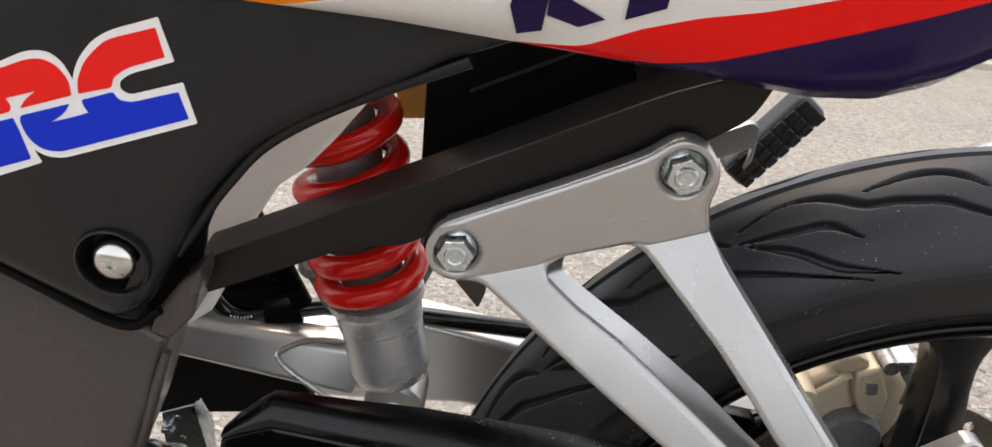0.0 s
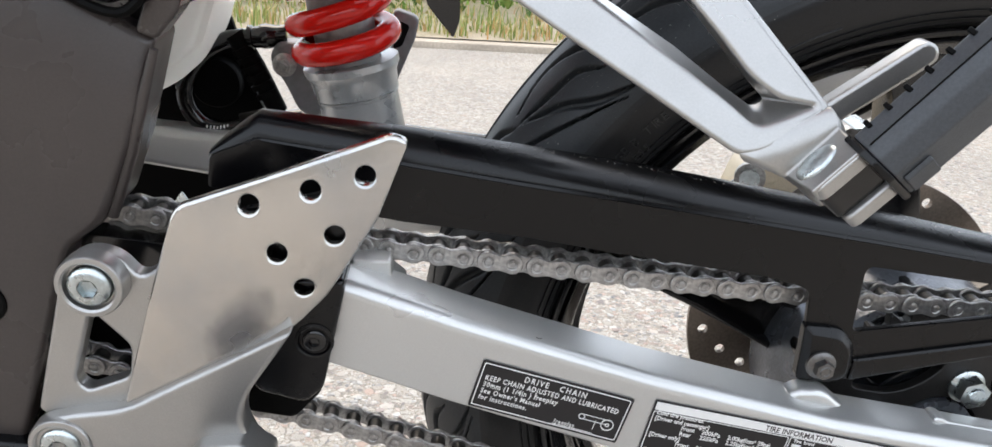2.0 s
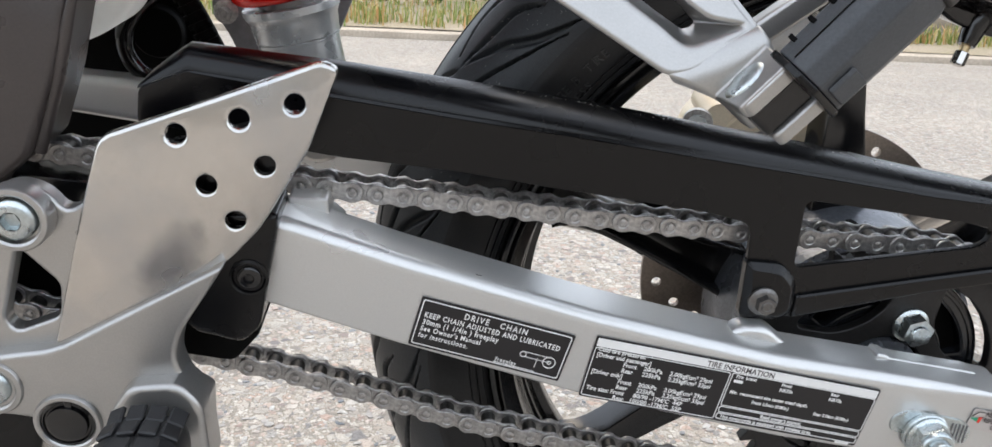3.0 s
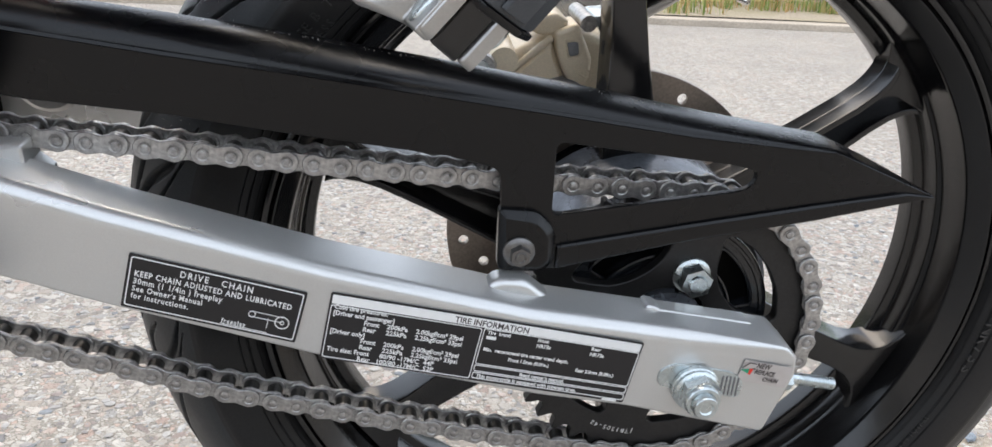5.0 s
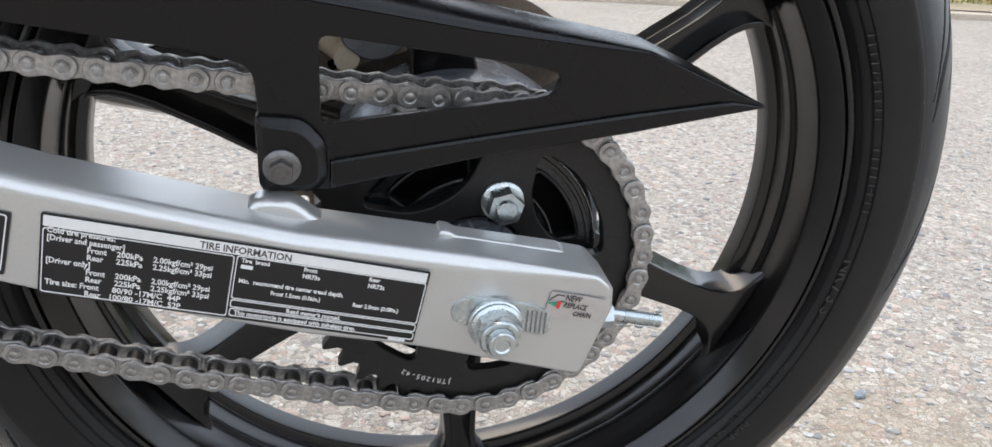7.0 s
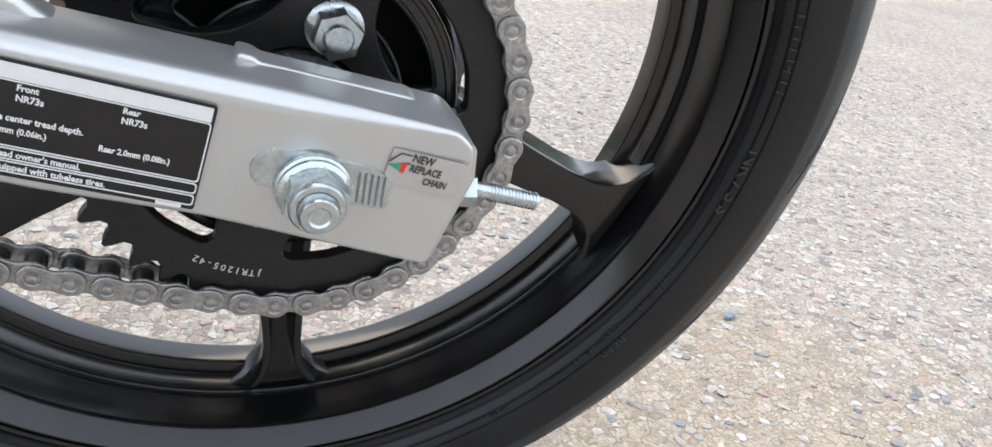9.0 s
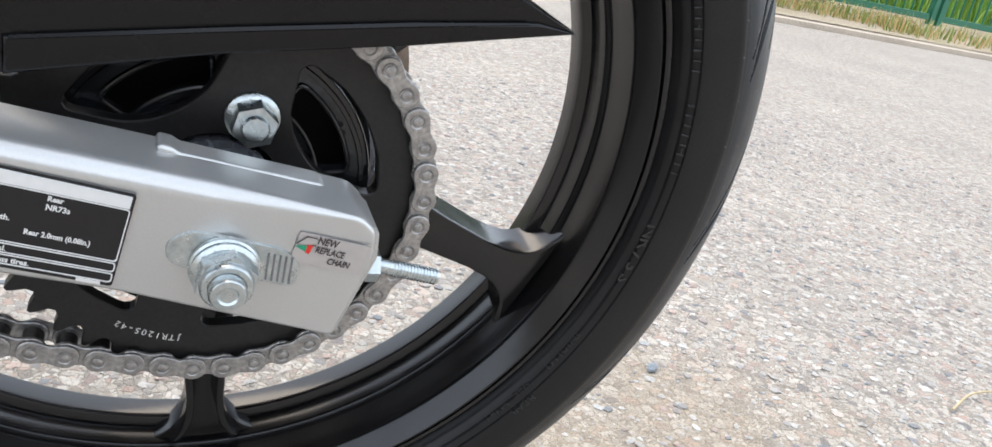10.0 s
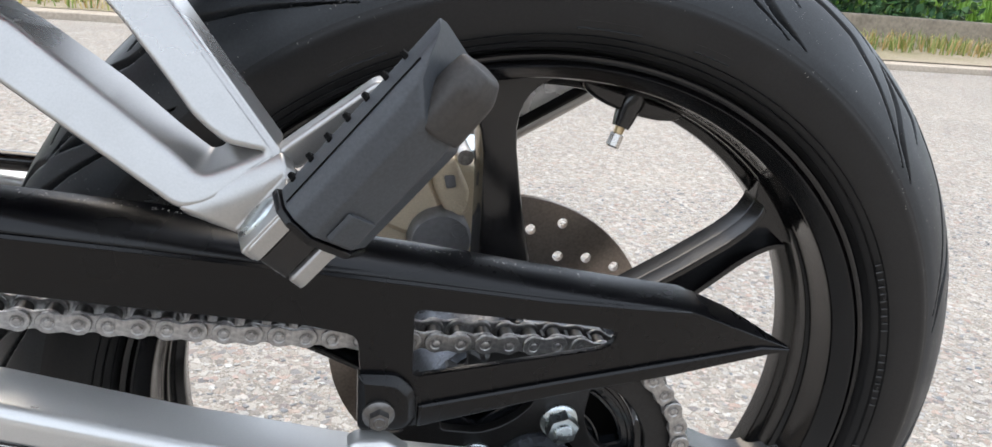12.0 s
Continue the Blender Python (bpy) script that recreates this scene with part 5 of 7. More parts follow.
L = [("Cold tire pressures:", 0.0025, 0, 0.86), ("[Driver and passenger]", 0.0025, 1, 0.86),
     ("Front", 0.0172, 2, 0.9), ("200kPa", 0.0281, 2, 0.95), ("2.00kgf/cm\u00b2 29psi", 0.0419, 2, 0.9),
     ("Rear", 0.0172, 3, 0.9), ("225kPa", 0.0281, 3, 0.95), ("2.25kgf/cm\u00b2 33psi", 0.0419, 3, 0.9),
     ("[Driver only]", 0.0025, 4, 0.86), ("Front", 0.0172, 5, 0.9), ("200kPa", 0.0281, 5, 0.95), ("2.00kgf/cm\u00b2 29psi", 0.0419, 5, 0.9),
     ("Rear", 0.0172, 6, 0.9), ("225kPa", 0.0281, 6, 0.95), ("2.25kgf/cm\u00b2 33psi", 0.0419, 6, 0.9),
     ("Tire size: Front", 0.0025, 7, 0.9), ("80/90 -17M/C  44P", 0.0275, 7, 0.95), ("Rear", 0.0172, 8, 0.9), ("100/80 -17M/C  52P", 0.0262, 8, 0.95)]
put_words([(t, x, y0 - row * k, h, s, 1.0, 0.0) for t, x, k, s in L], M1, tire)
R = [("Tire  brand", 0.0752, H1 - 0.0086, 0.0019, 0.9), ("Front", 0.1000, H1 - 0.0086, 0.0019, 0.9), ("Rear", 0.1270, H1 - 0.0086, 0.0019, 0.9),
     ("NR73s", 0.1000, H1 - 0.0118, 0.0020, 0.9), ("NR73s", 0.1270, H1 - 0.0118, 0.0020, 0.9),
     ("Min.  recommend tire center tread depth.", 0.0752, H1 - 0.0182, 0.0020, 0.88), ("Front 1.5mm (0.06in.)", 0.0885, H1 - 0.0220, 0.0019, 0.85),
     ("Rear 2.0mm (0.08in.)", 0.1225, H1 - 0.0220, 0.0019, 0.85), ("Read owner's manual.", 0.0960, 0.0066, 0.0020, 0.9),
     ("This motorcycle is equipped with tubeless tires.", 0.0752, 0.0024, 0.0020, 0.92)]
put_words([(t, x, y, hh, s, 1.0, 0.0) for t, x, y, hh, s in R], M1, tire)
part("printed_bar", sheet(0.0048, 0.0017, 0.0002, 0.0006, M1, 0.0752, H1 - 0.0116), INK, tire)
part("printed_bar", sheet(0.0075, 0.0012, 0.0002, 0.0006, M1, 0.1405, 0.0000), INK, tire)

M2 = sticker_frame(-0.2722, 0.0425, -13.9, face_y(-0.2722))
W2, H2 = 0.0785, 0.0278
dcl = part("chain_label", sheet(W2, H2, 0.0010, 0.0004, M2), LABEL, bike, "black drive chain sticker with white letters")
part("label_frame", outline_bm(W2 - 0.0024, H2 - 0.0024, M2, 0.0012, 0.0012, 0.0005, 0.0006), INK, dcl)
put_words([("DRIVE   CHAIN", 0.0225, H2 - 0.0064, 0.0033, 0.80, 1.32, 0.0), ("KEEP CHAIN ADJUSTED AND LUBRICATED", 0.0036, H2 - 0.0106, 0.0029, 0.76, 1.18, 0.0),
           ("30mm (1 1/4in ) freeplay", 0.0036, H2 - 0.0145, 0.0029, 0.80, 1.15, 0.0), ("See Owner's Manual", 0.0036, H2 - 0.0183, 0.0028, 0.78, 1.18, 0.0),
           ("for instructions.", 0.0036, H2 - 0.0221, 0.0028, 0.78, 1.20, 0.0), ("freeplay", 0.0440, 0.0030, 0.0024, 0.74, 1.30, 0.0)], M2, dcl)
part("printed_bar", sheet(0.0215, 0.0003, 0.0001, 0.0006, M2, 0.0435, 0.0021), INK, dcl)
part("printed_bar", sheet(0.0100, 0.0007, 0.0002, 0.0006, M2, 0.0645, 0.0003), LABEL, dcl)
flipm = Matrix(((1, 0, 0, 0), (0, 0, 1, 0), (0, -1, 0, 0), (0, 0, 0, 1)))


def ring_on(m, x, y, r, t):
    bm = plate(circle(x, y, r, 20), -0.0006, -0.0004, holes=[circle(x, y, r - t, 20)])
    bmesh.ops.transform(bm, matrix=m @ flipm, verts=bm.verts[:])
    return bm


for x, y, r, t in ((0.0566, 0.0105, 0.0017, 0.0004), (0.0705, 0.0092, 0.0034, 0.0005), (0.0705, 0.0092, 0.0011, 0.0004)):
    part("printed_ring", ring_on(M2, x, y, r, t), INK, dcl)
for y in (0.0119, 0.0091):
    part("printed_bar", sheet(0.0135, 0.0003, 0.0001, 0.0006, M2, 0.0570, y), INK, dcl)
part("printed_bar", sheet(0.0003, 0.0056, 0.0001, 0.0006, M2, 0.0640, 0.0046), INK, dcl)

M3 = sticker_frame(0.0212, 0.0035, -10.6, face_y(0.0215))
nrl = part("chain_wear_label", sheet(0.0265, 0.0125, 0.0008, 0.0003, M3, 0.0010, -0.0005, 0.0002), PINK, bike, "pink chain wear sticker")
put_words([("NEW", 0.0080, 0.0088, 0.0029, 0.78, 1.0, 0.10), ("REPLACE", 0.0082, 0.0052, 0.0026, 0.74, 1.0, 0.10), ("CHAIN", 0.0138, 0.0016, 0.0025, 0.76, 1.0, 0.10)], M3, nrl, DARKINK)
for nm, pts, mt in (("green_mark", [(0.0008, 0.0062), (0.0050, 0.0072), (0.0050, 0.0046)], GREENINK), ("red_mark", [(0.0050, 0.0074), (0.0070, 0.0078), (0.0066, 0.0040), (0.0050, 0.0044)], REDINK)):
    bm = plate([Vector(p) for p in pts], -0.0008, -0.0006)
    bmesh.ops.transform(bm, matrix=M3 @ flipm, verts=bm.verts[:])
    part(nm, bm, mt, nrl)
for p, q in (((0.0010, 0.0072), (0.0040, 0.0108)), ((0.0040, 0.0108), (0.0076, 0.0108)), ((0.0068, 0.0078), (0.0080, 0.0078))):
    p, q = Vector((*p, 0)), Vector((*q, 0))
    bm = tube([M3 @ (p + Vector((0, 0, 0.0007))), M3 @ (q + Vector((0, 0, 0.0007)))], 0.00022, 6)
    part("printed_line", bm, DARKINK, nrl)


# -- chain guard: side with a window, rolled top --
def guard_nose(co):
    """The guard draws in towards its tip."""
    return Vector((co.x, co.y + 0.06 * max(0.0, co.x - 0.07), co.z))


GUARD = [(-0.398, 0.1445, 0.002), (-0.306, 0.1305, 0), (-0.248, 0.1250, 0), (-0.208, 0.1190, 0), (-0.127, 0.1085, 0), (-0.1015, 0.1025, 0.006), (-0.0995, 0.079, 0), (-0.0995, 0.0495, 0.003), (-0.071, 0.0495, 0.004),
         (-0.003, 0.0660, 0), (0.060, 0.0775, 0), (0.1255, 0.0900, 0.0005), (0.0660, 0.1142, 0.003), (0.054, 0.1156, 0), (-0.010, 0.1220, 0), (-0.071, 0.1303, 0), (-0.190, 0.1459, 0), (-0.306, 0.1608, 0),
         (-0.3735, 0.1698, 0.001), (-0.396, 0.1605, 0.003)]
WINDOW = [(-0.0755, 0.1165, 0.005), (0.016, 0.1060, 0.005), (0.0265, 0.1030, 0.004), (0.0245, 0.0955, 0.004), (0.018, 0.0928, 0.003), (-0.0745, 0.0788, 0.004)]
guard = part("chain_guard", plate(rounded(GUARD, 0.003, 3), -0.0152, -0.0115, holes=[rounded(WINDOW, 0.004, 4)], bevel=0.0010, segs=2, shape=guard_nose), SATIN, bike, "satin black plastic chain guard")


def guard_top():
    """The rolled top edge, lofted from nose to tail."""
    line = [(-0.3965, 0.1600, 0.0016, 0.25), (-0.3900, 0.1632, 0.0048, 0.38), (-0.3820, 0.1665, 0.0080, 0.48), (-0.3740, 0.1697, 0.0102, 0.54), (-0.340, 0.1653, 0.0104, 0.68), (-0.306, 0.1608, 0.0112, 0.82), (-0.250, 0.1531, 0.0115, 0.93), (-0.190, 0.1459, 0.0106, 1.0), (-0.130, 0.1379, 0.0096, 1.0), (-0.071, 0.1303, 0.0082, 1.0),
            (-0.010, 0.1220, 0.0054, 1.0), (0.030, 0.1180, 0.0028, 1.0), (0.054, 0.1156, 0.0012, 1.0), (0.066, 0.1142, 0.0008, 1.0), (0.080, 0.1085, 0.0008, 0.98), (0.096, 0.1021, 0.0007, 0.88), (0.106, 0.0980, 0.0006, 0.64), (0.116, 0.0939, 0.0004, 0.32), (0.1255, 0.0902, 0.0002, 0.05)]
    sec = [(-0.0140, 0.0), (-0.0135, 0.16), (-0.0119, 0.34), (-0.0094, 0.52), (-0.0061, 0.68), (-0.0022, 0.81), (0.0022, 0.90), (0.0070, 0.95), (0.0120, 0.95), (0.0125, 0.86), (0.0070, 0.83), (0.0022, 0.78), (-0.0018, 0.68), (-0.0052, 0.54), (-0.0080, 0.38), (-0.0104, 0.20), (-0.0115, 0.0)]
    bm = bmesh.new()
    rings = []
    for x, z, h, w in line:
        rings.append([bm.verts.new(guard_nose(Vector((x, -0.0140 + (y + 0.0140) * (w if y > -0.0134 else 1.0), z + h * f)))) for y, f in sec])
    for p, q in zip(rings, rings[1:]):
        for i in range(len(p)):
            j = (i + 1) % len(p)
            bm.faces.new((p[i], p[j], q[j], q[i]))
    bm.faces.new(rings[0][::-1])
    bm.faces.new(rings[-1])
    bmesh.ops.recalc_face_normals(bm, faces=bm.faces[:])
    return bm


part("rolled_top", guard_top(), SATIN, guard, smooth=60)
# grit on the roll
spots, rnd = [], random.Random(8)
for k in range(150):
    x = rnd.uniform(-0.31, 0.02)
    z = float(np.interp(x, (-0.306, -0.250, -0.190, -0.130, -0.071, -0.010, 0.030), (0.1714, 0.1640, 0.1560, 0.1470, 0.1381, 0.1271, 0.1207)))
    spots.append((Vector((x, rnd.uniform(0.0040, 0.0075), z)), Vector((0, 0, 1))))
dust = raw_mesh("guard_grit", *specks(spots, 0.0002, 0.0007, 6), [DUST])
dust.parent = guard
# a thin bead with a flat upper side under the roll
def bead(line, y):
    bm = bmesh.new()
    rings = []
    for x, z, k in line:
        rings.append([bm.verts.new(guard_nose(Vector((x, y + dy * k, z + dz * k)))) for dy, dz in ((0.0010, -0.0026), (-0.0010, -0.0010), (0.0002, 0.0004), (0.0018, 0.0002))])
    for p, q in zip(rings, rings[1:]):
        for i in range(4):
            j = (i + 1) % 4
            bm.faces.new((p[i], p[j], q[j], q[i]))
    bm.faces.new(rings[0][::-1])
    bm.faces.new(rings[-1])
    bmesh.ops.recalc_face_normals(bm, faces=bm.faces[:])
    return bm


part("crease", bead([(-0.372, 0.1694, 0.6), (-0.306, 0.1606, 0.9), (-0.250, 0.1530, 0.9), (-0.190, 0.1457, 0.9), (-0.130, 0.1378, 0.9), (-0.071, 0.1301, 0.9), (-0.010, 0.1218, 0.9), (0.040, 0.1168, 0.7), (0.064, 0.1143, 0.3)], -0.0152), SATIN, guard, smooth=0)
part("crease", bead([(-0.069, 0.0632, 0.7), (-0.003, 0.0753, 0.8), (0.060, 0.0862, 0.8), (0.104, 0.0920, 0.4)], -0.0170), SATIN, guard, smooth=0)
# the lower edge stands proud
lower = [(-0.071, 0.0630), (-0.003, 0.0752), (0.060, 0.0862), (0.108, 0.0925), (0.1250, 0.0902), (0.060, 0.0775), (-0.003, 0.0660), (-0.071, 0.0500)]
part("lower_lip", plate([Vector(p) for p in lower], -0.0172, -0.0138, bevel=0.0016, segs=3, shape=guard_nose), SATIN, guard)
part("guard_mount", plate(rounded([(-0.1010, 0.0830, 0.002), (-0.0815, 0.0820, 0.005), (-0.0725, 0.0720, 0.004), (-0.0715, 0.0545), (-0.078, 0.0490), (-0.1000, 0.0500)], 0.004), -0.0215, -0.0120, bevel=0.0045, chamfer=True), SATIN, guard)
part("guard_bolt", flange_bolt(0.0052, 0.0048, 0.0078, 0.5), BOLT, guard, "dull steel flange bolt").matrix_local = at(-0.0905, -0.0213, 0.0625)

# -- rider's foot bracket with its heel plate --
bracket = part("footpeg_bracket", plate(rounded([(-0.4565, 0.112), (-0.451, 0.1225), (-0.440, 0.1265), (-0.4285, 0.1225), (-0.4215, 0.112), (-0.405, 0.1240), (-0.380, 0.120), (-0.380, 0.06), (-0.43, 0.045), (-0.470, 0.036), (-0.476, 0.040)], 0.007, 4),
                                          -0.0476, -0.0390, holes=[rounded([(-0.4450, 0.0950), (-0.4290, 0.0770), (-0.4315, 0.0600), (-0.4520, 0.0515), (-0.4565, 0.0575)], 0.004)], bevel=0.0022, segs=3), CAST, bike, "polished cast aluminium footpeg bracket")
part("lower_arm", plate(rounded([(-0.4810, 0.026), (-0.4735, 0.0385), (-0.4600, 0.0430), (-0.4340, 0.0470), (-0.3535, 0.0925, 0.003), (-0.3610, 0.0800), (-0.3765, 0.0560, 0.008), (-0.3795, 0.0420, 0.006), (-0.3740, 0.0280, 0.004), (-0.3655, 0.0225, 0.003), (-0.3670, -0.012), (-0.4100, -0.016), (-0.4200, 0.003),
                                 (-0.4560, 0.0100), (-0.4730, 0.0115)], 0.006, 4), -0.0560, -0.0410, bevel=0.0030, segs=3), CAST, bracket)
for x, z in ((-0.4400, 0.1125), (-0.4640, 0.0265)):
    part("boss", turned([(0.0150, 0.002), (0.0150, -0.0060), (0.0142, -0.0074), (0.0122, -0.0078), (0.0112, -0.0070), (0.0108, -0.0030), (0, -0.0030)], 36, (x, -0.0500, z)), CAST, bracket)
    part("bracket_bolt", socket_bolt(0.0098, 0.0056), ZINC, bracket, "zinc socket-head bolt").matrix_local = at(x, -0.0530, z)
def heel_bend(co):
    """Pressed sheet: it rolls back along the rear edge and at the top, with a soft crease."""
    u = (co.x + 0.364) * 0.84 - (co.z - 0.090) * 0.54
    w = (co.z - 0.115) - 0.30 * (co.x + 0.36)
    back = 0.22 * math.log1p(math.exp((u + 0.0005) / 0.004)) * 0.004
    return Vector((co.x, co.y + back + 2.0 * max(0.0, w) ** 2 + 0.5 * max(0.0, co.x + 0.41) ** 2 + 0.35 * max(0.0, co.z - 0.10) ** 2, co.z))


HEEL = [(-0.4045, 0.1475, 0.006), (-0.3110, 0.1822, 0.010), (-0.3035, 0.1790, 0.010), (-0.3165, 0.1440, 0.004), (-0.3390, 0.1060, 0.004), (-0.3530, 0.0905, 0.006), (-0.4320, 0.0450, 0.003), (-0.4340, 0.0480, 0.003), (-0.4290, 0.0640, 0.004)]
HOLES = [(-0.3720, 0.1500), (-0.3455, 0.1572), (-0.3222, 0.1640), (-0.3602, 0.1283), (-0.3352, 0.1370), (-0.3490, 0.1113)]
heel = part("heel_plate", plate(rounded(HEEL, 0.005, 4), -0.0512, -0.0472, holes=[circle(x, z, 0.0042, 24) for x, z in HOLES], bevel=0.0018, segs=4, shape=heel_bend, cuts=[0.05 + 0.008 * k for k in range(17)], cuts_x=[-0.428 + 0.008 * k for k in range(16)]), PRESSED, bike, "brushed aluminium heel plate with six holes")
# pivot and rider's peg
part("pivot_bolt", join(turned([(0, 0), (0.0124, 0), (0.0124, -0.0030), (0.0112, -0.0036), (0.0106, -0.0026), (0.0098, -0.0026), (0.0094, -0.0044), (0.0080, -0.0050), (0, -0.0050)], 36), block(0.0034, 0.0016, 0.0040, None, 0.0006), pose(0.0016, -0.0030, 0.0112)), GLOSS, bike, "black pivot bolt").matrix_local = at(-0.4316, -0.0540, 0.0072)
part("pivot_shell", turned([(0.0160, 0.03), (0.0160, -0.0166), (0.0152, -0.0180), (0.0136, -0.0182), (0.0128, -0.0174), (0.0126, -0.012), (0, -0.012)], 40, (-0.4316, -0.0400, 0.0072)), CAST, bracket)
part("frame_lug", plate(rounded([(-0.530, 0.010), (-0.4630, 0.0040), (-0.4541, -0.0080), (-0.4590, -0.0286), (-0.470, -0.060), (-0.530, -0.070)], 0.005), -0.0330, 0.0100, bevel=0.0030, segs=3), SATIN, bike, "black frame lug below the pivot")
part("peg_yoke", plate(rounded([(-0.410, -0.016), (-0.408, 0.020), (-0.398, 0.034), (-0.376, 0.036), (-0.366, 0.024), (-0.364, -0.016)], 0.005), -0.066, -0.045, bevel=0.003, segs=3), CAST, bracket)
fpeg = part("rider_footpeg", block(0.0375, 0.082, 0.0285, at(-0.3870, -0.1110, 0.0152, -4, 0, 0), 0.011, 5), PEGBLACK, bike, "black rubber footpeg with a grid of ribs")
for i in range(7):
    for j in range(4):
        part("peg_rib", block(0.0080, 0.0098, 0.0026, at(-0.4005 + 0.0090 * j, -0.0770 - 0.0110 * i, 0.0306 - 0.0011 * abs(2 * j - 3) - 0.0008 * i - (0.0012 if i == 0 else 0), -4 + (14 if i == 0 else 0), (2 * j - 3) * 9, 0), 0.0008, 1), PEGBLACK, fpeg)

# -- passenger peg hanger --
def dense(points, step=0.006):
    """More corners along the straight sides, so that the plate can bend."""
    out = []
    for i, p in enumerate(points):
        q = points[(i + 1) % len(points)]
        k = max(1, int((Vector(q) - Vector(p)).length / step))
        out += [Vector(p).lerp(Vector(q), j / k) for j in range(k)]
    return out


def leg_plane(co):
    """The legs slope outwards below a fold that runs along the bar's lower edge."""
    return Vector((co.x, co.y - 0.580 * (0.2642 + 0.3324 * (co.x + 0.2614) - co.z), co.z))


BOLTS = ((-0.2978, 0.2659, 0.1), (-0.2134, 0.3102, 0.4))
BAR = [(-0.3107, 0.2643), (-0.3073, 0.2756), (-0.2948, 0.2819), (-0.2562, 0.3006, 0.01), (-0.2275, 0.3158, 0.008), (-0.2172, 0.3252), (-0.2047, 0.3216), (-0.1980, 0.3104), (-0.2007, 0.2980, 0.004), (-0.1980, 0.2856, 0.002),
       (-0.2208, 0.2760, 0.002), (-0.2278, 0.2771, 0.002), (-0.2566, 0.2669, 0.002), (-0.2644, 0.2613, 0.002), (-0.2855, 0.2533, 0.004), (-0.2999, 0.2508), (-0.3084, 0.2557)]
hanger = part("peg_hanger", plate(rounded(BAR, 0.009, 4), -0.0085, 0.0000, holes=[circle(x, z, 0.0092, 32) for x, z, _ in BOLTS], bevel=0.0030, segs=3), CAST, bike, "silver cast aluminium passenger peg hanger", smooth=45)
LEGS = [(-0.3048, 0.2518, 0.006), (-0.2925, 0.2596, 0.003), (-0.2618, 0.2687, 0.001), (-0.2282, 0.2810, 0.001), (-0.2084, 0.2927, 0.003), (-0.2015, 0.2905, 0.004), (-0.1906, 0.2740, 0.004), (-0.1345, 0.2105, 0.003), (-0.1350, 0.2085, 0.001), (-0.1520, 0.1965, 0.002), (-0.1600, 0.1915, 0.003), (-0.1700, 0.1893, 0.004), (-0.2478, 0.2310, 0.002), (-0.2864, 0.2528, 0.003)]
GAP = [(-0.2601, 0.2630, 0.003), (-0.2539, 0.2676, 0.002), (-0.2306, 0.2760, 0.003), (-0.2236, 0.2755, 0.004), (-0.1922, 0.2472, 0.002), (-0.1775, 0.2320, 0.002), (-0.1658, 0.2188, 0.003), (-0.1605, 0.2151, 0.003), (-0.1541, 0.2111, 0.003),
       (-0.1408, 0.2099, 0.001), (-0.1505, 0.2055, 0.002), (-0.1598, 0.2016, 0.003), (-0.1645, 0.2018, 0.003), (-0.1733, 0.2082, 0.002), (-0.1931, 0.2208, 0.002), (-0.2295, 0.2432, 0.002), (-0.2476, 0.2519, 0.002), (-0.2597, 0.2595, 0.003)]
# the gap narrows towards the back: a sloping floor lies in the crotch
GAP_BACK = [(-0.2530, 0.2580, 0.003), (-0.2500, 0.2660, 0.002), (-0.2306, 0.2755, 0.003), (-0.2240, 0.2745, 0.004), (-0.1922, 0.2465, 0.002), (-0.1775, 0.2310, 0.002), (-0.1660, 0.2180, 0.003), (-0.1600, 0.2120, 0.003), (-0.1570, 0.2092, 0.003),
            (-0.1548, 0.2070, 0.001), (-0.1562, 0.2052, 0.002), (-0.1588, 0.2042, 0.003), (-0.1606, 0.2040, 0.003), (-0.1719, 0.2106, 0.002), (-0.1918, 0.2238, 0.002), (-0.2192, 0.2388, 0.002), (-0.2349, 0.2463, 0.002), (-0.2526, 0.2550, 0.003)]
part("hanger_fork", plate(rounded(LEGS, 0.003, 4), -0.0085, 0.0115, holes=[rounded(GAP, 0.003, 3)], backs=[rounded(GAP_BACK, 0.003, 3)], bevel=0.0028, segs=4, shape=leg_plane), CAST, hanger, smooth=45)
for x, z, turn in BOLTS:
    part("counterbore", turned([(0.0098, -0.0070), (0.0098, -0.0025), (0, -0.0025)], 32, (x, 0, z)), BOLT, hanger)
    b = part("hanger_bolt", flange_bolt(0.0076, 0.0064, 0.0086, turn), ZINC, hanger, "zinc flange bolt")
    b.matrix_local = at(x, -0.0035, z)
    part("spacer", tube([(x, -0.0020, z), (x, 0.040, z)], 0.013, 24), FRAME, hanger)

# the peg, folded up: a frame along the peg, along its pin, and outwards
dvec = Vector((0.619, -0.041, 0.784)).normalized()
avec = Vector((0.457, -0.79, -0.40))
avec = (avec - dvec * avec.dot(dvec)).normalized()
evec = avec.cross(dvec).normalized()
if evec.y > 0:
    evec = -evec
PEG = Matrix(((dvec.x, avec.x, evec.x, -0.1285), (dvec.y, avec.y, evec.y, -0.0910), (dvec.z, avec.z, evec.z, 0.1845), (0, 0, 0, 1)))


def peg_block(x0, x1, y0, y1, z0, z1, bevel=0.001, segs=2):
    return block(x1 - x0, y1 - y0, z1 - z0, PEG @ pose((x0 + x1) / 2, (y0 + y1) / 2, (z0 + z1) / 2), bevel, segs)


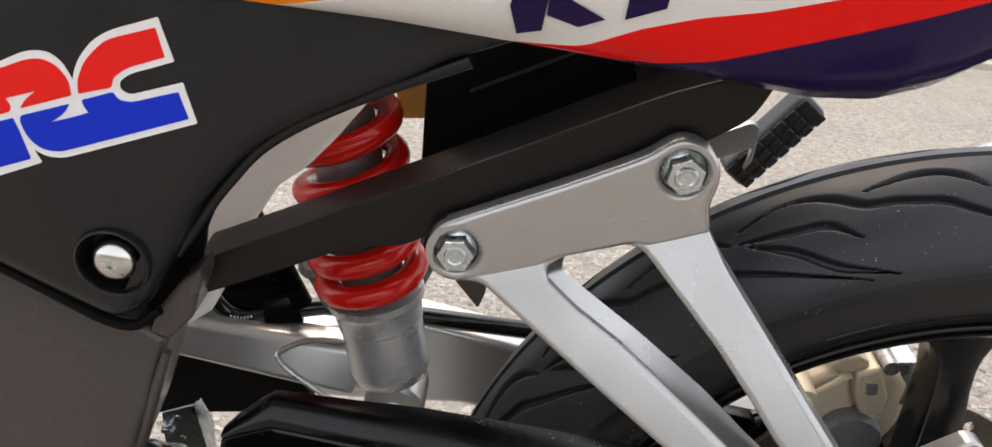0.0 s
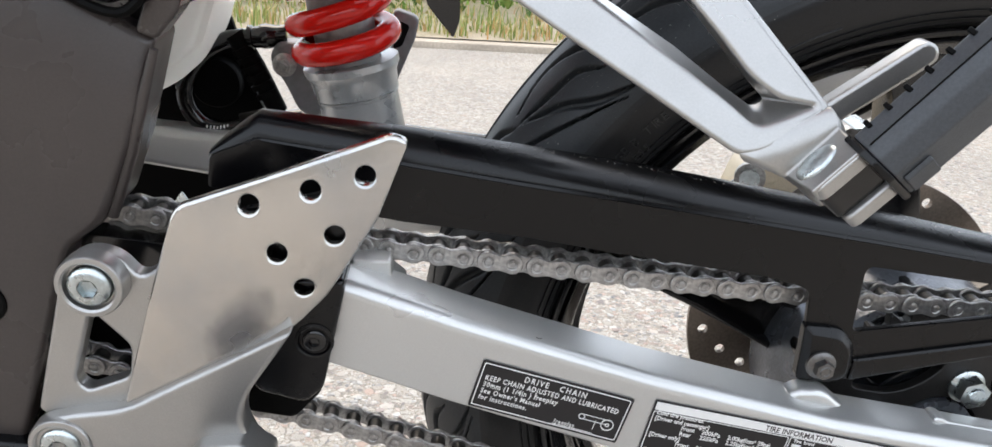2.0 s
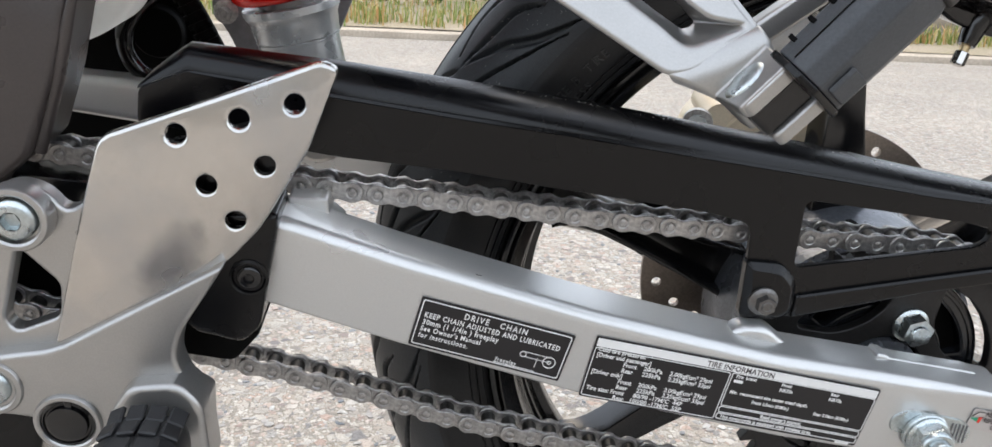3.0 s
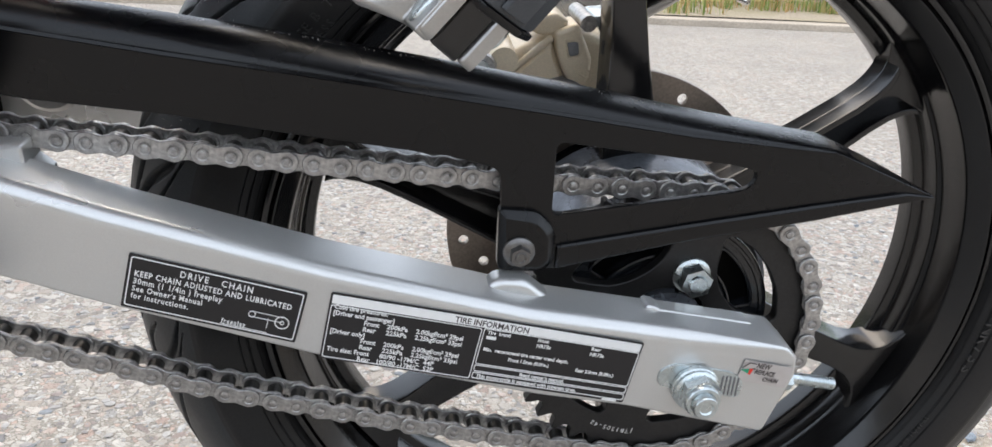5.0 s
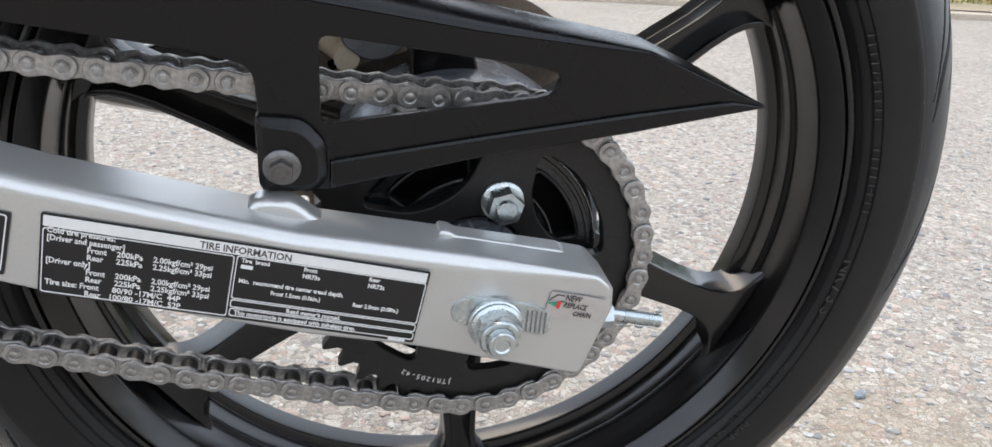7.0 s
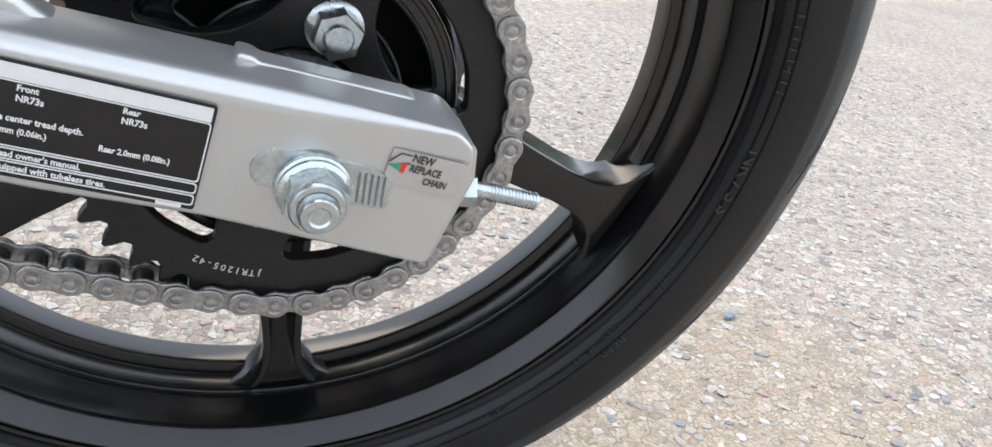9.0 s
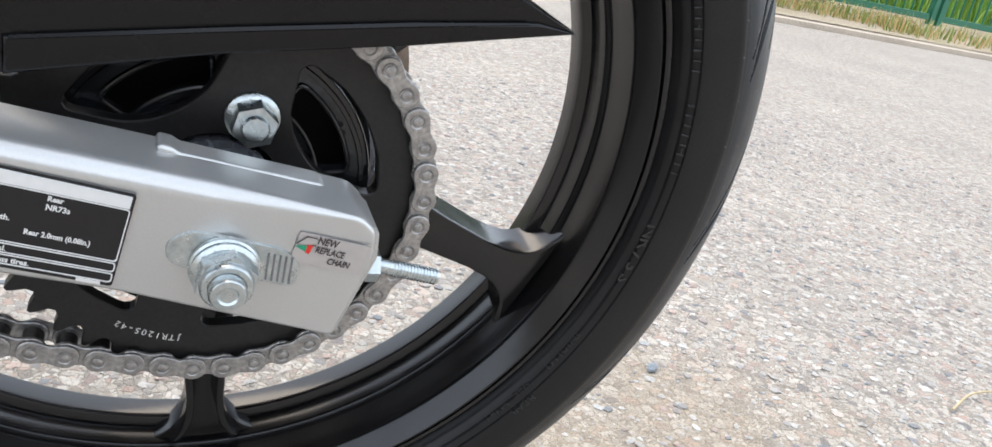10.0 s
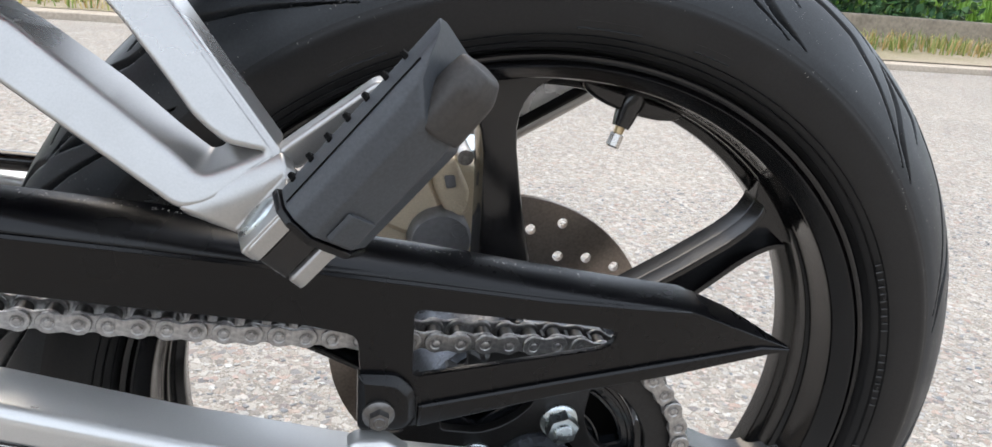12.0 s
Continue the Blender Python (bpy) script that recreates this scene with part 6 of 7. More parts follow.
# the clevis: two tabs across the pin, at the foot of the hanger
cvec = Vector((0.77, 0.06, -0.63)).normalized()
fvec = (dvec - cvec * dvec.dot(cvec)).normalized()
gvec = cvec.cross(fvec).normalized()
if gvec.y > 0:
    gvec = -gvec
CLV = Matrix(((fvec.x, cvec.x, gvec.x, -0.1282), (fvec.y, cvec.y, gvec.y, -0.0906), (fvec.z, cvec.z, gvec.z, 0.1844), (0, 0, 0, 1)))


def tab_bm(outline, c0, c1, bevel):
    bm = plate(rounded(outline, 0.004, 4), c0, c1, bevel=bevel, segs=3)
    bmesh.ops.transform(bm, matrix=CLV, verts=bm.verts[:])
    return bm


def foot_bm():
    """The ledge at the foot: it drops from the legs' end and turns out to the clevis."""
    leg_end = [leg_plane(Vector((x, -0.0079, z))) for x, z in ((-0.1712, 0.1905), (-0.1600, 0.1960), (-0.1480, 0.2040), (-0.1346, 0.2112))]
    back = [CLV @ Vector((-0.0160 + 0.0280 * f, -0.0150, -0.0200)) for f in (0, 0.33, 0.67, 1)]
    lip = [CLV @ Vector((-0.0122 + 0.0242 * f, -0.0146, 0.0004)) for f in (0, 0.33, 0.67, 1)]
    rows = [leg_end, [p.lerp(q, 0.35) + Vector((0, -0.0012, 0.0008)) for p, q in zip(leg_end, back)], [p.lerp(q, 0.72) + Vector((0, -0.0012, 0.0010)) for p, q in zip(leg_end, back)], back, [p.lerp(q, 0.5) for p, q in zip(back, lip)], lip]
    down = Vector((0.0046, 0.0020, -0.0044))
    bm = bmesh.new()
    a = [[bm.verts.new(p) for p in r] for r in rows]
    b = [[bm.verts.new(p + down) for p in r] for r in rows]
    n, k = len(rows), 4
    for i in range(n - 1):
        for j in range(k - 1):
            bm.faces.new((a[i][j], a[i][j + 1], a[i + 1][j + 1], a[i + 1][j]))
            bm.faces.new((b[i + 1][j], b[i + 1][j + 1], b[i][j + 1], b[i][j]))
    edge = [(0, j) for j in range(k)] + [(i, k - 1) for i in range(1, n)] + [(n - 1, j) for j in range(k - 2, -1, -1)] + [(i, 0) for i in range(n - 2, 0, -1)]
    for (i, j), (p, q) in zip(edge, edge[1:] + edge[:1]):
        bm.faces.new((a[i][j], b[i][j], b[p][q], a[p][q]))
    bmesh.ops.recalc_face_normals(bm, faces=bm.faces[:])
    rim = [e for e in bm.edges if len(e.link_faces) == 2 and e.calc_face_angle(0) > 0.7]
    bmesh.ops.bevel(bm, geom=rim, offset=0.0016, segments=3, profile=0.5, affect="EDGES", clamp_overlap=True)
    return bm


part("hanger_foot", foot_bm(), CAST, hanger, smooth=60)
part("clevis_tab", tab_bm([(-0.0118, 0.0008), (0.0120, 0.0008), (0.0122, -0.034), (-0.0165, -0.034), (-0.0140, -0.010)], -0.0138, -0.0080, 0.0014), CAST, hanger)
part("clevis_tab", tab_bm([(-0.0110, 0.0020), (0.0125, 0.0020), (0.0125, -0.034), (-0.0110, -0.034)], 0.0045, 0.0100, 0.0014), CAST, hanger)
part("clevis_web", tab_bm([(-0.0150, -0.0215), (0.0115, -0.0215), (0.0115, -0.037), (-0.0170, -0.037)], -0.0132, 0.0095, 0.0012), CAST, hanger)
part("pin_end", tube([CLV @ Vector((0.004, 0.0098, -0.012)), CLV @ Vector((0.004, 0.0140, -0.012))], 0.0052, 16), ZINC, hanger)
pin = part("peg_pin", bmesh.new(), ZINC, hanger, "zinc clevis pin")
bm = turned([(0, -0.0019), (0.0058, -0.0017), (0.0074, -0.0008), (0.0076, 0.0)], 28)
bmesh.ops.transform(bm, matrix=CLV @ pose(-0.0036, -0.0146, -0.0130) @ Matrix.Diagonal((1.25, 1, 0.85, 1)), verts=bm.verts[:])
bm.to_mesh(pin.data)
bm.free()
pin.data.shade_smooth()
part("stop_arm", plate(rounded([(-0.1380, 0.2090, 0.002), (-0.1330, 0.2130, 0.002), (-0.1010, 0.2385, 0.003), (-0.0950, 0.2365, 0.003), (-0.0940, 0.2310, 0.002), (-0.0990, 0.2265, 0.002), (-0.1290, 0.2030, 0.002)], 0.003), -0.0620, -0.0540, bevel=0.0020, segs=3), CAST, hanger)
def peg_loft(sections, bevel=0.0010):
    """A body along the peg: sections of (place along it, corners across it and outwards); a corner may lie further along."""
    bm = bmesh.new()
    rings = [[bm.verts.new(PEG @ Vector((s + (c[2] if len(c) > 2 else 0.0), c[0], c[1]))) for c in sec] for s, sec in sections]
    for p, q in zip(rings, rings[1:]):
        for i in range(len(p)):
            j = (i + 1) % len(p)
            bm.faces.new((p[i], p[j], q[j], q[i]))
    bm.faces.new(rings[0][::-1])
    bm.faces.new(rings[-1])
    bmesh.ops.recalc_face_normals(bm, faces=bm.faces[:])
    rim = [e for e in bm.edges if e.calc_face_angle(0) > 0.25]
    bmesh.ops.bevel(bm, geom=rim, offset=bevel, segments=2, profile=0.5, affect="EDGES", clamp_overlap=True)
    return bm


PEG_SEC = [(-0.0150, 0.0060), (-0.0145, 0.0112), (-0.0050, 0.0156), (0.0010, 0.0150), (0.0075, 0.0100), (0.0102, -0.0080), (0.0060, -0.0200), (-0.0090, -0.0200)]
PEG_END = [(-0.0150, 0.0060, 0.0), (-0.0145, 0.0112, 0.0), (-0.0072, 0.0150, -0.0020), (-0.0010, 0.0150, -0.0170), (0.0070, 0.0100, -0.0250), (0.0090, -0.0080, -0.0270), (0.0050, -0.0180, -0.0270), (-0.0090, -0.0180, -0.0060)]
peg = part("passenger_footpeg", peg_loft([(0.0130, PEG_SEC), (0.0620, PEG_SEC), (0.0925, PEG_END)]), PEGRUB, bike, "dark grey rubber passenger footpeg, folded up", smooth=30)
part("peg_end", peg_loft([(0.0640, [(-0.0020, 0.0085), (0.0070, 0.0085), (0.0110, 0.0030), (0.0112, -0.0100), (0.0070, -0.0160), (-0.0040, -0.0160)]), (0.0830, [(-0.0030, 0.0075), (0.0060, 0.0075), (0.0105, 0.0020), (0.0108, -0.0090), (0.0070, -0.0140), (-0.0050, -0.0140)]), (0.0900, [(-0.0040, 0.0050), (0.0030, 0.0050), (0.0075, 0.0010), (0.0080, -0.0060), (0.0050, -0.0110), (-0.0050, -0.0110)])], 0.0020), PEGDUST, peg, smooth=50)
part("peg_heel", tab_bm([(-0.0125, -0.0010), (0.0150, -0.0010), (0.0150, -0.020), (-0.0125, -0.020)], -0.0076, 0.0042, 0.0020), GLOSS, peg)
part("peg_collar", peg_loft([(0.0098, [(y * 1.10, z * 1.06) for y, z in PEG_SEC]), (0.0128, [(y * 1.10, z * 1.06) for y, z in PEG_SEC])], 0.0008), SATIN, peg, smooth=30)
for k in range(7):
    x = 0.0198 + 0.00935 * k
    part("notch", peg_block(x - 0.0010, x + 0.0010, -0.0156, -0.0120, 0.0070, 0.0128, 0.0003, 1), DARK, peg)
part("seam", tube([PEG @ Vector((0.015, -0.0058, 0.0154)), PEG @ Vector((0.080, -0.0058, 0.0154))], 0.00035, 6), DARK, peg)
part("heel_panel", peg_loft([(0.0150, [(0.0085, 0.0060), (0.0104, 0.0050), (0.0114, -0.0070), (0.0080, -0.0080)]), (0.0270, [(0.0085, 0.0060), (0.0104, 0.0050), (0.0114, -0.0070), (0.0080, -0.0080)])], 0.0006), PEGRUB, peg)

# -- frame rail under the seat --
RAIL = [(-0.4108, 0.2405, 0.003), (-0.4021, 0.2446, 0), (-0.3610, 0.2654, 0), (-0.2779, 0.3087, 0), (-0.2237, 0.3373, 0.01), (-0.1925, 0.3497, 0.004), (-0.1825, 0.3466, 0.004), (-0.1888, 0.3308), (-0.2071, 0.3172), (-0.2322, 0.3088, 0), (-0.2892, 0.2785, 0), (-0.3189, 0.2597, 0.004), (-0.3454, 0.2544, 0.003), (-0.3826, 0.2359, 0), (-0.4089, 0.2235, 0.003)]
rail = part("frame_rail", plate(rounded(RAIL, 0.006, 3), 0.0030, 0.0300, bevel=0.0018, segs=2), FRAME, bike, "dark brown-black painted frame rail")
part("rail_bracket", plate(rounded([(-0.312, 0.272), (-0.300, 0.285), (-0.215, 0.328), (-0.200, 0.320), (-0.225, 0.300), (-0.300, 0.258)], 0.005), 0.022, 0.040, bevel=0.002), DARK, rail)
part("rail_far", plate(rounded([(-0.31, 0.295), (-0.22, 0.345), (-0.18, 0.350), (-0.20, 0.318), (-0.31, 0.265)], 0.006), 0.150, 0.170, bevel=0.002), FRAME, rail)
part("rail_tail", plate(rounded([(-0.235, 0.345), (-0.200, 0.352), (-0.192, 0.340), (-0.200, 0.326), (-0.212, 0.318), (-0.225, 0.318)], 0.006), 0.0300, 0.0450, bevel=0.003), FRAME, rail)
under = part("under_seat_box", plate(rounded([(-0.320, 0.262), (-0.320, 0.400), (-0.150, 0.420), (-0.150, 0.365), (-0.215, 0.330), (-0.290, 0.285)], 0.004), 0.060, 0.150, bevel=0.002), DARK, bike, "black plastic box under the seat")
part("box_rib", plate(rounded([(-0.300, 0.312), (-0.235, 0.345), (-0.235, 0.343), (-0.300, 0.310)], 0.0002), 0.0585, 0.0605), GLOSS, under)
part("mud_flap", plate(rounded([(-0.302, 0.262), (-0.285, 0.262), (-0.2835, 0.2170), (-0.2865, 0.2075, 0.002), (-0.3005, 0.2240)], 0.002), 0.0410, 0.0440, bevel=0.0006), GLOSS, bike, "small black plastic flap")
part("reflector", plate(rounded([(-0.342, 0.300), (-0.322, 0.300), (-0.3225, 0.272), (-0.339, 0.270)], 0.003), 0.120, 0.128, bevel=0.001), AMBER, bike, "amber plastic piece")

# -- side covers --
def bulge(co):
    """The side cover swells a little forwards and leans back towards its top."""
    t = max(0.0, min(1.0, (-0.36 - co.x) / 0.10))
    lean = 1.7 * max(0.0, co.z - 0.295) ** 2 + 1.0 * max(0.0, co.x + 0.37) ** 2
    return Vector((co.x, co.y - 0.003 * t * t * (3 - 2 * t) + lean if co.y < 0 else co.y, co.z))


COVER = [(-0.2751, 0.3562, 0.001), (-0.3066, 0.3455, 0), (-0.3369, 0.3291, 0), (-0.3544, 0.3207, 0.006), (-0.3724, 0.3100, 0.010), (-0.3865, 0.2940, 0.006), (-0.3965, 0.2805, 0), (-0.4085, 0.2560, 0.008), (-0.4190, 0.2335, 0.012), (-0.4315, 0.2263, 0.010), (-0.4742, 0.2474, 0), (-0.6043, 0.3138), (-0.6055, 0.4310), (-0.3956, 0.4287), (-0.2749, 0.3782)]
cover = part("side_cover", plate(dense(rounded(COVER, 0.006, 4), 0.010), -0.0260, 0.0020, holes=[circle(-0.4285, 0.2573, 0.0128, 36)], bevel=0.0105, segs=6, deep=0.8, grade=lambda p: 0.25 if math.hypot(p[0] + 0.4285, p[1] - 0.2573) < 0.015 else 1.0, shape=bulge, cuts=[0.296 + 0.009 * k for k in range(15)], cuts_x=[-0.596 + 0.012 * k for k in range(27)]), SIDE, bike, "satin black side cover", smooth=45)
part("recess", turned([(0.0150, 0.0040), (0.0144, 0.0010), (0.0136, 0.0006), (0.0128, 0.0020), (0.0122, 0.0130), (0, 0.0130)], 44, (-0.4285, -0.0312, 0.2573)), SIDE, cover)
bolt = part("cover_bolt", turned([(0, -0.0092), (0.0034, -0.0091), (0.0062, -0.0080), (0.0082, -0.0058), (0.0092, -0.0028), (0.0093, 0.0004), (0.0088, 0.0040)], 36, (-0.4280, -0.0235, 0.2577)), BRUSHED, cover, "polished domed bolt", smooth=60)
for k in range(3):
    part("bolt_recess", block(0.0056, 0.0004, 0.0015, at(-0.4280, -0.0327, 0.2577, 0, 60 * k + 12, 0), 0), ZINC, bolt)
part("cover_lip", tube(spline([(-0.2984, -0.0080, 0.3456), (-0.3425, -0.0080, 0.3250), (-0.3726, -0.0080, 0.3057), (-0.3890, -0.0080, 0.2868), (-0.3998, -0.0080, 0.2710), (-0.4113, -0.0080, 0.2520)], 6), 0.003, 10), SIDE, cover)
# near-black tube stands in for the dark gap under the cover's edge
part("cover_gasket", tube(spline([(-0.4150, -0.0215, 0.2325), (-0.4310, -0.0238, 0.2252), (-0.4742, -0.0238, 0.2464), (-0.6043, -0.0238, 0.3128)], 6), 0.0024, 8), DARK, cover)
# near-black strip added to darken the gap between the cover's edge and the tank
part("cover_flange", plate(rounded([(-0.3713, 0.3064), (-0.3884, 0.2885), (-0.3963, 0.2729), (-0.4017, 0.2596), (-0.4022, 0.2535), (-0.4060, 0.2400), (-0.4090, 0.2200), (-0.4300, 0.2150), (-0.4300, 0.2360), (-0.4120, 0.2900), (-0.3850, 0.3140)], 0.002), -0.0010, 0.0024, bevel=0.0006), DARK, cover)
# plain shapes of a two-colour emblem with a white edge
def decal(points, lift, mat, name, r=0.003):
    pts = dense(rounded(points, r, 3), 0.006)
    part(name, plate(pts, -0.0264 - lift, -0.0260 - lift + 0.0001, shape=bulge, cuts=[0.296 + 0.009 * k for k in range(8)], cuts_x=[-0.512 + 0.012 * k for k in range(11)]), mat, cover)


decal([(-0.4057, 0.3535, 0.0006), (-0.4002, 0.3390, 0.0006), (-0.4159, 0.3333, 0.003), (-0.4194, 0.3303, 0.004), (-0.4192, 0.3276, 0.004), (-0.4161, 0.3259, 0.003), (-0.3975, 0.3320, 0.0006), (-0.3928, 0.3177, 0.0006), (-0.4420, 0.2998, 0.006), (-0.4488, 0.3003, 0.008), (-0.4538, 0.3042, 0.008), (-0.4560, 0.3117, 0.004), (-0.4566, 0.3145, 0.002), (-0.4491, 0.3172, 0), (-0.4371, 0.3212, 0), (-0.4353, 0.3259, 0.001), (-0.4354, 0.3304, 0.004), (-0.4333, 0.3369, 0.008), (-0.4277, 0.3443, 0.01), (-0.4215, 0.3479, 0.008)], 0.0003, INK, "emblem_edge", 0.001)
decal([(-0.4655, 0.3308, 0), (-0.4507, 0.3383, 0.004), (-0.4436, 0.3387, 0.01), (-0.4386, 0.3355, 0.008), (-0.4359, 0.3304, 0.006), (-0.4340, 0.3260, 0.001), (-0.4353, 0.3213, 0), (-0.4547, 0.3152, 0), (-0.4524, 0.3043, 0.001), (-0.4495, 0.2974, 0.0006), (-0.4718, 0.2879, 0)], 0.0003, INK, "emblem_edge", 0.001)
decal([(-0.4065, 0.3500, 0.0004), (-0.4034, 0.3403, 0.0004), (-0.4167, 0.3354, 0.004), (-0.4213, 0.3317, 0.004), (-0.4221, 0.3281, 0.001), (-0.4336, 0.3249, 0.0005), (-0.4338, 0.3292, 0.004), (-0.4311, 0.3366, 0.008), (-0.4242, 0.3438, 0.008), (-0.4198, 0.3457, 0.004)], 0.0006, L_RED, "emblem_red", 0.0005)
decal([(-0.4216, 0.3266, 0.001), (-0.4200, 0.3239, 0.004), (-0.4156, 0.3234, 0.003), (-0.3991, 0.3286, 0.0004), (-0.3957, 0.3192, 0.0004), (-0.4426, 0.3023, 0.006), (-0.4490, 0.3029, 0.006), (-0.4534, 0.3071, 0.006), (-0.4552, 0.3127, 0.002), (-0.4547, 0.3149, 0.001), (-0.4371, 0.3209, 0.0005), (-0.4392, 0.3172, 0.003), (-0.4441, 0.3135, 0.0003), (-0.4366, 0.3160, 0.002), (-0.4306, 0.3183, 0.0003), (-0.4322, 0.3207, 0.002), (-0.4327, 0.3227, 0.0005)], 0.0006, L_BLUE, "emblem_blue", 0.0005)
decal([(-0.4657, 0.3288, 0), (-0.4509, 0.3353, 0.004), (-0.4451, 0.3361, 0.01), (-0.4400, 0.3337, 0.008), (-0.4366, 0.3290, 0.006), (-0.4362, 0.3240, 0.0005), (-0.4546, 0.3175, 0.0005), (-0.4527, 0.3207, 0.003), (-0.4486, 0.3243, 0.0004), (-0.4595, 0.3207, 0.0005), (-0.4578, 0.3179, 0.002), (-0.4584, 0.3160, 0.0005), (-0.4678, 0.3121, 0)], 0.0006, L_RED, "emblem_red", 0.0005)
decal([(-0.4682, 0.3099, 0), (-0.4576, 0.3137, 0.0005), (-0.4556, 0.3079, 0.004), (-0.4532, 0.2986, 0.0005), (-0.4712, 0.2916, 0)], 0.0006, L_BLUE, "emblem_blue", 0.0005)

FRONT = [(-0.4160, 0.2120, 0.003), (-0.4790, 0.2445, 0), (-0.640, 0.3250), (-0.640, -0.10), (-0.510, -0.060), (-0.4960, 0.0100, 0), (-0.4800, 0.0580, 0.006), (-0.4620, 0.1140, 0.004), (-0.4430, 0.1290, 0.004), (-0.4300, 0.1630, 0)]


def panel_bend(co):
    """The panel leans back towards its top edge."""
    s = 0.2120 + 0.516 * (-0.416 - co.x) - co.z
    return Vector((co.x, co.y + (2.2 * max(0.0, 0.075 - s) ** 2 if co.y < 0 else 0.0), co.z))


front = part("frame_cover", plate(dense(rounded(FRONT, 0.006, 4), 0.012), -0.0250, 0.0180, bevel=0.0035, segs=3, shape=panel_bend, cuts=[0.0 + 0.010 * k for k in range(32)], cuts_x=[-0.630 + 0.012 * k for k in range(18)]), PANEL, bike, "brown-black satin frame cover")
# near-black disc stands in for a shaded round recess in the cover
part("cover_plug", turned([(0, -0.0004), (0.0085, -0.0004), (0.0100, -0.0010), (0.0112, -0.0006), (0.0116, 0.002)], 32, (-0.5048, -0.0252, 0.0848)), DARK, front)
part("cover_edge", tube([(-0.4150, -0.018, 0.2090), (-0.4295, -0.018, 0.1630), (-0.4420, -0.018, 0.1300)], [0.002, 0.0035, 0.0035], 10), PANEL, front)

part("cover_post", plate(rounded([(-0.4090, 0.2420), (-0.4005, 0.2490), (-0.3998, 0.2430), (-0.4045, 0.2250), (-0.4150, 0.2120), (-0.4240, 0.2150), (-0.4190, 0.2280)], 0.0025), -0.0150, 0.0028, bevel=0.0022, segs=3), PANEL, front)
# a small plated bracket, bent along one edge, below the cross piece
sb = part("plated_bracket", plate(rounded([(-0.4644, 0.0873), (-0.4454, 0.0954), (-0.4348, 0.0652), (-0.4420, 0.0480), (-0.4638, 0.0500)], 0.0015), 0.0800, 0.0815, bevel=0.0004), ZINC, bike, "small zinc-plated bent bracket")
part("bracket_wing", plate(rounded([(-0.4454, 0.0954), (-0.4395, 0.1040), (-0.4294, 0.0960), (-0.4293, 0.0500), (-0.4420, 0.0480), (-0.4348, 0.0652)], 0.0015), 0.0800, 0.0815, bevel=0.0004, shape=lambda co: Vector((co.x, co.y - 0.9 * max(0.0, co.x + 0.4440), co.z))), ZINC, sb)
part("bracket_bolt", flange_bolt(0.0032, 0.0026, 0.0044), ZINC, sb).matrix_local = at(-0.4607, 0.0798, 0.0787)
for x, z in ((-0.4550, 0.0850), (-0.4530, 0.0700)):
    part("bracket_rivet", turned([(0, -0.0010), (0.0014, -0.0008), (0.0020, 0.0002)], 16, (x, 0.0800, z)), STEEL, sb)

# -- spring and damper --
SX, SZ = -0.334, 0.139


def on_shock(z, y=YW):
    return Vector((SX - 0.21 * (z - SZ), y, z))


axis = (on_shock(0.3) - on_shock(0.1)).normalized()
SHK = Matrix.Translation(on_shock(0.139)) @ axis.to_track_quat("Y", "Z").to_matrix().to_4x4()
damper = part("shock_absorber", turned([(0.0, -0.0140), (0.0165, -0.0135), (0.0205, -0.0108), (0.0222, -0.0060), (0.0226, -0.0030), (0.0226, 0.026), (0.0236, 0.0265), (0.0236, 0.0300), (0.0240, 0.0310), (0.0244, 0.0360), (0.0260, 0.0395), (0.0268, 0.0405), (0.0268, 0.0445), (0, 0.0445)], 56), SHOCK, bike, "grey painted shock absorber")
damper.matrix_local = SHK
part("damper_tube", turned([(0.0172, 0.0440), (0.0172, 0.20), (0, 0.20)], 48), DAMPER, damper, "dull grey damper tube inside the spring")
part("damper_rib", turned([(0.0225, 0.0240), (0.0232, 0.0245), (0.0232, 0.0255), (0.0225, 0.0260)], 48), SHOCK, damper)
part("damper_foot", turned([(0.0150, -0.016), (0.0175, -0.014), (0.0175, 0.014), (0.0150, 0.016), (0.0070, 0.016), (0.0070, -0.016)], 36, closed=True), CAST, damper).matrix_local = SHK.inverted() @ Matrix.Translation(on_shock(0.112))
# the lowest turn lies on the seat, the rest open out
COIL_N, COIL_H = (-1.0, -0.16, 0.1, 0.34, 0.84, 1.25, 1.84, 2.25, 3.25, 6.4), (0.0520, 0.0535, 0.0545, 0.0575, 0.0685, 0.0765, 0.0880, 0.0965, 0.1180, 0.1880)


def coil_height(n):
    return sum(np.interp(n + d, COIL_N, COIL_H) for d in (-0.2, -0.1, 0.0, 0.1, 0.2)) / 5


coil = []
for k in range(-13, 180):
    a = 2 * math.pi * k / 28 + 2.6
    coil.append((0.0248 * math.cos(a), float(coil_height(k / 28)), -0.0248 * math.sin(a)))
part("coil_spring", tube(coil, 0.0066, 14), RED, damper, "glossy red coil spring")
part("upper_seat", turned([(0, 0.195), (0.030, 0.195), (0.031, 0.190), (0.020, 0.186)], 36), GLOSS, damper)

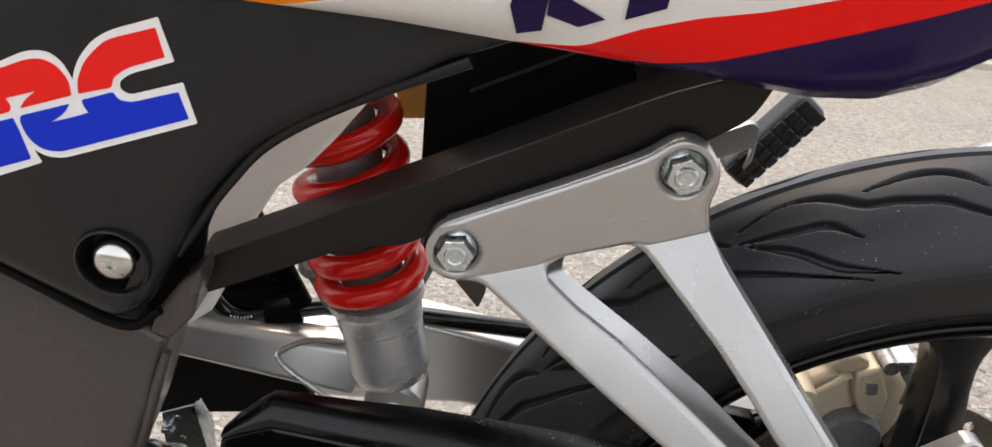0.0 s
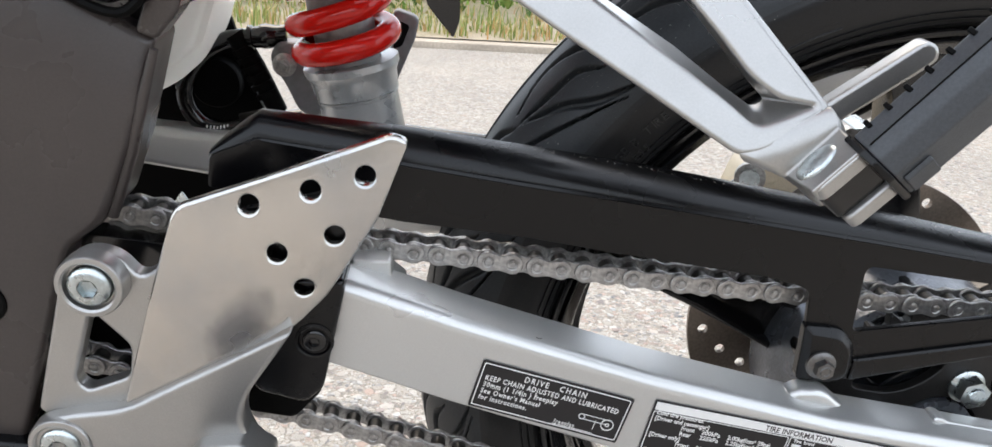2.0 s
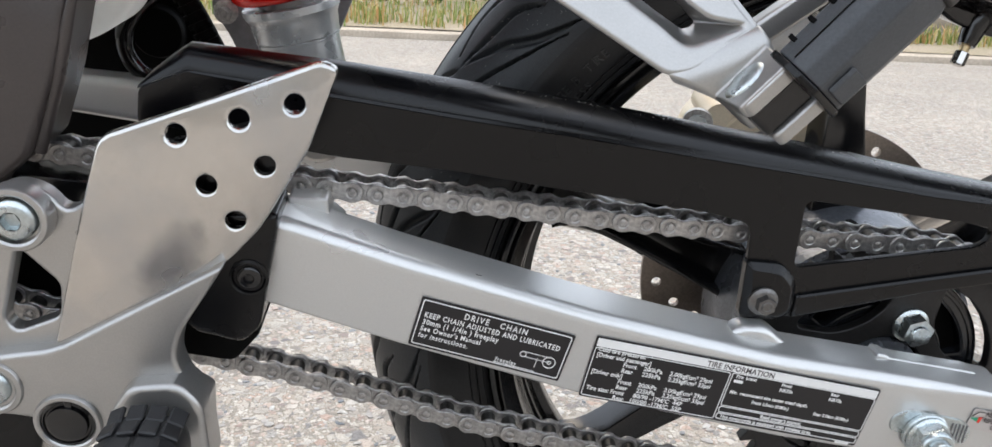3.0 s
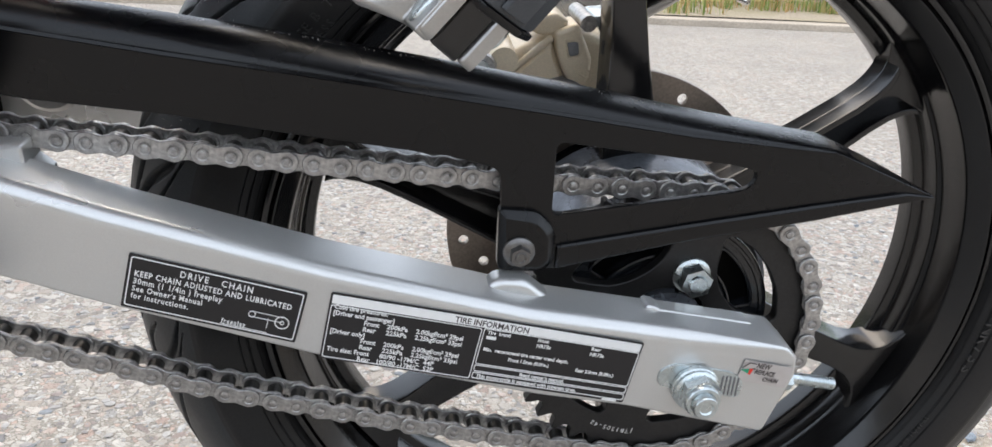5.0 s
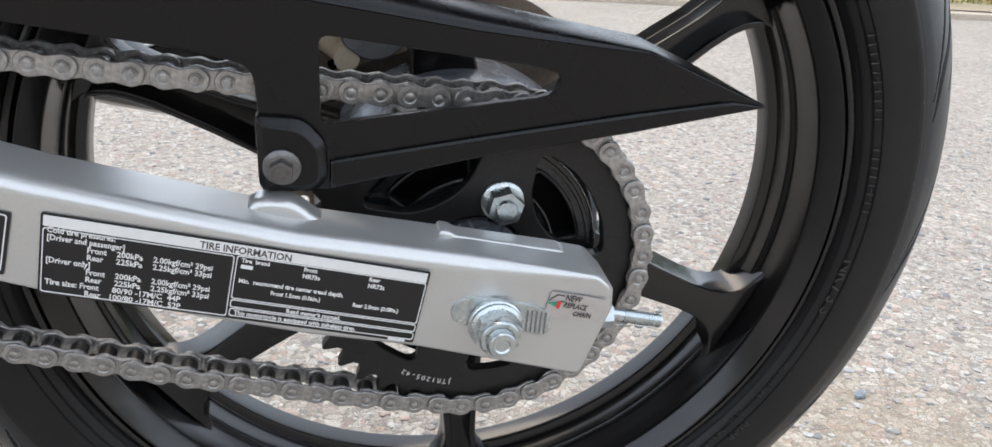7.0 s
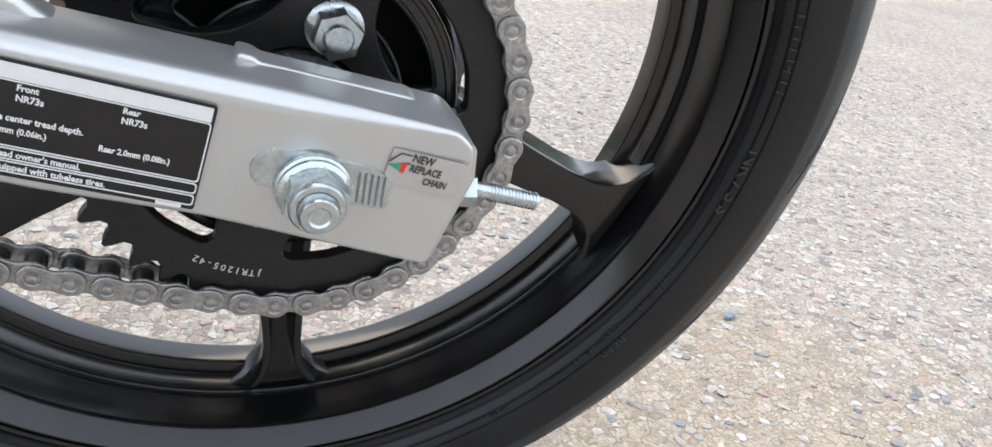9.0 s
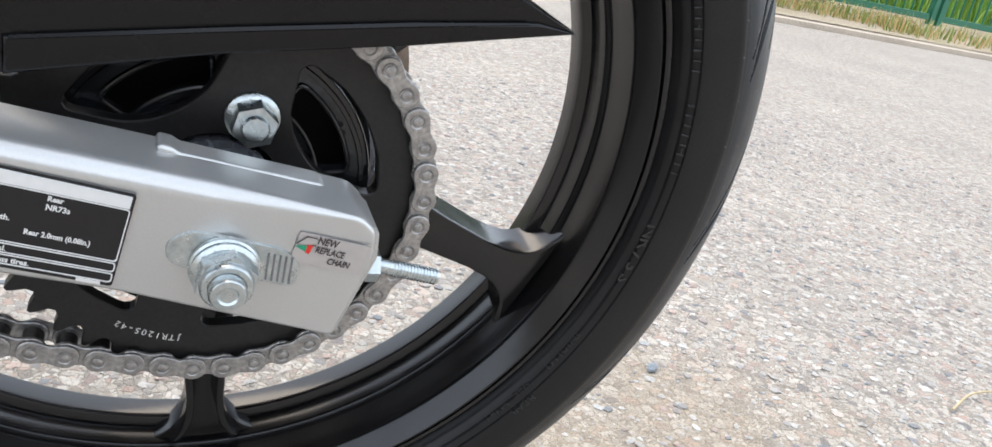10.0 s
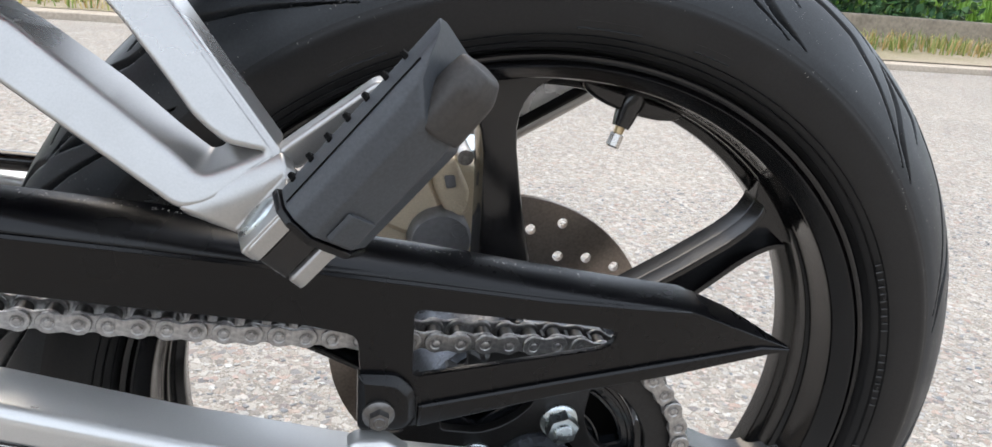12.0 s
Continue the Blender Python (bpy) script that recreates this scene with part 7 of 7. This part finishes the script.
# -- tank, hoses and brackets behind the covers --
part("header_tank", plate(rounded([(-0.500, 0.140), (-0.4569, 0.1540), (-0.4400, 0.1640), (-0.4330, 0.1720), (-0.4240, 0.1880), (-0.4190, 0.2060), (-0.3960, 0.2400), (-0.372, 0.265), (-0.338, 0.295), (-0.318, 0.320), (-0.318, 0.380), (-0.500, 0.380)], 0.010, 4), 0.095, 0.150, bevel=0.006, segs=3), TANK, bike, "milky white plastic tank behind the cover")
part("tank_shoulder", plate(rounded([(-0.4700, 0.1850), (-0.4256, 0.1874), (-0.4130, 0.1970), (-0.4047, 0.2209), (-0.3915, 0.2478), (-0.3836, 0.2603), (-0.3810, 0.2664), (-0.3681, 0.2769), (-0.3548, 0.2922), (-0.3415, 0.3103), (-0.3300, 0.3300), (-0.4700, 0.3300)], 0.003, 4), 0.0300, 0.0480, bevel=0.0030, segs=3), TANK, bike.children[-1])
hose = part("brake_hose", tube(spline([(-0.3875, 0.1370, 0.1845), (-0.3995, 0.1350, 0.1828), (-0.4086, 0.1350, 0.1817), (-0.4228, 0.1350, 0.1792), (-0.4374, 0.1350, 0.1705), (-0.4486, 0.1350, 0.1553), (-0.4505, 0.1350, 0.1403), (-0.4425, 0.1350, 0.1273), (-0.4282, 0.1350, 0.1230), (-0.4095, 0.1390, 0.1265), (-0.3815, 0.1470, 0.1290)], 6), 0.0058, 14), GLOSS, bike, "black rubber brake hose")
for k in range(7):
    part("printed_bar", block(0.0010, 0.0003, 0.0022 if k % 3 else 0.0016, at(-0.4370 + 0.0021 * k, 0.1288, 0.1262 - 0.0005 * k + 0.00012 * k * k, 0, 8, 0), 0), INK, hose)
part("hose_sleeve", tube([(-0.4175, 0.1370, 0.1242), (-0.3965, 0.1410, 0.1282)], 0.0086, 16), DARK, hose)
part("hose_end", tube([(-0.4095, 0.1350, 0.1815), (-0.4070, 0.1350, 0.1818), (-0.4065, 0.1350, 0.1819), (-0.4025, 0.1350, 0.1824), (-0.4020, 0.1350, 0.1825), (-0.3980, 0.1360, 0.1830), (-0.3875, 0.1370, 0.1845)], [0.0078, 0.0078, 0.0066, 0.0066, 0.0076, 0.0076, 0.0046], 12), GLOSS, hose)
part("brake_pipe", tube([(-0.386, 0.150, 0.1270), (-0.320, 0.165, 0.1160), (-0.230, 0.178, 0.1040)], 0.0062, 14), GLOSS, bike, "glossy black pipe along the far arm")
cable = part("sensor_cable", tube(spline([(-0.4180, 0.1330, 0.1840), (-0.4143, 0.1330, 0.1784), (-0.4064, 0.1340, 0.1642), (-0.3984, 0.1350, 0.1462), (-0.3945, 0.1370, 0.1360)], 6), 0.0062, 12), DARK, bike, "black ribbed sensor cable")
for k in range(6):
    c0 = Vector((-0.4135 + 0.0026 * k, 0.1330, 0.1765 - 0.0054 * k))
    part("cable_ring", tube([c0, c0 + Vector((0.0014, 0, -0.0028))], 0.0072, 12), DARK, cable)
part("link_plate", plate(rounded([(-0.3975, 0.170), (-0.3930, 0.181), (-0.378, 0.182), (-0.362, 0.158), (-0.366, 0.134), (-0.380, 0.138), (-0.388, 0.156)], 0.006), 0.128, 0.140, bevel=0.003, segs=3), GREYPAINT, bike, "grey cast link plate")
part("link_bolt", flange_bolt(0.0048, 0.0040, 0.0072), STEEL, bike.children[-1]).matrix_local = at(-0.3876, 0.128, 0.1680)
tb = part("tank_bracket", plate(rounded([(-0.322, 0.205), (-0.307, 0.200), (-0.309, 0.188), (-0.321, 0.158), (-0.330, 0.165)], 0.004), 0.128, 0.136, bevel=0.0020, segs=3), GREYPAINT, bike, "grey cast bracket behind the spring")
# near-black patch on the solid bracket stands in for its dark hole
part("bracket_pocket", plate(rounded([(-0.3205, 0.1985), (-0.3125, 0.1955), (-0.3170, 0.1830), (-0.3225, 0.1810)], 0.002), 0.1274, 0.1284), DARK, tb)
# near-black filler sheet: the shade of the engine space is put into its colour
part("engine_block", plate(rounded([(-0.62, 0.36), (-0.500, 0.36), (-0.490, 0.20), (-0.470, 0.168), (-0.432, 0.160), (-0.432, 0.120), (-0.445, 0.090), (-0.395, 0.086), (-0.395, 0.03), (-0.62, 0.0)], 0.006), 0.158, 0.190, bevel=0.004), DARK, bike, "near-black sheet standing in for the shaded engine space")
# another added near-black sheet, standing in for shade inside the hose loop
part("inner_mudguard", plate(rounded([(-0.485, 0.202), (-0.4275, 0.2000), (-0.4160, 0.1640), (-0.4095, 0.1380), (-0.4015, 0.1210), (-0.485, 0.108)], 0.006), 0.1530, 0.1565, bevel=0.001), DARK, bike, "near-black sheet standing in for the dark space behind the hose")
part("grommet_disc", turned([(0, 0.0), (0.0150, 0.0), (0.0165, 0.002), (0.0165, 0.010)], 32, (-0.4345, 0.1450, 0.1495)), DARK, hose)
part("slider_top", plate(rounded([(-0.50, 0.118), (-0.36, 0.101), (-0.36, 0.086), (-0.50, 0.096)], 0.004), -0.004, 0.022, bevel=0.002), GLOSS, slider)

# far peg and its hanger
fp = part("far_footpeg", block(0.074, 0.026, 0.024, at(-0.0975, 0.252, 0.2335, 0, -54, 0), 0.006, 3), PEGBLACK, bike, "black ribbed rubber footpeg")
for i in range(7):
    for j in range(3):
        q = at(-0.0975, 0.252, 0.2335, 0, -54, 0) @ pose(-0.0306 + 0.0102 * i, -0.0135, -0.0075 + 0.0075 * j)
        part("peg_rib", block(0.0080, 0.0020, 0.0056, q, 0.0006, 1), PEGBLACK, fp)
fh = part("far_hanger", plate(rounded([(-0.160, 0.228), (-0.118, 0.250), (-0.112, 0.246), (-0.112, 0.222), (-0.117, 0.214), (-0.114, 0.232), (-0.150, 0.214)], 0.003), 0.232, 0.238, bevel=0.001), CAST, bike, "silver cast far hanger")
part("far_leg", tube([(-0.30, 0.165, 0.262), (-0.155, 0.232, 0.220)], 0.009, 14), CAST, fh)
part("far_leg", tube([(-0.205, 0.165, 0.305), (-0.150, 0.232, 0.224)], 0.008, 14), CAST, fh)

# the silencer on the far side, seen through the wheel
def silencer_way(u):
    return Vector((-0.036 + 0.140 * u, 0.272, 0.118 + 0.0885 * u))


silencer = part("silencer", tube([silencer_way(u) for u in (0.0, 0.02, 0.5, 0.98, 1.0)], [0.040, 0.0435, 0.0440, 0.0435, 0.040], 36), SHOCK, bike, "silver exhaust silencer beyond the wheel")
# a near-black tube stands in for the shadow seam, a pale one for the strip beside it
part("heat_shield", tube([silencer_way(u) + Vector((0.012, -0.034, -0.020)) for u in (0.0, 0.5, 1.0)], 0.0065, 14), DARK, silencer)
part("heat_shield", tube([silencer_way(u) + Vector((0.017, -0.026, -0.029)) for u in (0.0, 0.5, 1.0)], 0.0060, 14), CAST, silencer)

# -- tail fairing: bands of colour in one swelling skin --
TAIL_B = [(-0.4584, 0.3710), (-0.3932, 0.3625), (-0.3704, 0.3616), (-0.3284, 0.3604), (-0.2821, 0.3573), (-0.2223, 0.3530), (-0.1794, 0.3488), (-0.1577, 0.3505), (-0.1390, 0.3575), (-0.1275, 0.3650), (-0.0936, 0.3930), (-0.0509, 0.4290)]
TAIL_P = [(-0.2821, 0.3573), (-0.2487, 0.3562), (-0.2355, 0.3576), (-0.2181, 0.3616), (-0.1769, 0.3785), (-0.1499, 0.3895), (-0.0933, 0.4123), (-0.0506, 0.4448)]
TAIL_R = [(-0.2892, 0.3576), (-0.2791, 0.3593), (-0.2618, 0.3613), (-0.2445, 0.3706), (-0.2271, 0.3769), (-0.2076, 0.3817), (-0.1455, 0.4027), (-0.0930, 0.4246), (-0.0505, 0.4499)]
TAIL_O = [(-0.4584, 0.3710), (-0.3713, 0.3617), (-0.3654, 0.3620), (-0.3423, 0.3692), (-0.2990, 0.3845), (-0.1966, 0.4258), (-0.0501, 0.4655)]


def along(curve, x):
    return float(np.interp(x, [p[0] for p in curve], [p[1] for p in curve]))


bm = bmesh.new()
cols = []
for k in range(101):
    x = -0.46 + 0.40 * k / 100
    b = along(TAIL_B, x)
    p = max(b, along(TAIL_P, x)) if x > -0.283 else b
    r = max(p, along(TAIL_R, x)) if x > -0.290 else p
    o = max(r, along(TAIL_O, x))
    top = 0.50
    zs = [b, b + 0.0001]
    for lo, hi in ((b, p), (p, r), (r, o), (o, top)):
        zs += [lo + (hi - lo) * j / 4 for j in range(1, 5)]
    col = []
    for i, z in enumerate(zs):
        s = (z - b)
        y = -0.030 - 0.030 * math.sin(min(1.0, s / 0.09) * 1.45) + 0.010 * math.exp(-s / 0.0035)
        if i == 0:
            y = 0.010
        col.append(bm.verts.new((x, y, z + (0.004 if i == 0 else 0))))
    cols.append(col)
for a, b in zip(cols, cols[1:]):
    for j in range(len(a) - 1):
        try:
            f = bm.faces.new((a[j], b[j], b[j + 1], a[j + 1]))
        except ValueError:
            continue
        f.material_index = 0 if j <= 4 else 1 if j <= 8 else 2 if j <= 12 else 3
bmesh.ops.dissolve_degenerate(bm, dist=1e-5, edges=bm.edges[:])
bmesh.ops.recalc_face_normals(bm, faces=bm.faces[:])
tail = part("tail_fairing", bm, [T_PURPLE, T_RED, T_WHITE, T_ORANGE], bike, "glossy tail fairing in white, red, orange and purple", smooth=60)
for pts in ([(-0.2865, 0.3740), (-0.2835, 0.3640), (-0.2755, 0.3662), (-0.2745, 0.3800), (-0.2850, 0.3800)], [(-0.2745, 0.3720), (-0.2640, 0.3690), (-0.2560, 0.3728), (-0.2690, 0.3790), (-0.2745, 0.3790)], [(-0.2500, 0.3735), (-0.2380, 0.3790), (-0.2380, 0.3890), (-0.2500, 0.3870)]):
    part("printed_bar", plate([Vector(p) for p in pts], -0.0395, -0.0390, shape=lambda co: Vector((co.x, -0.0302 - 0.030 * math.sin(min(1.0, (co.z - along(TAIL_B, co.x)) / 0.09) * 1.45) - (0.0004 if co.y < -0.0392 else 0.0), co.z))), T_PURPLE, tail)
